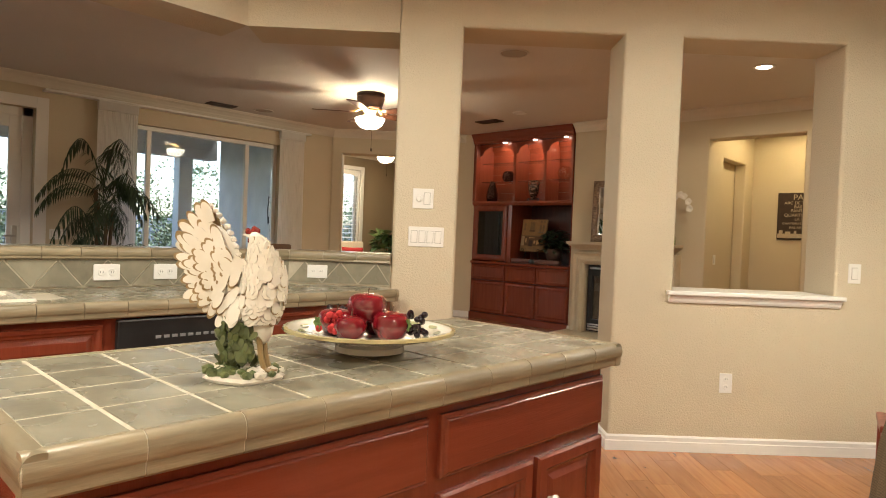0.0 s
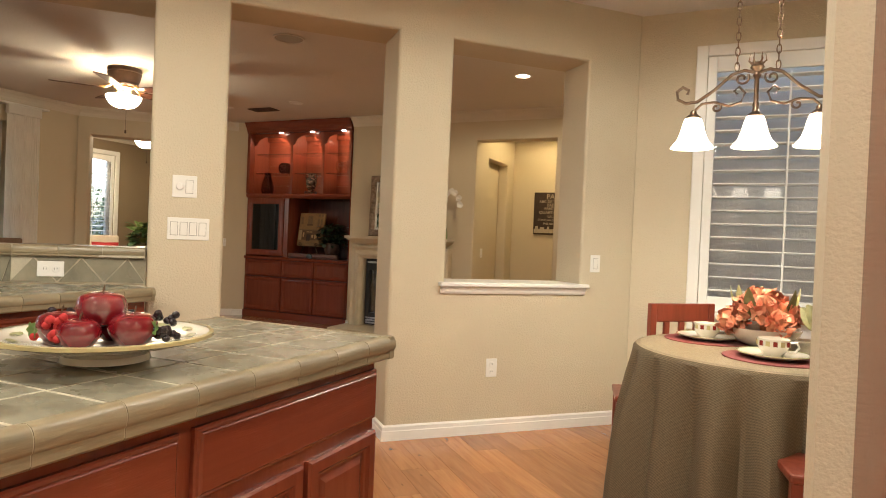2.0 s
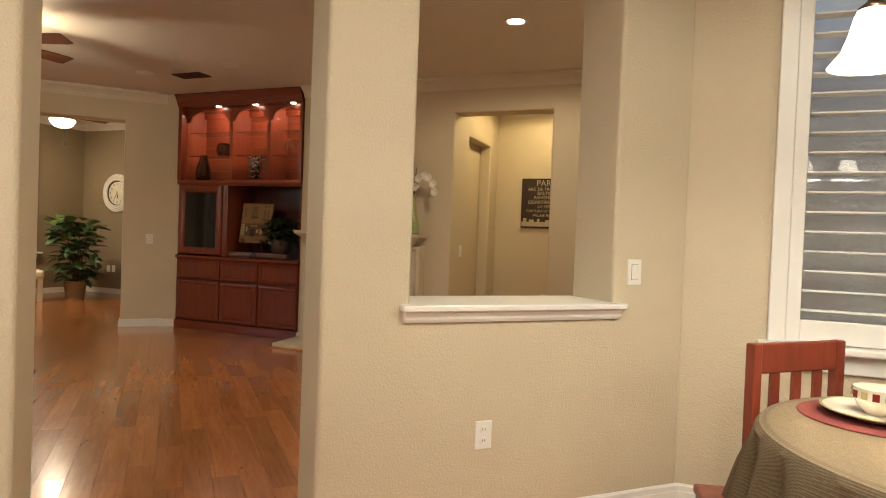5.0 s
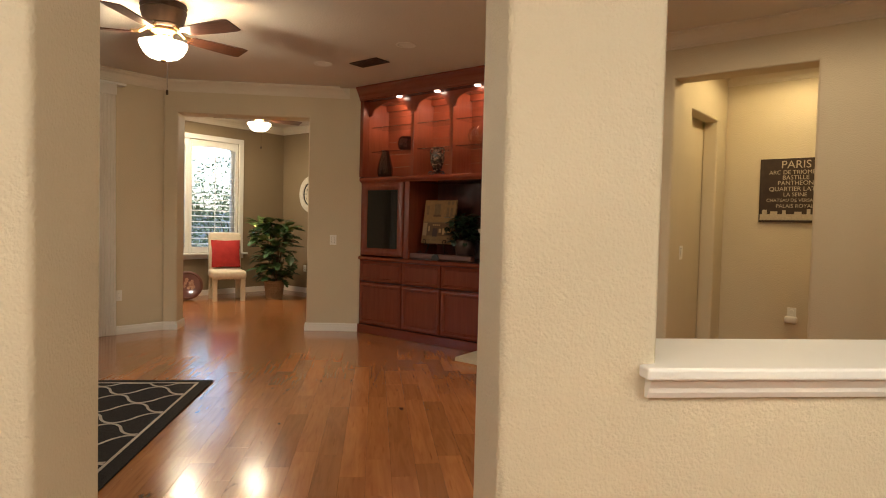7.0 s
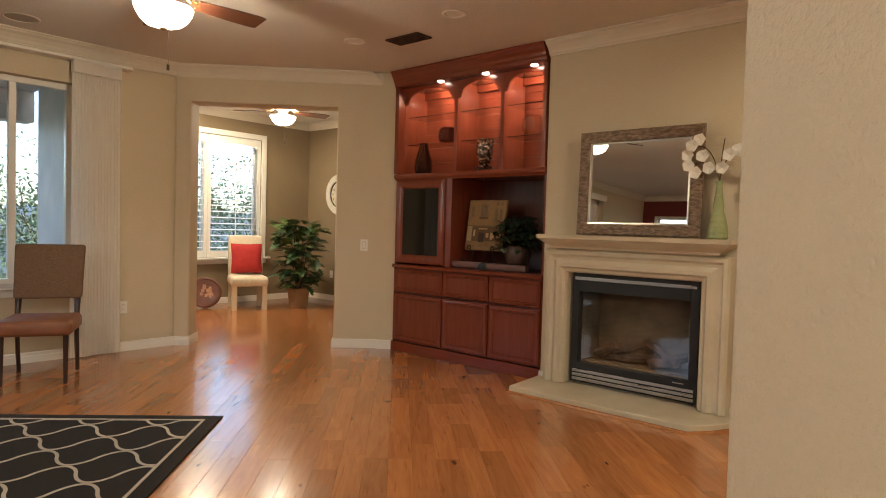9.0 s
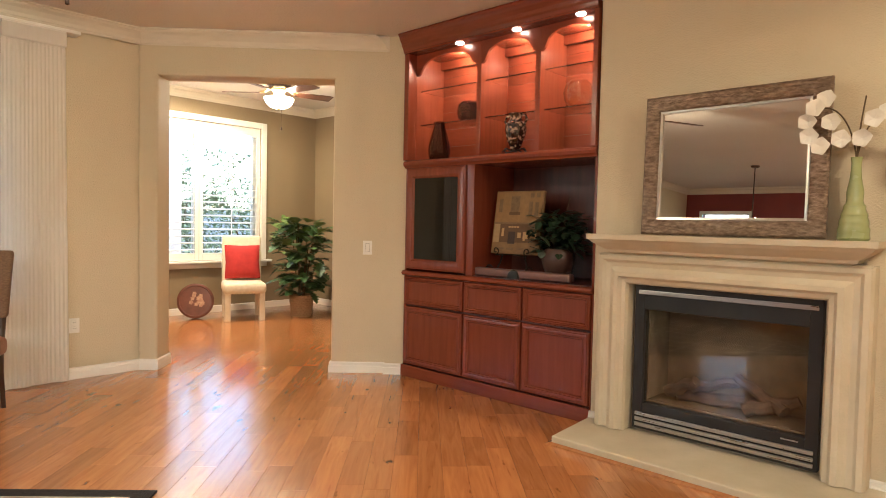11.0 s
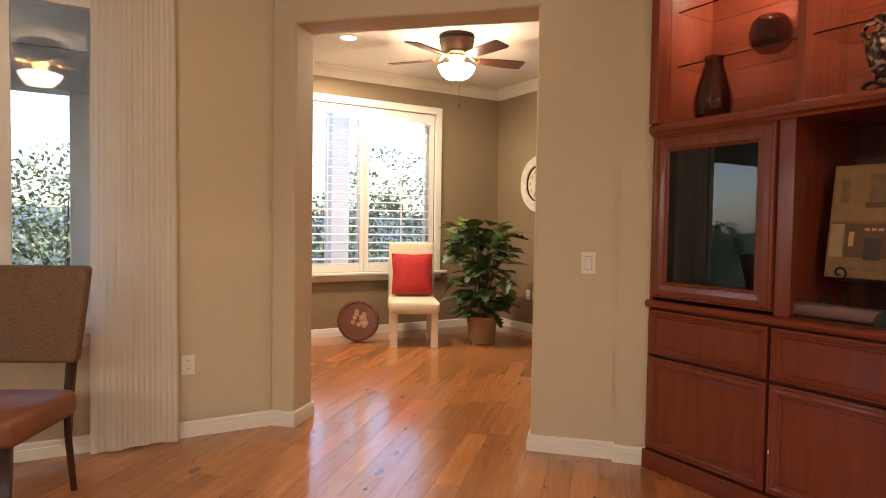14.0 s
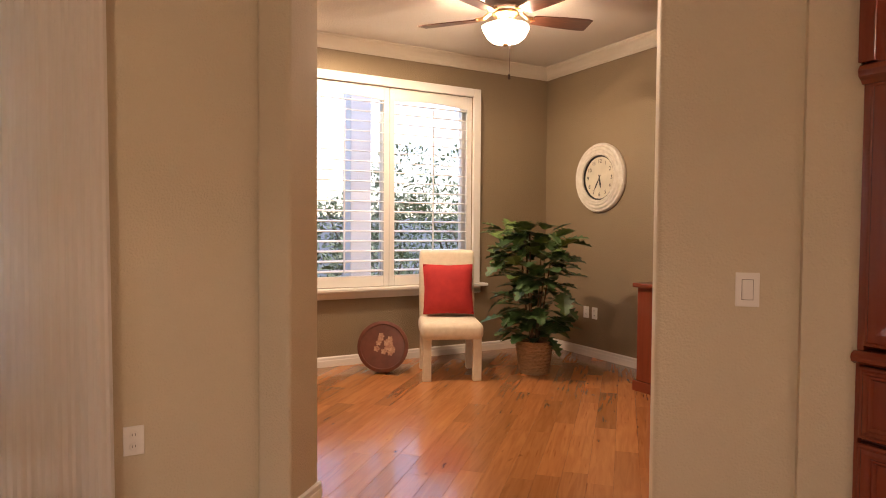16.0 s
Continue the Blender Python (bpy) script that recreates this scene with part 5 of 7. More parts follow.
def lettering(text, size, at, material, parent, rx=90):
    cu = bpy.data.curves.new("lettering", "FONT")
    cu.body, cu.size, cu.extrude, cu.align_x = text, size, 0.0006, "CENTER"
    ob = bpy.data.objects.new("lettering", cu)
    scene.collection.objects.link(ob)
    me = bpy.data.meshes.new_from_object(ob)
    bpy.data.objects.remove(ob)
    me.materials.append(material)
    o2 = new("lettering", me)
    o2.parent = parent
    o2.matrix_local = pose(*at, rx, 0, 0)
    return o2


for text, size, z in (("PARIS", 0.10, 0.50), ("ARC DE TRIOMPHE", 0.052, 0.445), ("BASTILLE", 0.055, 0.395), ("PANTHEON", 0.055, 0.345), ("QUARTIER LATIN", 0.056, 0.29), ("LA SEINE", 0.05, 0.24), ("CHATEAU DE VERSAILLES", 0.042, 0.19), ("PALAIS ROYAL", 0.048, 0.135)):
    lettering(text, size, (0, -0.0292, z), SIGN_LETTER, sg)


# ---- kitchen island ----
IX0, IX1, IY0, IY1, IZ = -1.70, -1.012, 0.345, 1.895, 0.895
isl = thing("kitchen_island", "cherry wood kitchen island with raised-panel drawers and doors", "kitchen island", (0, 0, 0))
part("body", box(IX0 + 0.05, IX1 - 0.05, IY0 + 0.05, IY1 - 0.03, 0.10, 0.835, 0.003), CHERRY, isl)
part("toe_kick", box(IX0 + 0.1, IX1 - 0.11, IY0 + 0.1, IY1 - 0.1, 0.0, 0.10), DARKWOOD, isl)


def front_x(name, y0, y1, z0, z1, x, parent, rail=0.05):
    """A raised-panel front facing +x at x."""
    ob = panel_front(name, 0, y1 - y0, z0, z1, parent, 0.0, rail, raised=True)
    ob.matrix_local = pose(x, y0, 0, 0, 0, 90)
    return ob


def knob(parent, at):
    k = part("knob", lathe([(0.0, 0.030), (0.012, 0.028), (0.0165, 0.021), (0.013, 0.014), (0.006, 0.010), (0.007, 0.0)], 14), NICKEL, parent, "brushed nickel knob", smooth=True)
    k.matrix_local = pose(*at, 90, 0, 0)
    return k


FXI = IX1 - 0.05
for y0, y1 in ((0.40, 1.115), (1.155, 1.855)):
    # slab drawer front with an ogee edge
    b = bmesh.new()
    rings = [[b.verts.new((FXI + d, y, z)) for y, z in ((y0 + o, 0.655 + o), (y1 - o, 0.655 + o), (y1 - o, 0.80 - o), (y0 + o, 0.80 - o))]
             for o, d in ((0, 0), (0, 0.010), (0.003, 0.014), (0.009, 0.0155), (0.011, 0.019), (0.014, 0.021))]
    for p, q in zip(rings, rings[1:]):
        for i in range(4):
            b.faces.new((p[i], p[(i + 1) % 4], q[(i + 1) % 4], q[i]))
    b.faces.new(rings[-1])
    part("drawer_front", b, CHERRY_Y, isl)
for y0, y1, ky in ((0.40, 0.75, 0.31), (0.765, 1.115, 0.03), (1.155, 1.505, 0.31), (1.53, 1.855, 0.05)):
    d = front_x("cabinet_door", y0, y1, 0.12, 0.62, FXI, isl, 0.055)
    knob(d, (ky, -0.02, 0.50))

top = thing("island_countertop", "taupe stone tile countertop with rounded tile edging and pale grout", "countertop", (0, 0, 0))
part("grout_bed", box(IX0 + 0.02, IX1 - 0.02, IY0 + 0.02, IY1 - 0.02, 0.835, IZ - 0.0012), GROUT, top)
tile_data = {}


def tile(sx, sy, t=0.012, bevel=0.003, material=None):
    key = (round(sx, 4), round(sy, 4), t)
    if key not in tile_data:
        b = box(-sx / 2, sx / 2, -sy / 2, sy / 2, -t, 0)
        bmesh.ops.bevel(b, geom=[e for e in b.edges if e.verts[0].co.z > -0.001 and e.verts[1].co.z > -0.001], offset=bevel, segments=1, affect="EDGES")
        me = bpy.data.meshes.new("tile")
        b.to_mesh(me)
        b.free()
        me.materials.append(material or TILE)
        tile_data[key] = me
    return tile_data[key]


rng = random.Random(8)
PIT = 0.1535
ys = [IY0 + 0.148 + i * PIT - PIT for i in range(12)]
ys = [y for y in ys if y < IY1]
x0, x1 = IX0 + 0.028, IX1 - 0.028
nx = 4
px = (x1 - x0) / nx
cuts = [IY0 + 0.028] + [y for y in ys if IY0 + 0.06 < y < IY1 - 0.06] + [IY1 - 0.028]
for a, b in zip(cuts, cuts[1:]):
    for i in range(nx):
        ob = new("tile", tile(px - 0.005, b - a - 0.005))
        ob.parent = top
        ob.matrix_local = pose(x0 + (i + 0.5) * px, (a + b) / 2, IZ + rng.uniform(-0.0006, 0.0006), 0, 0, 180 * rng.randint(0, 1))


def edge_profile(z_top, drop=0.065, inset=0.0):
    """Bullnose edging: a lower step and a rounded upper lip."""
    round_lip = eased([(-0.001, z_top - 0.038), (-0.003, z_top - 0.024), (0.0, z_top - 0.011), (0.006, z_top - 0.003), (0.016, z_top + 0.001), (0.03, z_top)], 3)
    low = [(0.03, z_top - drop), (0.008, z_top - drop), (0.003, z_top - drop + 0.005), (0.003, z_top - 0.042)]
    return [(o + inset, h - inset * 0.6) for o, h in low + round_lip]


def nosing(parent, p, q, z_top, drop=0.065, material=None):
    """One piece of bullnose edging from p to q; its face lies to the right of the way."""
    d = (Vector(q) - Vector(p)).normalized()
    a, b2 = Vector(p) + d * 0.0011, Vector(q) - d * 0.0011
    prof = edge_profile(z_top, drop)
    return part("edge_tile", sweep([tuple(a), tuple(b2)], prof), material or TILE_EDGE, parent, smooth=True)


ring = [(IX1, IY0), (IX1, IY1), (IX0, IY1), (IX0, IY0)]
for (p, q), cut in zip(zip(ring, ring[1:] + ring[:1]), ("y", "x", "y", "x")):
    length = (Vector(q) - Vector(p)).length
    n = 10 if cut == "y" else 4
    d = (Vector(q) - Vector(p)).normalized()
    for i in range(n):
        nosing(top, tuple(Vector(p) + d * length * i / n), tuple(Vector(p) + d * length * (i + 1) / n), IZ + 0.001)
bm = bmesh.new()
sweep(ring, edge_profile(IZ + 0.001, 0.063, 0.0012), bm, closed=True)
part("edge_grout", bm, GROUT, top)

# ---- sink counter and raised bar ----
BX, SX = -2.64, -3.25
KB = (SX, WALL_V / H2 + SX)
bar = thing("base_cabinet", "cherry wood base cabinets under the tiled sink counter", "base cabinet", (0, 0, 0))
PF = D(-0.19, WALL_V)
part("body", prism([(BX - 0.05, -2.4), (BX - 0.05, 2.44), (PF[0] - 0.06, PF[1] - 0.04), (KB[0] + 0.02, KB[1] - 0.02), (SX + 0.02, -2.4)], 0.10, 0.84), CHERRY, bar)
for y0, y1 in ((-0.75, 0.10), (0.12, 0.98)):
    front_x("false_drawer_front", y0, y1, 0.66, 0.81, BX - 0.05, bar, 0.035)
    front_x("cabinet_door", y0, (y0 + y1) / 2 - 0.005, 0.12, 0.63, BX - 0.05, bar)
    front_x("cabinet_door", (y0 + y1) / 2 + 0.005, y1, 0.12, 0.63, BX - 0.05, bar)
d = front_x("drawer_front", 1.64, 1.94, 0.66, 0.81, BX - 0.05, bar, 0.035)
knob(d, (0.15, -0.02, 0.735))
front_x("cabinet_door", 1.64, 1.94, 0.12, 0.63, BX - 0.05, bar)
# Black panel stands for the shade inside an open cubby; nothing is cut.
part("open_cubby", box(BX - 0.06, BX - 0.046, 1.98, 2.38, 0.68, 0.80), BLACK, bar, "flat black panel for the shade inside an open cubby")
front_x("cabinet_door", 1.97, 2.40, 0.12, 0.63, BX - 0.05, bar)
dw = thing("dishwasher", "black and stainless steel dishwasher with push buttons", "dishwasher", (BX - 0.05, 1.02, 0), 90)
part("door", box(0.005, 0.595, -0.022, -0.0005, 0.12, 0.70, 0.006), STEEL, dw, "stainless steel door")
part("control_panel", box(0.005, 0.595, -0.03, -0.0005, 0.705, 0.828, 0.008), BLACK, dw, "glossy black control panel")
for i in range(9):
    part("button", box(0.15 + i * 0.033, 0.172 + i * 0.033, -0.033, -0.0302, 0.745, 0.757, 0.001), surface("button_grey", (0.25, 0.25, 0.25), None, 0.5) if i == 0 else bpy.data.materials["button_grey"], dw)
ct = thing("sink_countertop", "taupe stone tile sink counter with tiled edging", "countertop", (0, 0, 0))
part("grout_bed", prism([(BX - 0.02, -2.4), (BX - 0.02, 2.46), (PF[0] - 0.03, PF[1] - 0.02), (KB[0], KB[1] - 0.03), (SX, -2.4)], 0.841, 0.897), GROUT, ct)
nrow = 4
ppx = (BX - 0.03 - SX - 0.01) / nrow
y = -1.4
while y < 2.44:
    for i in range(nrow):
        xa = SX + 0.01 + i * ppx
        if -0.05 < y < 0.80 and i in (1, 2):
            continue
        if y + 0.15 + (SX - xa) * 0.0 > 2.44 or (y + 0.152 - 2.0) > (xa - SX) * 1.0 + 0.16:
            continue
        ob = new("tile", tile(ppx - 0.005, PIT - 0.005))
        ob.parent = ct
        ob.matrix_local = pose(xa + ppx / 2, y + PIT / 2, 0.9005, 0, 0, 180 * rng.randint(0, 1))
    y += PIT
y = -1.4
while y < 2.44:
    nosing(ct, (BX, y), (BX, min(y + PIT, 2.46)), 0.902)
    y += PIT
sink = thing("kitchen_sink", "white enamel drop-in kitchen sink", "sink", (SX + 0.13, -0.02, 0.90))
rim = [(0, 0), (0.36, 0), (0.36, 0.80), (0, 0.80)]
part("rim", sweep(rim, [(0, 0.001), (0.004, 0.012), (0.03, 0.012), (0.036, 0.004), (0.036, 0.001)], closed=True), CERAMIC, sink)
part("bowl", box(0.036, 0.324, 0.036, 0.764, 0.0008, 0.003), CERAMIC, sink)
# backsplash wall under the raised bar
bw = wall("wall_bar", (SX, -2.4), KB, 0, 1.035, 0.13, soft=0)
bw2 = wall("wall_bar_end", KB, PF, 0, 1.035, 0.13, soft=0)
bs = thing("backsplash", "diamond-set taupe tile backsplash under the raised bar", "backsplash", (0, 0, 0))


def splash(p, q, start):
    p, q = Vector(p), Vector(q)
    d = (q - p).normalized()
    nrm = Vector((d.y, -d.x))
    length = (q - p).length
    z0, z1 = 0.905, 1.033
    w = 0.205
    b = prism([tuple(p), tuple(q), tuple(q + nrm * 0.006), tuple(p + nrm * 0.006)], z0 - 0.003, z1)
    part("grout_bed", b, GROUT, bs)
    s = start
    k = 0
    while s < length:
        if k % 2:
            tri = [(s, z1 - 0.004), (s + w * 0.94, z1 - 0.004), (s + w * 0.47, z0 + 0.008)]
        else:
            tri = [(s, z0 + 0.004), (s + w * 0.94, z0 + 0.004), (s + w * 0.47, z1 - 0.008)]
        lim = [(min(max(a, 0.004), length - 0.004), c) for a, c in tri]
        if lim[1][0] - lim[0][0] > 0.03:
            b = bmesh.new()
            lo = [b.verts.new((*(p + d * a + nrm * 0.0062), c)) for a, c in lim]
            hi = [b.verts.new((*(p + d * a + nrm * 0.011), c)) for a, c in lim]
            b.faces.new(lo), b.faces.new(hi)
            for i in range(3):
                b.faces.new((lo[i], lo[(i + 1) % 3], hi[(i + 1) % 3], hi[i]))
            part("tile", b, TILE, bs)
        s += w * 0.5
        k += 1


splash((SX, -1.4), KB, 0.02)
splash(KB, PF, 0.0)
bt = thing("bar_top", "raised tiled bar ledge with rounded edging", "countertop", (0, 0, 0))
o = 0.03
PL = D(-0.195, WALL_V - 0.035)
KO = (SX + o, (WALL_V - o) / H2 + SX + o)
part("bed", prism([(SX + o * 0.6, -2.4), (SX + o * 0.6, KO[1]), PL, D(-0.195, WALL_V + 0.30), (SX - 0.32, KB[1] + 0.16), (SX - 0.32, -2.4)], 1.036, 1.083), GROUT, bt)
y = -1.4
while y < KO[1] - 0.02:
    y2 = min(y + PIT, KO[1])
    nosing(bt, (SX + o, y), (SX + o, y2), 1.088, 0.055)
    ob = new("tile", tile(0.28, y2 - y - 0.005 if y2 - y < PIT - 0.001 else PIT - 0.005, 0.006))
    ob.parent = bt
    ob.matrix_local = pose(SX - 0.135, (y + y2) / 2, 1.0885)
    y += PIT
dd = (Vector(PL) - Vector(KO))
n = max(int(dd.length / PIT), 1)
for i in range(n):
    nosing(bt, tuple(Vector(KO) + dd * i / n), tuple(Vector(KO) + dd * (i + 1) / n), 1.088, 0.055)
    c = Vector(KO) + dd * (i + 0.5) / n + Vector((-H2, H2)) * 0.17
    ob = new("tile", tile(dd.length / n - 0.005, 0.28, 0.0061))
    ob.parent = bt
    ob.matrix_local = pose(c.x, c.y, 1.0885, 0, 0, 45)

# tall cabinet by the kitchen wall
tc = thing("pantry_cabinet", "tall cherry wood pantry cabinet", "cabinet", (0.085, 0.86, 0))
part("body", box(0, 1.3, 0, 0.598, 0.0, 2.3, 0.004), CHERRY, tc)

# ---- rooster figurine, one mesh ----
rng = random.Random(17)
bm = bmesh.new()


def blob(c, r, mat_i, sub=2, squash=(1, 1, 1), rot=None, jitter=0.0):
    n0 = len(bm.faces)
    m = Matrix.Translation(c) @ (rot or Matrix()) @ Matrix.Diagonal((*squash, 1))
    res = bmesh.ops.create_icosphere(bm, subdivisions=sub, radius=r, matrix=m)
    for v in res["verts"]:
        if jitter:
            v.co += Vector((rng.uniform(-1, 1), rng.uniform(-1, 1), rng.uniform(-1, 1))) * jitter
    for v in res["verts"]:
        for f in v.link_faces:
            f.material_index = mat_i
            f.smooth = jitter == 0


def feather(base, way, nrm, ln, wd, mat_i=0, edge=True):
    before = set(bm.faces)
    way, nrm = Vector(way).normalized(), Vector(nrm).normalized()
    side = way.cross(nrm).normalized()
    n = 8
    for k, (sc, lift, mi) in enumerate(((1.0, 0.0, 4), (0.97, 0.0024, mat_i)) if edge else ((1.0, 0.0, mat_i),)):
        back = 0.10 * k
        rim = []
        for i in range(n + 1):
            a = math.pi * i / n
            rim.append(Vector(base) + way * (ln * (0.55 - back + 0.45 * sc * math.sin(a))) + side * (wd * 0.5 * sc * math.cos(a)) + nrm * lift)
        pts = [Vector(base) + side * wd * 0.32 * sc + nrm * lift, *rim, Vector(base) - side * wd * 0.32 * sc + nrm * lift]
        vs = [bm.verts.new(p) for p in pts]
        vb = [bm.verts.new(p - nrm * 0.003) for p in pts]
        bm.faces.new(vs)
        bm.faces.new(vb[::-1])
        for i in range(len(vs)):
            j = (i + 1) % len(vs)
            bm.faces.new((vs[i], vs[j], vb[j], vb[i]))
        for f in set(bm.faces) - before:
            f.material_index = mi
        before = set(bm.faces)


# local x: towards the breast, z up
for i in range(70):
    a, r = rng.uniform(0, 6.28), 0.080 * rng.uniform(0.0, 1.0) ** 0.5
    blob((r * 1.1 * math.cos(a), r * 0.85 * math.sin(a), 0.016), rng.uniform(0.010, 0.016), 1 if rng.random() < 0.6 else 0, 1, (1, 1, 0.75), None, 0.001)
lathe([(0.0, 0.0), (0.080, 0.0), (0.083, 0.006), (0.074, 0.012), (0.0, 0.015)], 30, bm, (0, 0, 0), lambda a, z: 1 + 0.05 * math.cos(5 * a) + 0.03 * math.sin(9 * a))
for i in range(26):
    blob((rng.uniform(-0.050, 0.018), rng.uniform(-0.024, 0.024), rng.uniform(0.03, 0.115)), rng.uniform(0.012, 0.019), 1, 1, (1, 1, 1.4), None, 0.002)
for i in range(70):
    q = Vector((rng.uniform(-0.055, 0.022), rng.choice((-1, 1)) * rng.uniform(0.018, 0.03), rng.uniform(0.02, 0.12)))
    feather(q, (rng.uniform(-0.7, 0.7), q.y * 8, rng.uniform(0.2, 1)), (rng.uniform(-0.4, 0.4), q.y * 40, 0.3), 0.028, 0.013, 1, False)
for sy in (-0.014, 0.014):
    n0 = len(bm.faces)
    tube([(0.050, sy, 0.018), (0.040, sy, 0.05), (0.034, sy, 0.10)], 0.0065, 7, bm)
    for toe in (-0.012, 0.0, 0.012):
        tube([(0.046, sy, 0.022), (0.072, sy + toe, 0.019)], 0.005, 6, bm, taper=0.002)
    bm.faces.ensure_lookup_table()
    for f in bm.faces[n0:]:
        f.material_index = 2
blob((0.030, 0, 0.188), 0.052, 0, 3, (1.0, 0.85, 1.1))
blob((0.036, 0, 0.232), 0.041, 0, 3, (1.0, 0.85, 1.35), Matrix.Rotation(radians(-10), 4, "Y"))
blob((0.026, 0, 0.284), 0.021, 0, 3, (1.0, 0.9, 1.6), Matrix.Rotation(radians(-22), 4, "Y"))
blob((0.036, 0, 0.118), 0.030, 0, 3, (0.85, 0.8, 1.5))
blob((0.014, 0, 0.306), 0.0145, 0, 2)
for i in range(4):
    blob((0.018 - i * 0.007, 0, 0.321 + 0.004 * math.sin(i * 2.0)), 0.0075, 3, 1, (1, 0.55, 1.1))
blob((0.002, 0, 0.300), 0.007, 3, 1, (0.8, 0.5, 1.3))
tube([(0.004, 0, 0.309), (-0.014, 0, 0.313)], 0.006, 6, bm, taper=0.001)
BODY = ((0.125, 0.030, 0.034), (0.15, 0.028, 0.046), (0.19, 0.031, 0.0545), (0.225, 0.035, 0.051), (0.26, 0.034, 0.036), (0.29, 0.025, 0.022), (0.31, 0.014, 0.012))
for i in range(400):
    a, z = rng.uniform(-3.14, 3.14), rng.uniform(0.128, 0.302)
    for (z0, x0, r0), (z1, x1, r1) in zip(BODY, BODY[1:]):
        if z0 <= z <= z1:
            f = (z - z0) / (z1 - z0)
            cx, rr = x0 + (x1 - x0) * f, r0 + (r1 - r0) * f
    nrm = Vector((math.cos(a), math.sin(a), 0.0))
    sz = 0.7 + 0.5 * min(rr / 0.05, 1)
    feather((cx + rr * math.cos(a), rr * 0.86 * math.sin(a), z + 0.008), (0.12 * math.cos(a), 0.12 * math.sin(a), -1), nrm + Vector((rng.uniform(-0.2, 0.2), rng.uniform(-0.2, 0.2), 0.28)), 0.021 * sz, 0.017 * sz, 0, rng.random() < 0.12)
# tail: overlapping plumes fanned from the back, the longest at the top
def reach(d):
    return 0.124 + 0.058 * max(0.0, min(1.0, (185 - d) / 52)) ** 1.2 - 0.02 * max(0.0, (128 - d) / 12)
for row in range(6):
    for side in (-1, 1):
        cnt = 16 - row
        for i in range(cnt):
            deg = 116 + (246 - 116) * (i + 0.5 * (row % 2)) / (cnt - 0.5)
            ang = radians(deg + rng.uniform(-2, 2))
            way = Vector((math.cos(ang), side * rng.uniform(0.0, 0.05), math.sin(ang)))
            ln = 0.058 * rng.uniform(0.9, 1.15)
            tip = reach(deg) * (1.0 - 0.155 * row) * rng.uniform(0.90, 1.06)
            feather(Vector((-0.026, side * (0.006 + 0.0035 * row), 0.232)) + way * (tip - ln), way, (0.05, side, 0.05), ln, 0.022, 0, rng.random() < 0.8)
blob((-0.072, 0, 0.262), 0.062, 0, 3, (0.85, 0.12, 1.25), Matrix.Rotation(radians(-28), 4, "Y"))
blob((-0.07, 0, 0.195), 0.055, 0, 3, (1.0, 0.12, 0.9))
# ridge of small tufts where the tail meets the back
for i in range(15):
    f = i / 14
    blob((-0.098 + 0.088 * math.sin(f * 1.6), 0, 0.376 - 0.20 * f ** 1.4), 0.0075, 0, 1, (1, 1.1, 1.0), None, 0.0015)
for i in range(34):
    sy = rng.choice((-1, 1))
    feather((rng.uniform(-0.045, 0.0), sy * rng.uniform(0.028, 0.042), rng.uniform(0.15, 0.235)), (-0.45, sy * 0.1, -1), (0.1, sy, 0.2), 0.042, 0.019, 0, i % 4 == 0)
me = bpy.data.meshes.new("rooster_figurine")
bm.to_mesh(me)
bm.free()
for mt in (CERAMIC, MOSS, FEATHER_EDGE, COMB, FEATHER_EDGE):
    me.materials.append(mt)
rooster = new("rooster_figurine", me)
rooster.matrix_world = pose(-1.258, 0.785, IZ + 0.001, 0, 0, 40) @ Matrix.Scale(0.925, 4)
tagged(rooster, "cream glazed ceramic rooster figurine on a mossy green base", "figurine")

# ---- fruit plate ----
fpz = IZ + 0.0015
PC = (-1.335, 1.176)
fr = thing("pedestal_plate", "large cream and yellow painted ceramic plate on a footed base", "plate", (*PC, fpz))
fr.matrix_world = pose(*PC, fpz) @ Matrix.Diagonal((0.89, 0.89, 1.0, 1.0))
part("plate", lathe([(0.0, 0.0), (0.088, 0.0), (0.10, 0.004), (0.098, 0.018), (0.115, 0.028), (0.17, 0.040), (0.232, 0.052), (0.243, 0.057), (0.24, 0.063), (0.228, 0.062), (0.16, 0.050), (0.13, 0.041), (0.0, 0.037)], 56), CERAMIC, fr, smooth=True)
part("rim_band", lathe([(0.236, 0.0535), (0.2455, 0.0565), (0.2445, 0.0635), (0.234, 0.0645)], 72, wave=lambda a, z: 1 + 0.006 * math.cos(36 * a)), PLATE_YELLOW, fr, "ridged yellow rim", smooth=True)
rng = random.Random(4)
for i in range(12):
    a = i * 0.5236
    b = bmesh.new()
    c = Vector((0.195 * math.cos(a), 0.195 * math.sin(a), 0.0705))
    leaf_shape(b, c, (-math.sin(a) + rng.uniform(-0.3, 0.3), math.cos(a), 0.0), (0, 0, 1), 0.06, 0.024, 0, 0.0)
    for v in b.verts:
        v.co.z = 0.050 + ((v.co.x ** 2 + v.co.y ** 2) ** 0.5 - 0.16) * 0.18 + 0.0014
    part("painted_leaf", b, PLATE_GREEN, fr)
ap = [(0.0, -0.036), (0.012, -0.042), (0.028, -0.038), (0.044, -0.012), (0.047, 0.008), (0.040, 0.030), (0.022, 0.040), (0.008, 0.036), (0.0, 0.028)]
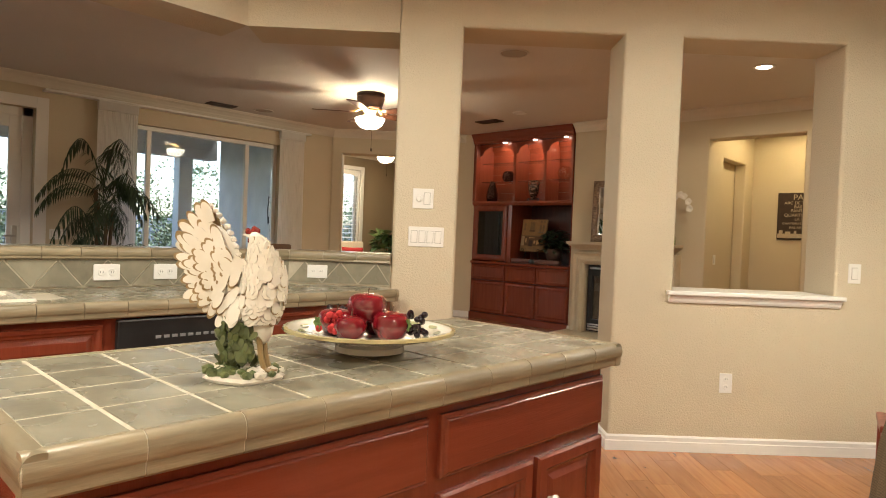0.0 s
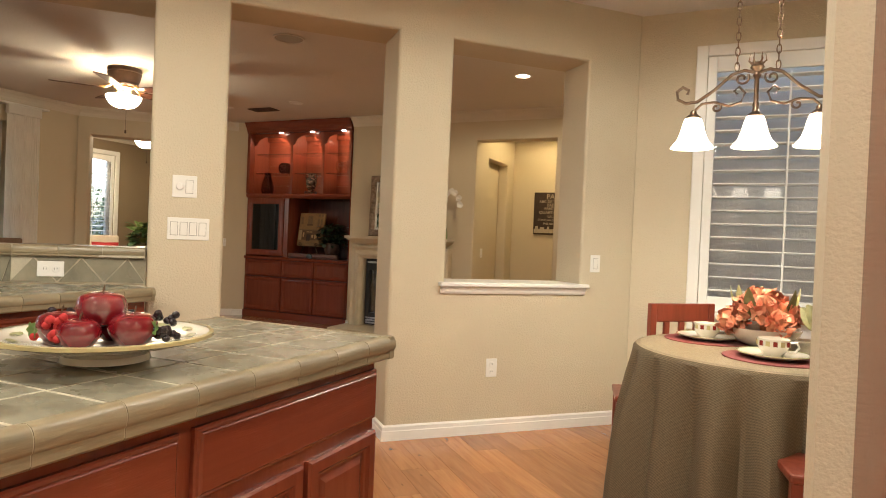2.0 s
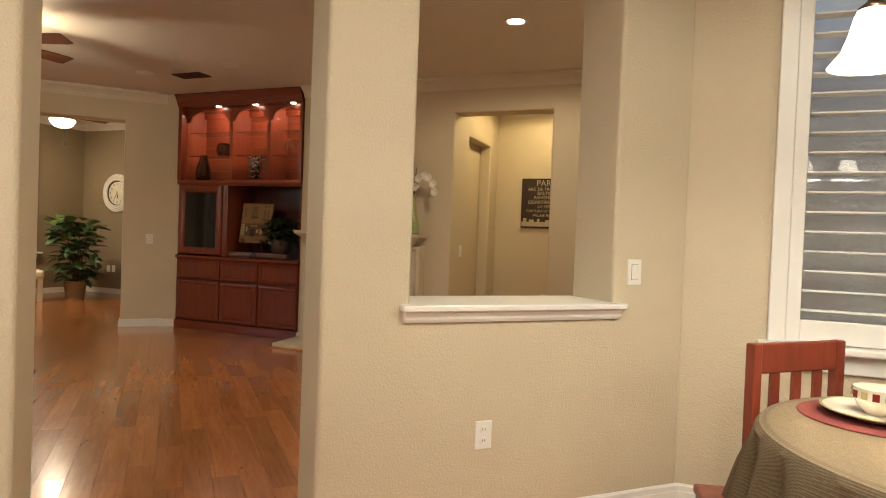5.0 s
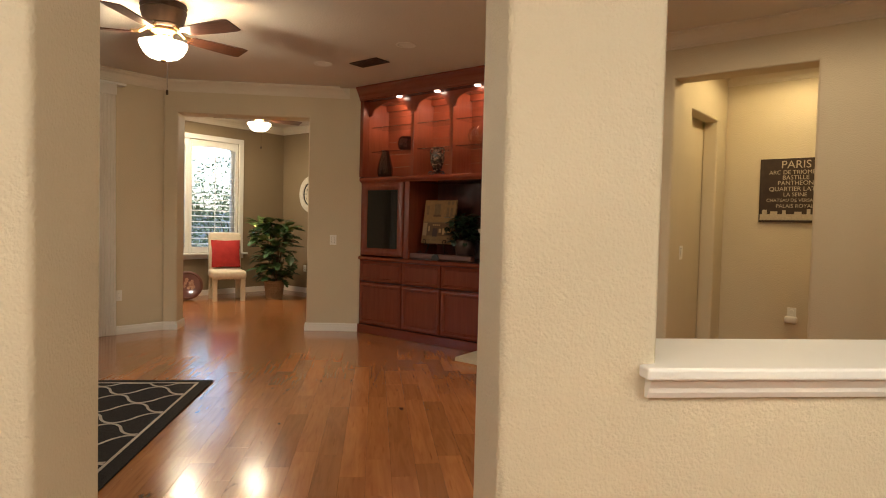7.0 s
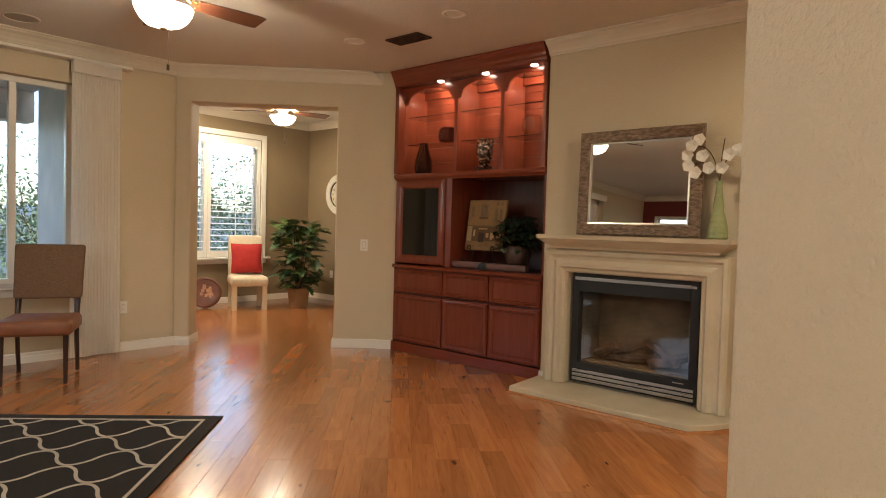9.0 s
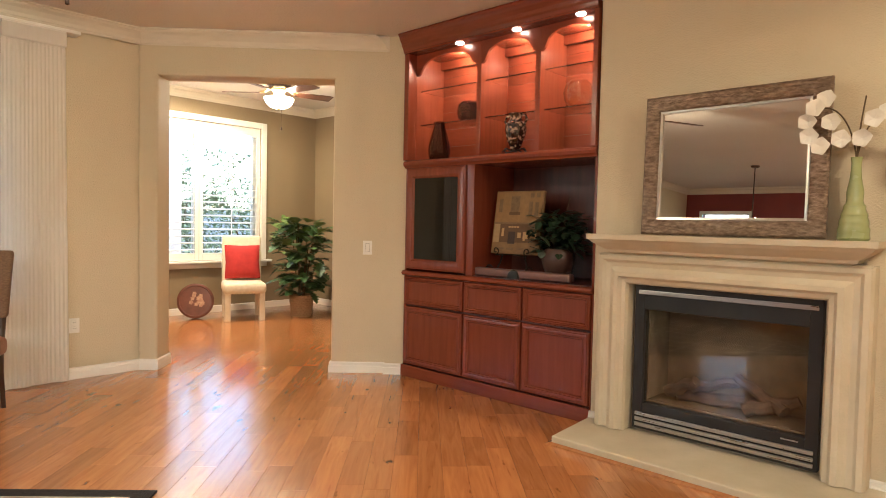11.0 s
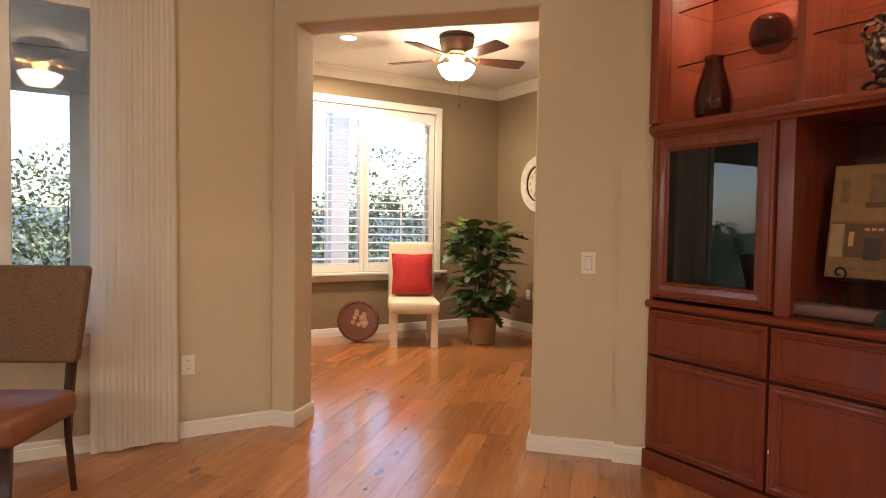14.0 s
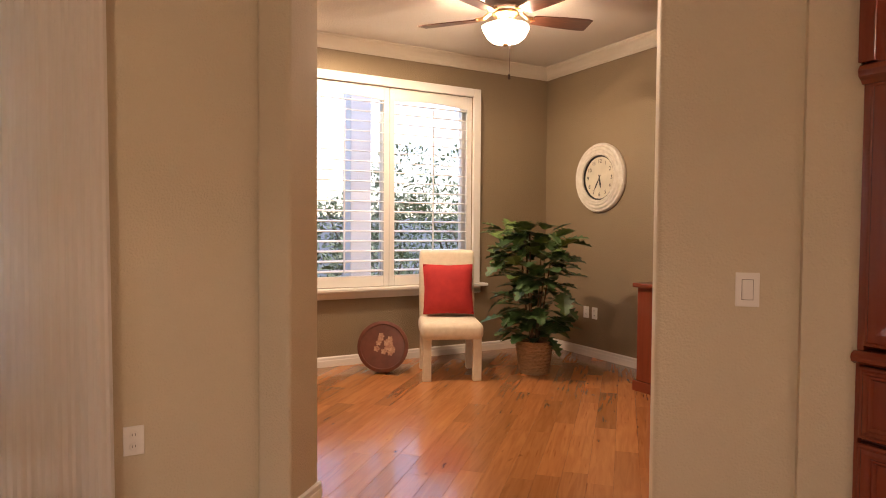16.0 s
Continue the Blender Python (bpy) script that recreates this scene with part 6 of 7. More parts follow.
for k, (dx, dy, dz, sc) in enumerate(((-0.070, -0.065, 0.092, 0.95), (0.012, -0.080, 0.088, 0.85), (0.075, 0.010, 0.094, 0.98), (-0.015, 0.035, 0.092, 0.92), (0.0, -0.015, 0.134, 1.0))):
    a = thing("apple", "glossy deep red artificial apple on the plate", "apple", (PC[0] + dx * 0.92, PC[1] + dy * 0.92, fpz + dz - 0.020), 0, "apples on the plate")
    part("flesh", lathe([(max(r, 0) * sc * 1.06, z * sc * 0.86) for r, z in eased(ap)], 32, wave=lambda t, z: 1 + 0.02 * math.cos(5 * t)), APPLE, a, smooth=True)
    part("stalk", tube([(0, 0, 0.028 * sc), (0.004, 0.002, 0.05 * sc)], 0.0018, 5), STEM, a)
for k, (dx, dy) in enumerate(((-0.115, -0.02), (0.118, 0.045), (0.095, 0.065), (-0.02, -0.12))):
    bb = thing("berry_sprig", "sprig of small dark berries and pale blossoms", "berries", (PC[0] + dx, PC[1] + dy, fpz + 0.051), 0, "berry sprigs")
    for i in range(14):
        b = bmesh.new()
        bmesh.ops.create_icosphere(b, subdivisions=2, radius=0.0085, matrix=Matrix.Translation((rng.uniform(-0.02, 0.02), rng.uniform(-0.03, 0.03), rng.uniform(0.006, 0.055))))
        part("berry", b, BERRY if k < 3 else REDCLOTH, bb, smooth=True)
    b = bmesh.new()
    for j in range(6):
        an = j * 1.05
        leaf_shape(b, (0, -0.025, 0.03), (math.cos(an), -0.4, math.sin(an)), (0, -1, 0), 0.018, 0.014)
    part("blossom", b, LEAF_LIGHT, bb)

# ---- breakfast nook ----
TX, TY, TR = 0.05, 3.33, 0.545
tb = thing("round_table", "round breakfast table hidden under a cloth", "table", (TX, TY, 0))
part("tabletop", lathe([(0.0, 0.735), (TR - 0.01, 0.735), (TR - 0.01, 0.757), (0.0, 0.757)], 48), REDWOOD, tb)
part("pedestal", lathe([(0.25, 0.0), (0.25, 0.03), (0.06, 0.08), (0.05, 0.7), (0.15, 0.735)], 20), REDWOOD, tb)
cl = thing("tablecloth", "taupe woven floor-length round tablecloth falling in folds", "tablecloth", (TX, TY, 0))


def fold(a, z):
    f = max(0.0, (0.74 - z) / 0.72)
    return 1 + min(f * 3.2, 1) * (0.17 * (abs(math.sin(9.5 * a + 0.6 + 0.5 * math.sin(2 * a))) ** 1.4 - 0.55) + 0.04 * math.sin(7 * a + 1.0) + 0.02 * math.sin(23 * a))


part("cloth", lathe([(0.0, 0.765), (TR - 0.03, 0.765), (TR - 0.006, 0.760), (TR + 0.006, 0.745), (TR + 0.012, 0.70), (TR + 0.02, 0.6), (TR + 0.035, 0.45), (TR + 0.05, 0.3), (TR + 0.062, 0.15), (TR + 0.07, 0.015)], 180, wave=fold), CLOTH, cl, smooth=True)
rng = random.Random(9)
for k, (dx, dy, tn) in enumerate(((-0.24, 0.18, 20), (0.02, -0.22, -10))):
    x, y = TX + dx, TY + dy
    mt = thing("placemat", "round burgundy woven placemat on the cloth", "placemat", (x, y, 0.7655), 0, "placemats")
    part("mat", lathe([(0.0, 0.0), (0.19, 0.0), (0.192, 0.002), (0.19, 0.004), (0.0, 0.004)], 40), BURGUNDY, mt)
    pt = thing("dinner_plate", "cream dinner plate with a painted rim", "plate", (x, y, 0.770), 0, "dinner plates")
    part("dish", lathe([(0.0, 0.0), (0.08, 0.0), (0.09, 0.006), (0.135, 0.018), (0.138, 0.021), (0.13, 0.0205), (0.085, 0.010), (0.0, 0.008)], 40), CERAMIC, pt, smooth=True)
    part("rim_band", lathe([(0.134, 0.0205), (0.139, 0.0215), (0.137, 0.0235), (0.131, 0.0225)], 40), PLATE_GREEN, pt)
    cp = thing("tea_cup", "cream tea cup with a painted checked band", "cup", (x, y + 0.01, 0.7785), tn, "tea cups")
    part("bowl", lathe([(0.0, 0.0), (0.032, 0.0), (0.036, 0.006), (0.05, 0.02), (0.06, 0.045), (0.062, 0.07), (0.06, 0.07), (0.056, 0.045), (0.045, 0.02), (0.0, 0.012)], 32), CERAMIC, cp, smooth=True)
    for i in range(14):
        a = i * 0.4488
        q = part("painted_check", box(-0.008, 0.008, -0.0012, 0.0006, 0.042, 0.062), COMB if i % 2 else PLATE_YELLOW, cp)
        q.matrix_local = pose(0.0622 * math.cos(a), 0.0622 * math.sin(a), 0, 0, 0, math.degrees(a) + 90)
    part("handle", tube([(0.055, 0, 0.058), (0.085, 0, 0.06), (0.092, 0, 0.04), (0.078, 0, 0.022), (0.05, 0, 0.022)], 0.005, 7), CERAMIC, cp, smooth=True)
fl = thing("flower_bowl", "white bowl heaped with coral hydrangea blossoms", "flower arrangement", (TX + 0.0, TY + 0.16, 0.7655))
part("bowl", lathe([(0.0, 0.0), (0.07, 0.0), (0.11, 0.02), (0.15, 0.06), (0.16, 0.085), (0.152, 0.085), (0.10, 0.03), (0.0, 0.02)], 36), CERAMIC, fl, smooth=True)
for k in range(13):
    a, r = k * 2.4, 0.035 + 0.010 * k
    c = Vector((r * math.cos(a), r * math.sin(a) * 0.9, 0.20 - 0.0085 * k + rng.uniform(-0.01, 0.015)))
    b = bmesh.new()
    for j in range(42):
        w = Vector((rng.gauss(0, 1), rng.gauss(0, 1), rng.gauss(0.3, 1))).normalized()
        leaf_shape(b, c + w * 0.034, w + Vector((rng.uniform(-0.9, 0.9), rng.uniform(-0.9, 0.9), rng.uniform(-0.5, 0.9))), w, 0.042, 0.048, 0, 0.35)
    part("blossom_head", b, PETAL, fl)
b = bmesh.new()
for a in (2.4, 3.0, 1.6, 5.6, 0.2, 4.2):
    leaf_shape(b, (0.08 * math.cos(a), 0.08 * math.sin(a), 0.13), (math.cos(a), math.sin(a), 1.1), (math.cos(a), math.sin(a), 0.2), 0.15, 0.06, 0, 0.3)
part("leaf", b, NAPKIN, fl)
gb = thing("goblet", "bronze footed goblet holding a folded olive napkin", "goblet", (TX + 0.22, TY - 0.10, 0.7655))
part("stem", lathe([(0.0, 0.0), (0.038, 0.0), (0.036, 0.006), (0.012, 0.014), (0.014, 0.035), (0.009, 0.05), (0.014, 0.07), (0.016, 0.085)], 20), BRONZE, gb, smooth=True)
gl = part("cup", lathe([(0.016, 0.085), (0.036, 0.105), (0.045, 0.14), (0.044, 0.19), (0.0425, 0.19), (0.043, 0.14), (0.034, 0.108), (0.0, 0.09)], 24), GLASS, gb, smooth=True)
gl.visible_shadow = False
for a, ln, tl in ((2.9, 0.14, 0.9), (0.3, 0.17, 1.0), (1.4, 0.13, 1.9), (4.6, 0.12, 1.8), (3.6, 0.13, 1.4), (5.6, 0.15, 1.5)):
    b = bmesh.new()
    leaf_shape(b, (0, 0, 0.105), (math.cos(a) * 0.8, math.sin(a) * 0.5, tl), (-math.sin(a) * 0.4, math.cos(a), 0.3), ln, 0.085, 0, 0.35)
    part("napkin_fold", b, NAPKIN, gb)
for o in gb.children:
    if o.name.startswith("napkin"):
        o.modifiers.new("thick", "SOLIDIFY").thickness = 0.002


def ladder_chair(at, turn):
    th = thing("dining_chair", "red-stained wooden dining chair with slatted back", "chair", (*at, 0), turn, "dining chairs")
    part("seat", box(-0.21, 0.21, -0.38, 0.02, 0.43, 0.46, 0.012), REDWOOD, th)
    for x in (-0.195, 0.195):
        part("back_post", box(x - 0.019, x + 0.019, -0.018, 0.018, 0.0, 0.90, 0.005), REDWOOD, th)
        part("leg", box(x - 0.018, x + 0.018, -0.37, -0.334, 0.0, 0.43, 0.004), REDWOOD, th)
    part("top_rail", box(-0.176, 0.176, -0.012, 0.012, 0.80, 0.90, 0.006), REDWOOD, th)
    part("lower_rail", box(-0.176, 0.176, -0.012, 0.012, 0.52, 0.56, 0.005), REDWOOD, th)
    for x in (-0.10, 0.0, 0.10):
        part("slat", box(x - 0.018, x + 0.018, -0.008, 0.008, 0.56, 0.80, 0.003), REDWOOD, th)
    return th


ladder_chair((-0.33, 3.935), 44)
ladder_chair((0.55, 4.05), -36)
for x, y, t in ((-0.46, 3.50, 12), (0.22, 2.72, 10)):
    stl = thing("wooden_stool", "low red-stained wooden stool pushed under the tablecloth", "stool", (x, y, 0), t, "stools at the table")
    part("seat", box(-0.15, 0.15, -0.15, 0.15, 0.45, 0.48, 0.008), REDWOOD, stl)
    for sx in (-0.125, 0.125):
        for sy in (-0.125, 0.125):
            part("leg", box(sx - 0.018, sx + 0.018, sy - 0.018, sy + 0.018, 0, 0.45, 0.004), REDWOOD, stl)

# pendant over the table
HX, HY = -0.03, 3.33
ch = thing("chandelier", "bronze scrollwork linear chandelier with three lit frosted bell shades", "chandelier", (HX, HY, 0))
part("canopy", lathe([(0.0, 2.738), (0.09, 2.745), (0.11, 2.768), (0.0, 2.769)], 24), BRONZE, ch, smooth=True)
part("column", lathe([(0.0, 1.80), (0.02, 1.805), (0.012, 1.82), (0.014, 1.85), (0.010, 1.86), (0.010, 1.96), (0.018, 1.975), (0.012, 1.99), (0.03, 2.01), (0.02, 2.03), (0.0, 2.04)], 16), BRONZE, ch, smooth=True)
for k in range(6):
    a = k * 1.047
    part("crown_leaf", tube([(0.015 * math.cos(a), 0.015 * math.sin(a), 2.02), (0.035 * math.cos(a), 0.035 * math.sin(a), 2.04), (0.03 * math.cos(a), 0.03 * math.sin(a), 2.07)], 0.006, 6, taper=0.001), BRONZE, ch)
for s in (-1, 1):
    pts = [(0, 0, 1.985), (s * 0.05, 0, 2.0), (s * 0.10, 0, 1.985), (s * 0.17, 0, 1.92), (s * 0.24, 0, 1.87), (s * 0.29, 0, 1.865), (s * 0.325, 0, 1.885), (s * 0.33, 0, 1.92), (s * 0.305, 0, 1.94), (s * 0.28, 0, 1.925), (s * 0.285, 0, 1.905)]
    part("main_arm", tube(pts, 0.0075, 8), BRONZE, ch, smooth=True)
    pts = [(s * 0.255, 0, 1.825), (s * 0.22, 0, 1.86), (s * 0.17, 0, 1.865), (s * 0.11, 0, 1.845), (s * 0.06, 0, 1.86), (s * 0.045, 0, 1.90), (s * 0.07, 0, 1.93), (s * 0.09, 0, 1.91), (s * 0.075, 0, 1.895)]
    part("lower_scroll", tube(pts, 0.006, 8), BRONZE, ch, smooth=True)
    part("small_scroll", tube([(s * 0.165, 0, 1.862), *scroll(s * 0.17, 0.0, 0.0, 0, 1)[:1], *[(p[0], p[1], p[2]) for p in scroll(s * 0.16, 1.84, 0.024, 1.1, s, 0, 1.4)]][2:], 0.005, 6), BRONZE, ch)
    part("upper_scroll", tube(scroll(s * 0.06, 1.965, 0.03, 1.2, s, 0, 2.5), 0.005, 6), BRONZE, ch)
    lo, hi = Vector((s * 0.082, 0, 2.0)), Vector((s * 0.08, 0, 2.75))
    for i in range(22):
        c = lo.lerp(hi, (i + 0.5) / 22)
        ln = part("chain_link", tube([(0.009 * math.cos(q), 0, 0.021 * math.sin(q)) for q in [j * math.pi / 5 for j in range(11)]], 0.0028, 5), BRONZE, ch) if i == 0 and s == -1 else new("chain_link", link_me)
        if i == 0 and s == -1:
            link_me = ln.data
        ln.parent = ch
        ln.matrix_local = pose(*c, 0, 0, 90 * (i % 2))
for x in (-0.255, 0.0, 0.245):
    part("shade_cap", lathe([(0.0, 1.835), (0.012, 1.83), (0.016, 1.815), (0.034, 1.80), (0.036, 1.792)], 20, at=(x, 0, 0)), BRONZE, ch, smooth=True)
    part("bell_shade", lathe([(0.034, 1.795), (0.042, 1.775), (0.052, 1.735), (0.066, 1.695), (0.088, 1.665), (0.094, 1.66), (0.088, 1.668), (0.062, 1.70), (0.048, 1.74), (0.038, 1.775), (0.030, 1.79)], 28, at=(x, 0, 0)), BELL, ch, "lit frosted glass bell shade", smooth=True)
    lamp(HX + x, HY, 1.69, BELL_W, 0.03, COOL)


# ---- den ----
dc = thing("parsons_chair", "cream upholstered armless chair with fabric-covered legs", "chair", (-10.02, 7.95, 0), 66)
s = box(-0.255, 0.255, -0.30, 0.24, 0.34, 0.475, 0.045, seg=4)
for v in s.verts:
    if v.co.z > 0.44:
        v.co.z += 0.025 * (1 - (v.co.x / 0.26) ** 2) * (1 - (v.co.y / 0.30) ** 2)
part("seat", s, CREAM, dc, smooth=True)
k = box(-0.245, 0.245, 0.18, 0.27, 0.42, 1.05, 0.035, seg=4)
for v in k.verts:
    v.co.y += 0.10 * max(v.co.z - 0.5, 0)
part("backrest", k, CREAM, dc, "cream patterned back", smooth=True)
for x in (-0.205, 0.205):
    part("leg", box(x - 0.036, x + 0.036, -0.27, -0.198, 0.0, 0.40, 0.008), CREAM, dc)
    part("leg", box(x - 0.034, x + 0.034, 0.19, 0.258, 0.0, 0.40, 0.008), CREAM, dc)
pil = thing("throw_pillow", "plain red square cushion resting on the chair", "cushion")
pil.matrix_world = pose(-10.02, 7.95, 0.500, 0, 0, 66) @ pose(0.0, 0.085, 0, -13, 0, 0) @ Matrix.Scale(1.07, 4)
b = bmesh.new()
bmesh.ops.create_grid(b, x_segments=14, y_segments=14, size=0.5)
for v in b.verts:
    x, y = v.co.x * 2, v.co.y * 2
    e = (1 - abs(x) ** 2.6) * (1 - abs(y) ** 2.6)
    v.co = (x * 0.205 * (1 - 0.06 * (1 - abs(y))), -0.012 - 0.075 * max(e, 0) ** 0.6, 0.205 + y * 0.205 * (1 - 0.05 * (1 - abs(x))))
dup = bmesh.ops.duplicate(b, geom=b.faces[:])
for v in [g for g in dup["geom"] if isinstance(g, bmesh.types.BMVert)]:
    v.co.y = -0.024 - v.co.y
bmesh.ops.remove_doubles(b, verts=b.verts, dist=0.002)
part("cover", b, REDCLOTH, pil, smooth=True)

pp = thing("potted_plant", "bushy dark green split-leaf plant in a wicker pot", "plant", (-9.74, 8.64, 0))
part("pot", lathe([(0.0, 0.0), (0.125, 0.0), (0.14, 0.10), (0.158, 0.27), (0.165, 0.285), (0.15, 0.285), (0.14, 0.25), (0.0, 0.24)], 40, wave=lambda a, z: 1 + 0.012 * math.cos(20 * a + 40 * z)), WICKER, pp, smooth=True)
for i in range(9):
    part("weave_band", lathe([(0.128 + 0.0039 * i, 0.02 + 0.028 * i), (0.134 + 0.0039 * i, 0.03 + 0.028 * i), (0.131 + 0.0039 * i, 0.04 + 0.028 * i)], 40, wave=lambda a, z: 1 + 0.014 * math.cos(20 * a + (3.14 if int(z * 36) % 2 else 0))), WICKER, pp)
rng = random.Random(31)
for k in range(6):
    a = k * 1.05
    part("stem", tube([(0.02 * math.cos(a), 0.02 * math.sin(a), 0.2), (0.08 * math.cos(a), 0.08 * math.sin(a), 0.6), (0.13 * math.cos(a), 0.13 * math.sin(a), 0.9 + 0.06 * k)], 0.007, 6), STEM, pp)


def den_leaf(r):
    z = r.uniform(0.30, 1.24)
    q = 0.36 * math.sin(math.pi * min(max((z - 0.16) / 1.25, 0.05), 0.98)) ** 0.7 * r.uniform(0.35, 0.92)
    a = r.uniform(0, 6.28)
    return (q * math.cos(a), q * math.sin(a), z), (math.cos(a), math.sin(a), 0.1)


part("foliage", leafy(190, den_leaf, 0.20, 0.17, rng, 4, 0.7), LEAF, pp)
part("young_foliage", leafy(44, lambda r: ((lambda z, q, a: ((q * math.cos(a), q * math.sin(a), z), (math.cos(a), math.sin(a), 0.4)))(r.uniform(0.85, 1.28), r.uniform(0.1, 0.32), r.uniform(3.0, 6.4))), 0.19, 0.16, rng, 4, 0.5), LEAF_LIGHT, pp, "lighter green young leaves")

rb = thing("round_box", "round red-brown lacquered box with painted flowers standing on edge", "decorative box")
rb.matrix_world = pose(-10.34, 7.48, 0.222, 0, 0, 62) @ pose(0, 0, 0, 80, 0, 0)
part("drum", lathe([(0.0, -0.07), (0.208, -0.07), (0.215, -0.06), (0.208, -0.05), (0.208, 0.03), (0.217, 0.035), (0.217, 0.058), (0.208, 0.062), (0.19, 0.066), (0.185, 0.058), (0.0, 0.06)], 48), LACQUER, rb, smooth=True)
b = bmesh.new()
for i in range(16):
    c = (rng.uniform(-0.09, 0.09), rng.uniform(-0.07, 0.10), 0.0605)
    for j in range(5):
        a = j * 1.2566 + i
        leaf_shape(b, c, (math.cos(a), math.sin(a), 0.02), (0, 0, 1), 0.028, 0.022, 0, 0.0)
part("painted_flowers", b, LACQUER_FLOWER, rb)

ck = thing("wall_clock", "round whitewashed wall clock with black numerals", "clock")
ck.matrix_world = pose(-9.92, DYN - 0.001, 1.735, 90, 0, 0)
part("frame", lathe([(0.20, 0.0), (0.325, 0.0), (0.33, 0.02), (0.318, 0.04), (0.30, 0.036), (0.288, 0.05), (0.268, 0.044), (0.256, 0.056), (0.238, 0.048), (0.228, 0.054), (0.215, 0.046), (0.212, 0.02)], 64), CLOCK_FRAME, ck, smooth=True)
part("dial_ring", lathe([(0.203, 0.021), (0.2118, 0.034), (0.205, 0.036), (0.198, 0.021)], 64), BLACK, ck)
part("dial", lathe([(0.0, 0.02), (0.21, 0.02)], 48), CLOCK_FACE, ck)
for n in range(1, 13):
    a = radians(90 - 30 * n)
    o2 = lettering(str(n), 0.052, (0.158 * math.cos(a), 0.158 * math.sin(a) - 0.018, 0.0225), BLACK, ck, 0)
for ang, ln, w in ((90 - 30 * 5.6, 0.10, 0.010), (90 - 6 * 35, 0.14, 0.007)):
    h = part("clock_pointer", prism([(-0.03, -w / 2), (ln * 0.7, -w), (ln, 0), (ln * 0.7, w), (-0.03, w / 2)], 0.025, 0.027), BLACK, ck)
    h.matrix_local = pose(0, 0, 0, 0, 0, ang)

dk = thing("den_cabinet", "cherry wood desk hutch with stepped base and crown", "cabinet", (-8.88, 8.97, 0))
part("base", box(0, 0.9, 0.0, 0.55, 0.08, 0.80, 0.004), CHERRY, dk)
part("plinth", box(-0.025, 0.9, -0.02, 0.55, 0.0, 0.08, 0.008), CHERRY_H, dk)
part("worktop", box(-0.03, 0.9, -0.03, 0.56, 0.80, 0.835, 0.01), CHERRY_H, dk)
o3 = panel_front("side_panel", 0.02, 0.52, 0.10, 0.78, dk, 0.0, 0.06)
o3.matrix_local = pose(-0.0005, 0.54, 0, 0, 0, -90)
part("upper_body", box(0.05, 0.9, 0.22, 0.55, 0.835, 2.42, 0.004), CHERRY, dk)
part("crown", box(0.0, 0.9, 0.17, 0.555, 2.42, 2.50, 0.02), CHERRY_H, dk)

# ---- dining end of the living room, seen in the mirror ----
dl = thing("dining_pendant", "small brass chandelier on a long rod", "chandelier", (-5.95, 0.2, 0))
part("rod", tube([(0, 0, 2.769), (0, 0, 1.92)], 0.009, 8), FAN_BRONZE, dl)
part("canopy", lathe([(0.0, 2.735), (0.055, 2.74), (0.07, 2.768), (0.0, 2.769)], 20), FAN_BRONZE, dl, smooth=True)
part("ring", tube([(0.2 * math.cos(a), 0.2 * math.sin(a), 1.85) for a in [i * math.pi / 12 for i in range(25)]], 0.012, 8), BRASS, dl)
for i in range(6):
    a = i * 1.047
    part("arm", tube([(0, 0, 1.92), (0.1 * math.cos(a), 0.1 * math.sin(a), 1.80), (0.2 * math.cos(a), 0.2 * math.sin(a), 1.85)], 0.007, 6), BRASS, dl)
    part("candle", lathe([(0.012, 1.86), (0.012, 1.93), (0.0, 1.95)], 10, at=(0.2 * math.cos(a), 0.2 * math.sin(a), 0)), BELL, dl)
lamp(-5.95, 0.2, 1.90, 9.0, 0.012)
bm = box(-7.78, -7.72, -2.399, -2.37, 1.04, 2.31, 0.004)
box(-6.82, -6.76, -2.399, -2.37, 1.04, 2.31, 0.004, bm)
box(-7.72, -6.82, -2.399, -2.37, 2.25, 2.31, 0.004, bm)
box(-7.72, -6.82, -2.399, -2.37, 1.04, 1.10, 0.004, bm)
structure(part("trim", bm, WHITE), "white painted window casing")

# ---- outside ----
ground = structure(part("ground", box(-300, 300, -300, 300, -0.42, -0.22), LAWN), "green lawn and garden ground", "ground")
patio = structure(part("patio_slab", box(-12.3, WX - 0.25, -6, 5.50, -0.2, -0.10, 0.01), CONCRETE), "pale concrete patio slab", "patio")
bed = structure(part("planting_bed", prism([(-18, -4), (-11.5, -4), (-11.5, 4.0), (-13.2, 9.5), (-18, 12)], -0.215, -0.16), SOIL), "brown bark mulch planting bed", "planting bed")
porch = thing("patio_cover", "white painted patio roof on square posts", "patio cover")
part("porch_ceiling", box(-11.3, WX - 0.21, -6, 5.55, 2.80, 2.9), PORCH_WHITE, porch)
part("beam", box(-11.35, -11.05, -6, 5.55, 2.42, 2.799, 0.01), PORCH_WHITE, porch)
for y in (-1.6, 1.75, 5.0):
    part("post", box(-11.32, -11.08, y - 0.12, y + 0.12, -0.2, 2.419, 0.01), PORCH_WHITE, porch)
part("roof", box(-11.7, WX - 0.3, -6.2, 5.55, 2.91, 3.0), PORCH_WHITE, porch)
gp = thing("porch_post", "white painted square porch post in the garden", "post", (-12.4, 8.035, -0.22))
part("shaft", box(-0.13, 0.13, -0.13, 0.13, 0.16, 3.1, 0.012), PORCH_WHITE, gp)
part("plinth", box(-0.17, 0.17, -0.17, 0.17, 0.0, 0.16, 0.015), PORCH_WHITE, gp)
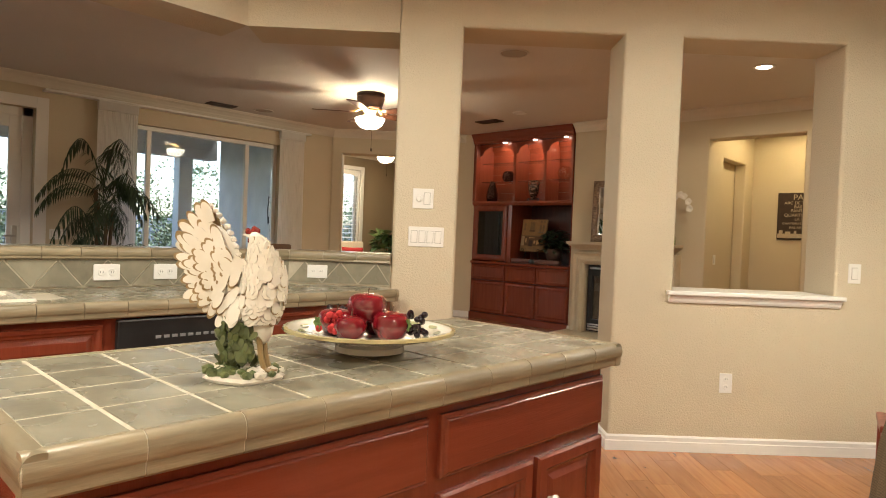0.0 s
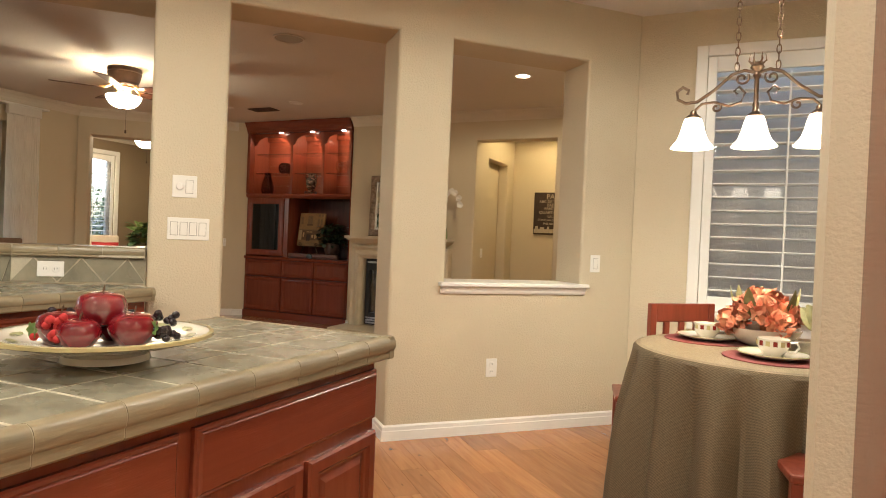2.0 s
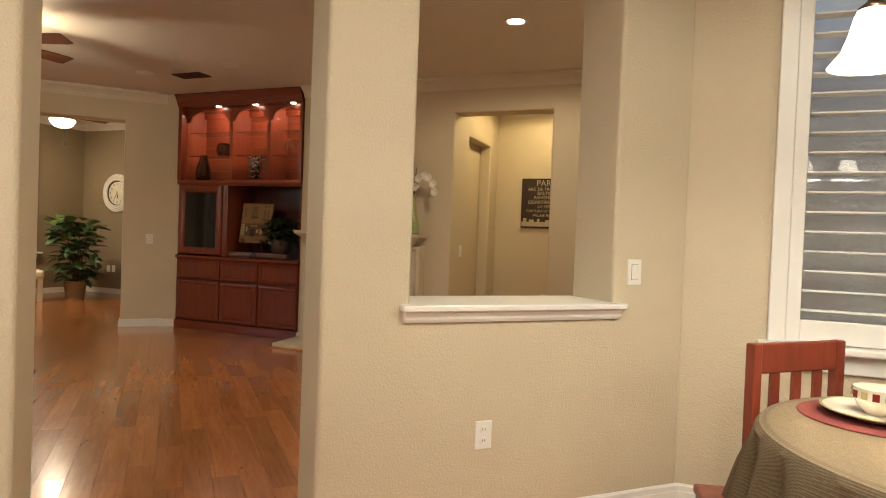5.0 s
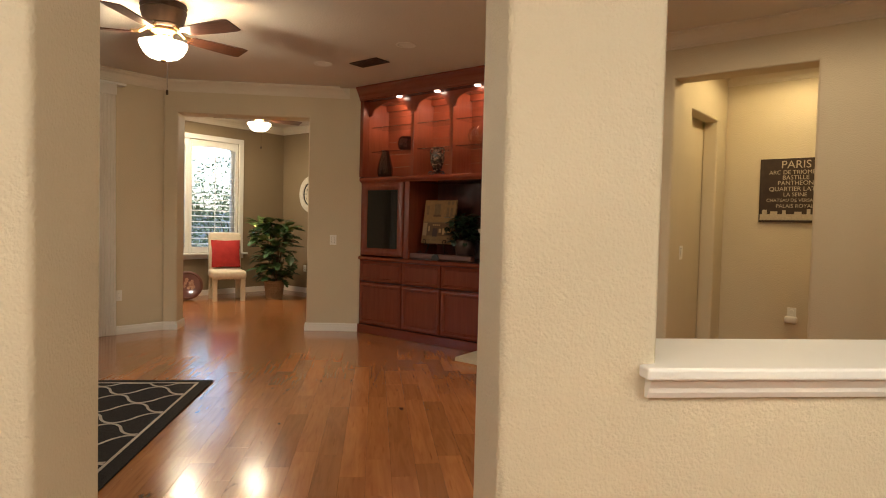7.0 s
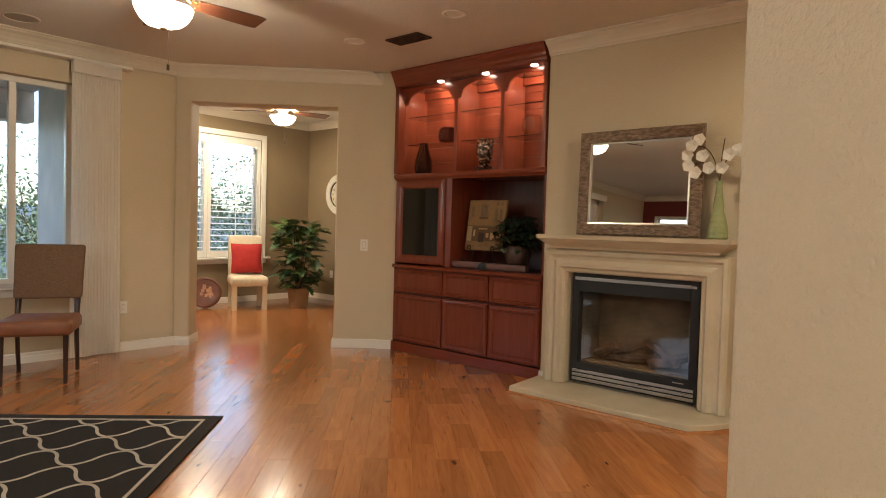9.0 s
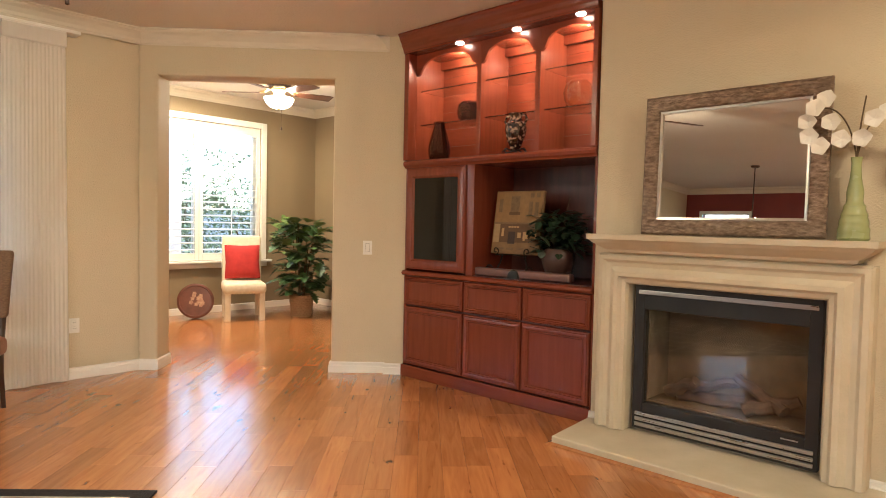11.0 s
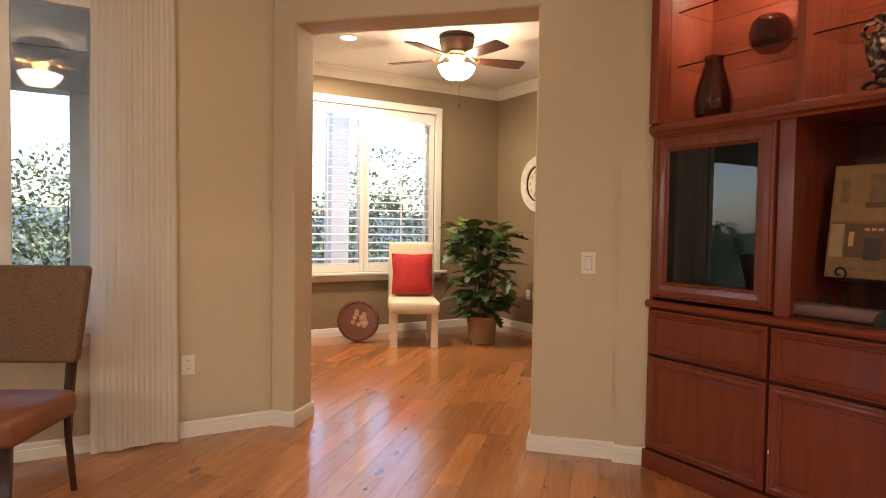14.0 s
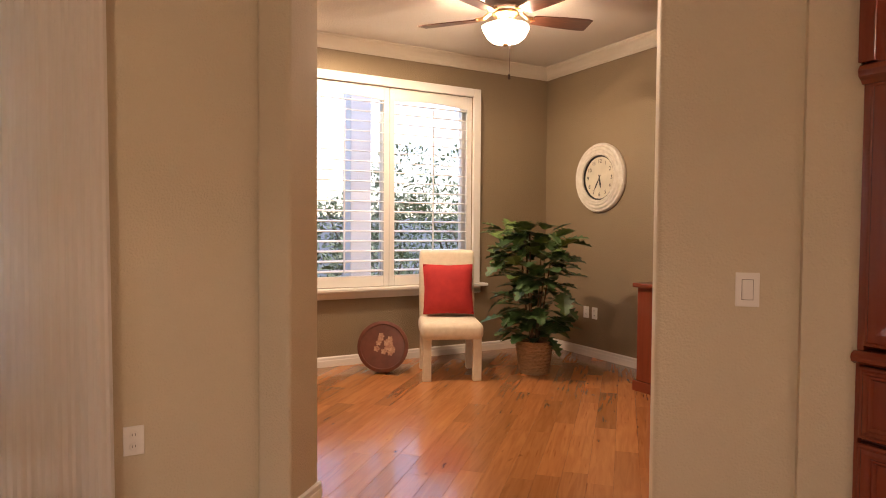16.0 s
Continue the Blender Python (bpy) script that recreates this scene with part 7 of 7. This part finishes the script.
# den outer wall beside the patio carries an iron scroll
den_outer = wall("wall_outer_den", (-8.28, 5.559), (DX - 0.2, 5.559), -0.2, 3.3, -0.0005, (), PORCH_WHITE, label="white outside stucco wall")
io = thing("iron_wall_ornament", "dark wrought iron scroll ornament on the patio wall", "wall ornament")
io.matrix_world = pose(-9.01, 5.51, 1.52, 0, 0, 0) @ Matrix.Scale(0.645, 4)
for sx in (-1, 1):
    for sz in (-1, 1):
        part("scroll", tube([(p[0], 0.0, p[2]) for p in scroll(sx * 0.13, sz * 0.22, 0.12, 1.4, sx, 0, sz * 1.0)], 0.013, 6), IRON, io)
        part("scroll", tube([(p[0], 0.0, p[2]) for p in scroll(sx * 0.10, sz * 0.45, 0.08, 1.3, sx, 0, -sz * 1.0)], 0.011, 6), IRON, io)
    part("side_bar", tube([(sx * 0.25, 0, -0.35), (sx * 0.29, 0, 0), (sx * 0.25, 0, 0.35)], 0.012, 6), IRON, io)
for sz in (-1, 1):
    part("bow", tube([(-0.18, 0, sz * 0.36), (0, 0, sz * 0.56), (0.18, 0, sz * 0.36)], 0.012, 6), IRON, io)
rng = random.Random(40)


def bush(name, at, r, h, n, label):
    th = thing(name, label, "bush", (*at, -0.2), 0, "garden bushes")
    for k in range(4):
        a = k * 1.6
        part("limb", tube([(0, 0, 0), (0.25 * r * math.cos(a), 0.25 * r * math.sin(a), h * 0.4), (0.5 * r * math.cos(a), 0.5 * r * math.sin(a), h * 0.75)], 0.03, 6, taper=0.01), STEM, th)
    verts, faces = [], []
    lumps = [(rng.uniform(-0.6, 0.6) * r, rng.uniform(-0.6, 0.6) * r, h * rng.uniform(0.3, 0.85), r * rng.uniform(0.3, 0.5)) for _ in range(9)]
    for _ in range(n):
        lx, ly, lz, lr = rng.choice(lumps)
        d = Vector((rng.gauss(0, 1), rng.gauss(0, 1), rng.gauss(0.2, 1))).normalized()
        c = Vector((lx, ly, lz)) + d * lr * rng.uniform(0.75, 1.08)
        if c.z < 0.02:
            continue
        w = (d + Vector((rng.uniform(-1, 1), rng.uniform(-1, 1), rng.uniform(-1, 0.6)))).normalized()
        sd = w.cross(Vector((rng.uniform(-1, 1), rng.uniform(-1, 1), 1))).normalized()
        ln = rng.uniform(0.06, 0.12)
        i = len(verts)
        verts += [tuple(c), tuple(c + w * ln * 0.5 + sd * ln * 0.28), tuple(c + w * ln), tuple(c + w * ln * 0.5 - sd * ln * 0.28)]
        faces.append((i, i + 1, i + 2, i + 3))
    me = bpy.data.meshes.new("crown")
    me.from_pydata(verts, [], faces)
    me.materials.append(HEDGE)
    o = new("crown", me)
    o.parent = th
    return th


for x, y, r, h in ((-14.2, 3.2, 1.3, 1.7), (-13.2, 1.2, 1.1, 1.2), (-13.0, 4.9, 0.9, 1.0), (-15.4, 0.4, 1.5, 2.3), (-15.8, 4.9, 1.6, 2.4), (-14.6, 7.0, 1.3, 2.0), (-13.3, 8.8, 1.0, 1.3), (-15.5, 9.4, 1.5, 2.4), (-13.0, -1.6, 1.1, 1.4), (-15.2, -3.2, 1.5, 2.2), (-12.9, 6.9, 0.7, 0.9), (-12.7, 2.9, 0.6, 0.6), (-13.6, 10.6, 1.2, 1.9), (-16.8, 7.2, 1.7, 3.0), (-16.9, 2.5, 1.6, 2.9), (-16.6, -1.2, 1.6, 2.7), (-16.5, 11.8, 1.7, 3.0), (-13.9, 12.6, 1.3, 2.2)):
    bush("garden_bush", (x, y), r, h, int(1500 * r * r), "green leafy garden shrub in the planting bed")
# fence along the far side of the garden
fc = thing("garden_fence", "grey board garden fence behind the shrubs", "fence", (-19.5, -8, -0.2))
for i in range(60):
    me = None if i else part("board", box(-0.012, 0.012, -0.2, 0.195, 0, 1.7), FENCE_BLUE, fc).data
    if i:
        o = new("board", fc.children[0].data)
        o.parent = fc
        o.matrix_local = pose(0, i * 0.42, 0)
# neighbour's stucco wall outside the nook, its unseen height added to dim the view
structure(part("neighbour_wall", box(-0.45, 8, 6.3, 6.5, -0.3, 5.5), STUCCO_OUT), "grey stucco wall of the house next door", "wall")
# Unseen upper wall and eave, added only to keep sun off the neighbour's wall.
structure(part("upper_storey_wall", box(-0.53, 6.5, 4.70, 4.90, 3.25, 5.80), STUCCO_OUT), "unseen grey stucco wall added to shade the view from the nook", "wall")
structure(part("eave", box(-0.53, 6.5, 4.91, 5.50, 5.70, 5.82), PORCH_WHITE), "unseen white painted eave added to shade the view from the nook", "eave")


# ---- floor planks, running along the diagonal ----
PLW = 0.127
plank_data = {}


def plank_mesh(length):
    if length not in plank_data:
        b = box(-PLW / 2 + 0.0002, PLW / 2 - 0.0002, 0.0003, length - 0.0003, -0.012, 0.0, 0.0)
        top = [e for e in b.edges if e.verts[0].co.z > -0.001 and e.verts[1].co.z > -0.001]
        bmesh.ops.bevel(b, geom=top, offset=0.0009, segments=1, affect="EDGES")
        me = bpy.data.meshes.new("plank")
        b.to_mesh(me)
        b.free()
        me.materials.append(WOODFLOOR)
        plank_data[length] = me
    return plank_data[length]


rng = random.Random(21)


def zone(x, y):
    if x > 1.9 or y < -2.8 or y > 10.2 or x < -11.5:
        return False
    if y > 4.9 and x > -0.6:
        return False
    if x < -8.4 and y < 4.6:
        return False
    return True


near, rest = [], []
u = -4.2
while u < 5.2:
    v = -2.0 - rng.uniform(0, 1.2)
    while v < 14.6:
        length = rng.choice((0.45, 0.6, 0.75, 0.9, 1.2))
        cx, cy = D(u, v + length / 2)
        if zone(cx, cy):
            (near if -1.7 < u < 1.3 and 3.6 < v < 13.6 else rest).append((u, v, length))
        v += length
    u += PLW
for u, v, length in near[:380]:
    ob = new("plank", plank_mesh(length))
    ob.parent = floor
    ob.matrix_world = pose(*D(u, v), 0, 0, 0, 45)
verts, faces = [], []
rest += near[380:]
for u, v, length in rest:
    i = len(verts)
    for du, dv, z in ((-1, 0, -0.001), (1, 0, -0.001), (1, 1, -0.001), (-1, 1, -0.001)):
        verts.append((u + du * (PLW / 2 - 0.0006), v + (0.0006 if dv == 0 else length - 0.0006), z))
    j = len(verts)
    verts += [(a, b, -0.012) for a, b, _ in verts[i:j]]
    faces += [(i, i + 1, i + 2, i + 3)] + [(i + q, j + q, j + (q + 1) % 4, i + (q + 1) % 4) for q in range(4)]
me = bpy.data.meshes.new("planks")
me.from_pydata(verts, [], faces)
me.materials.append(WOOD_REST)
pk = new("planks", me)
pk.parent = floor
pk.matrix_world = pose(0, 0, 0.001, 0, 0, 45)
tagged(pk, "warm brown hardwood planks", "", "", "stuff")
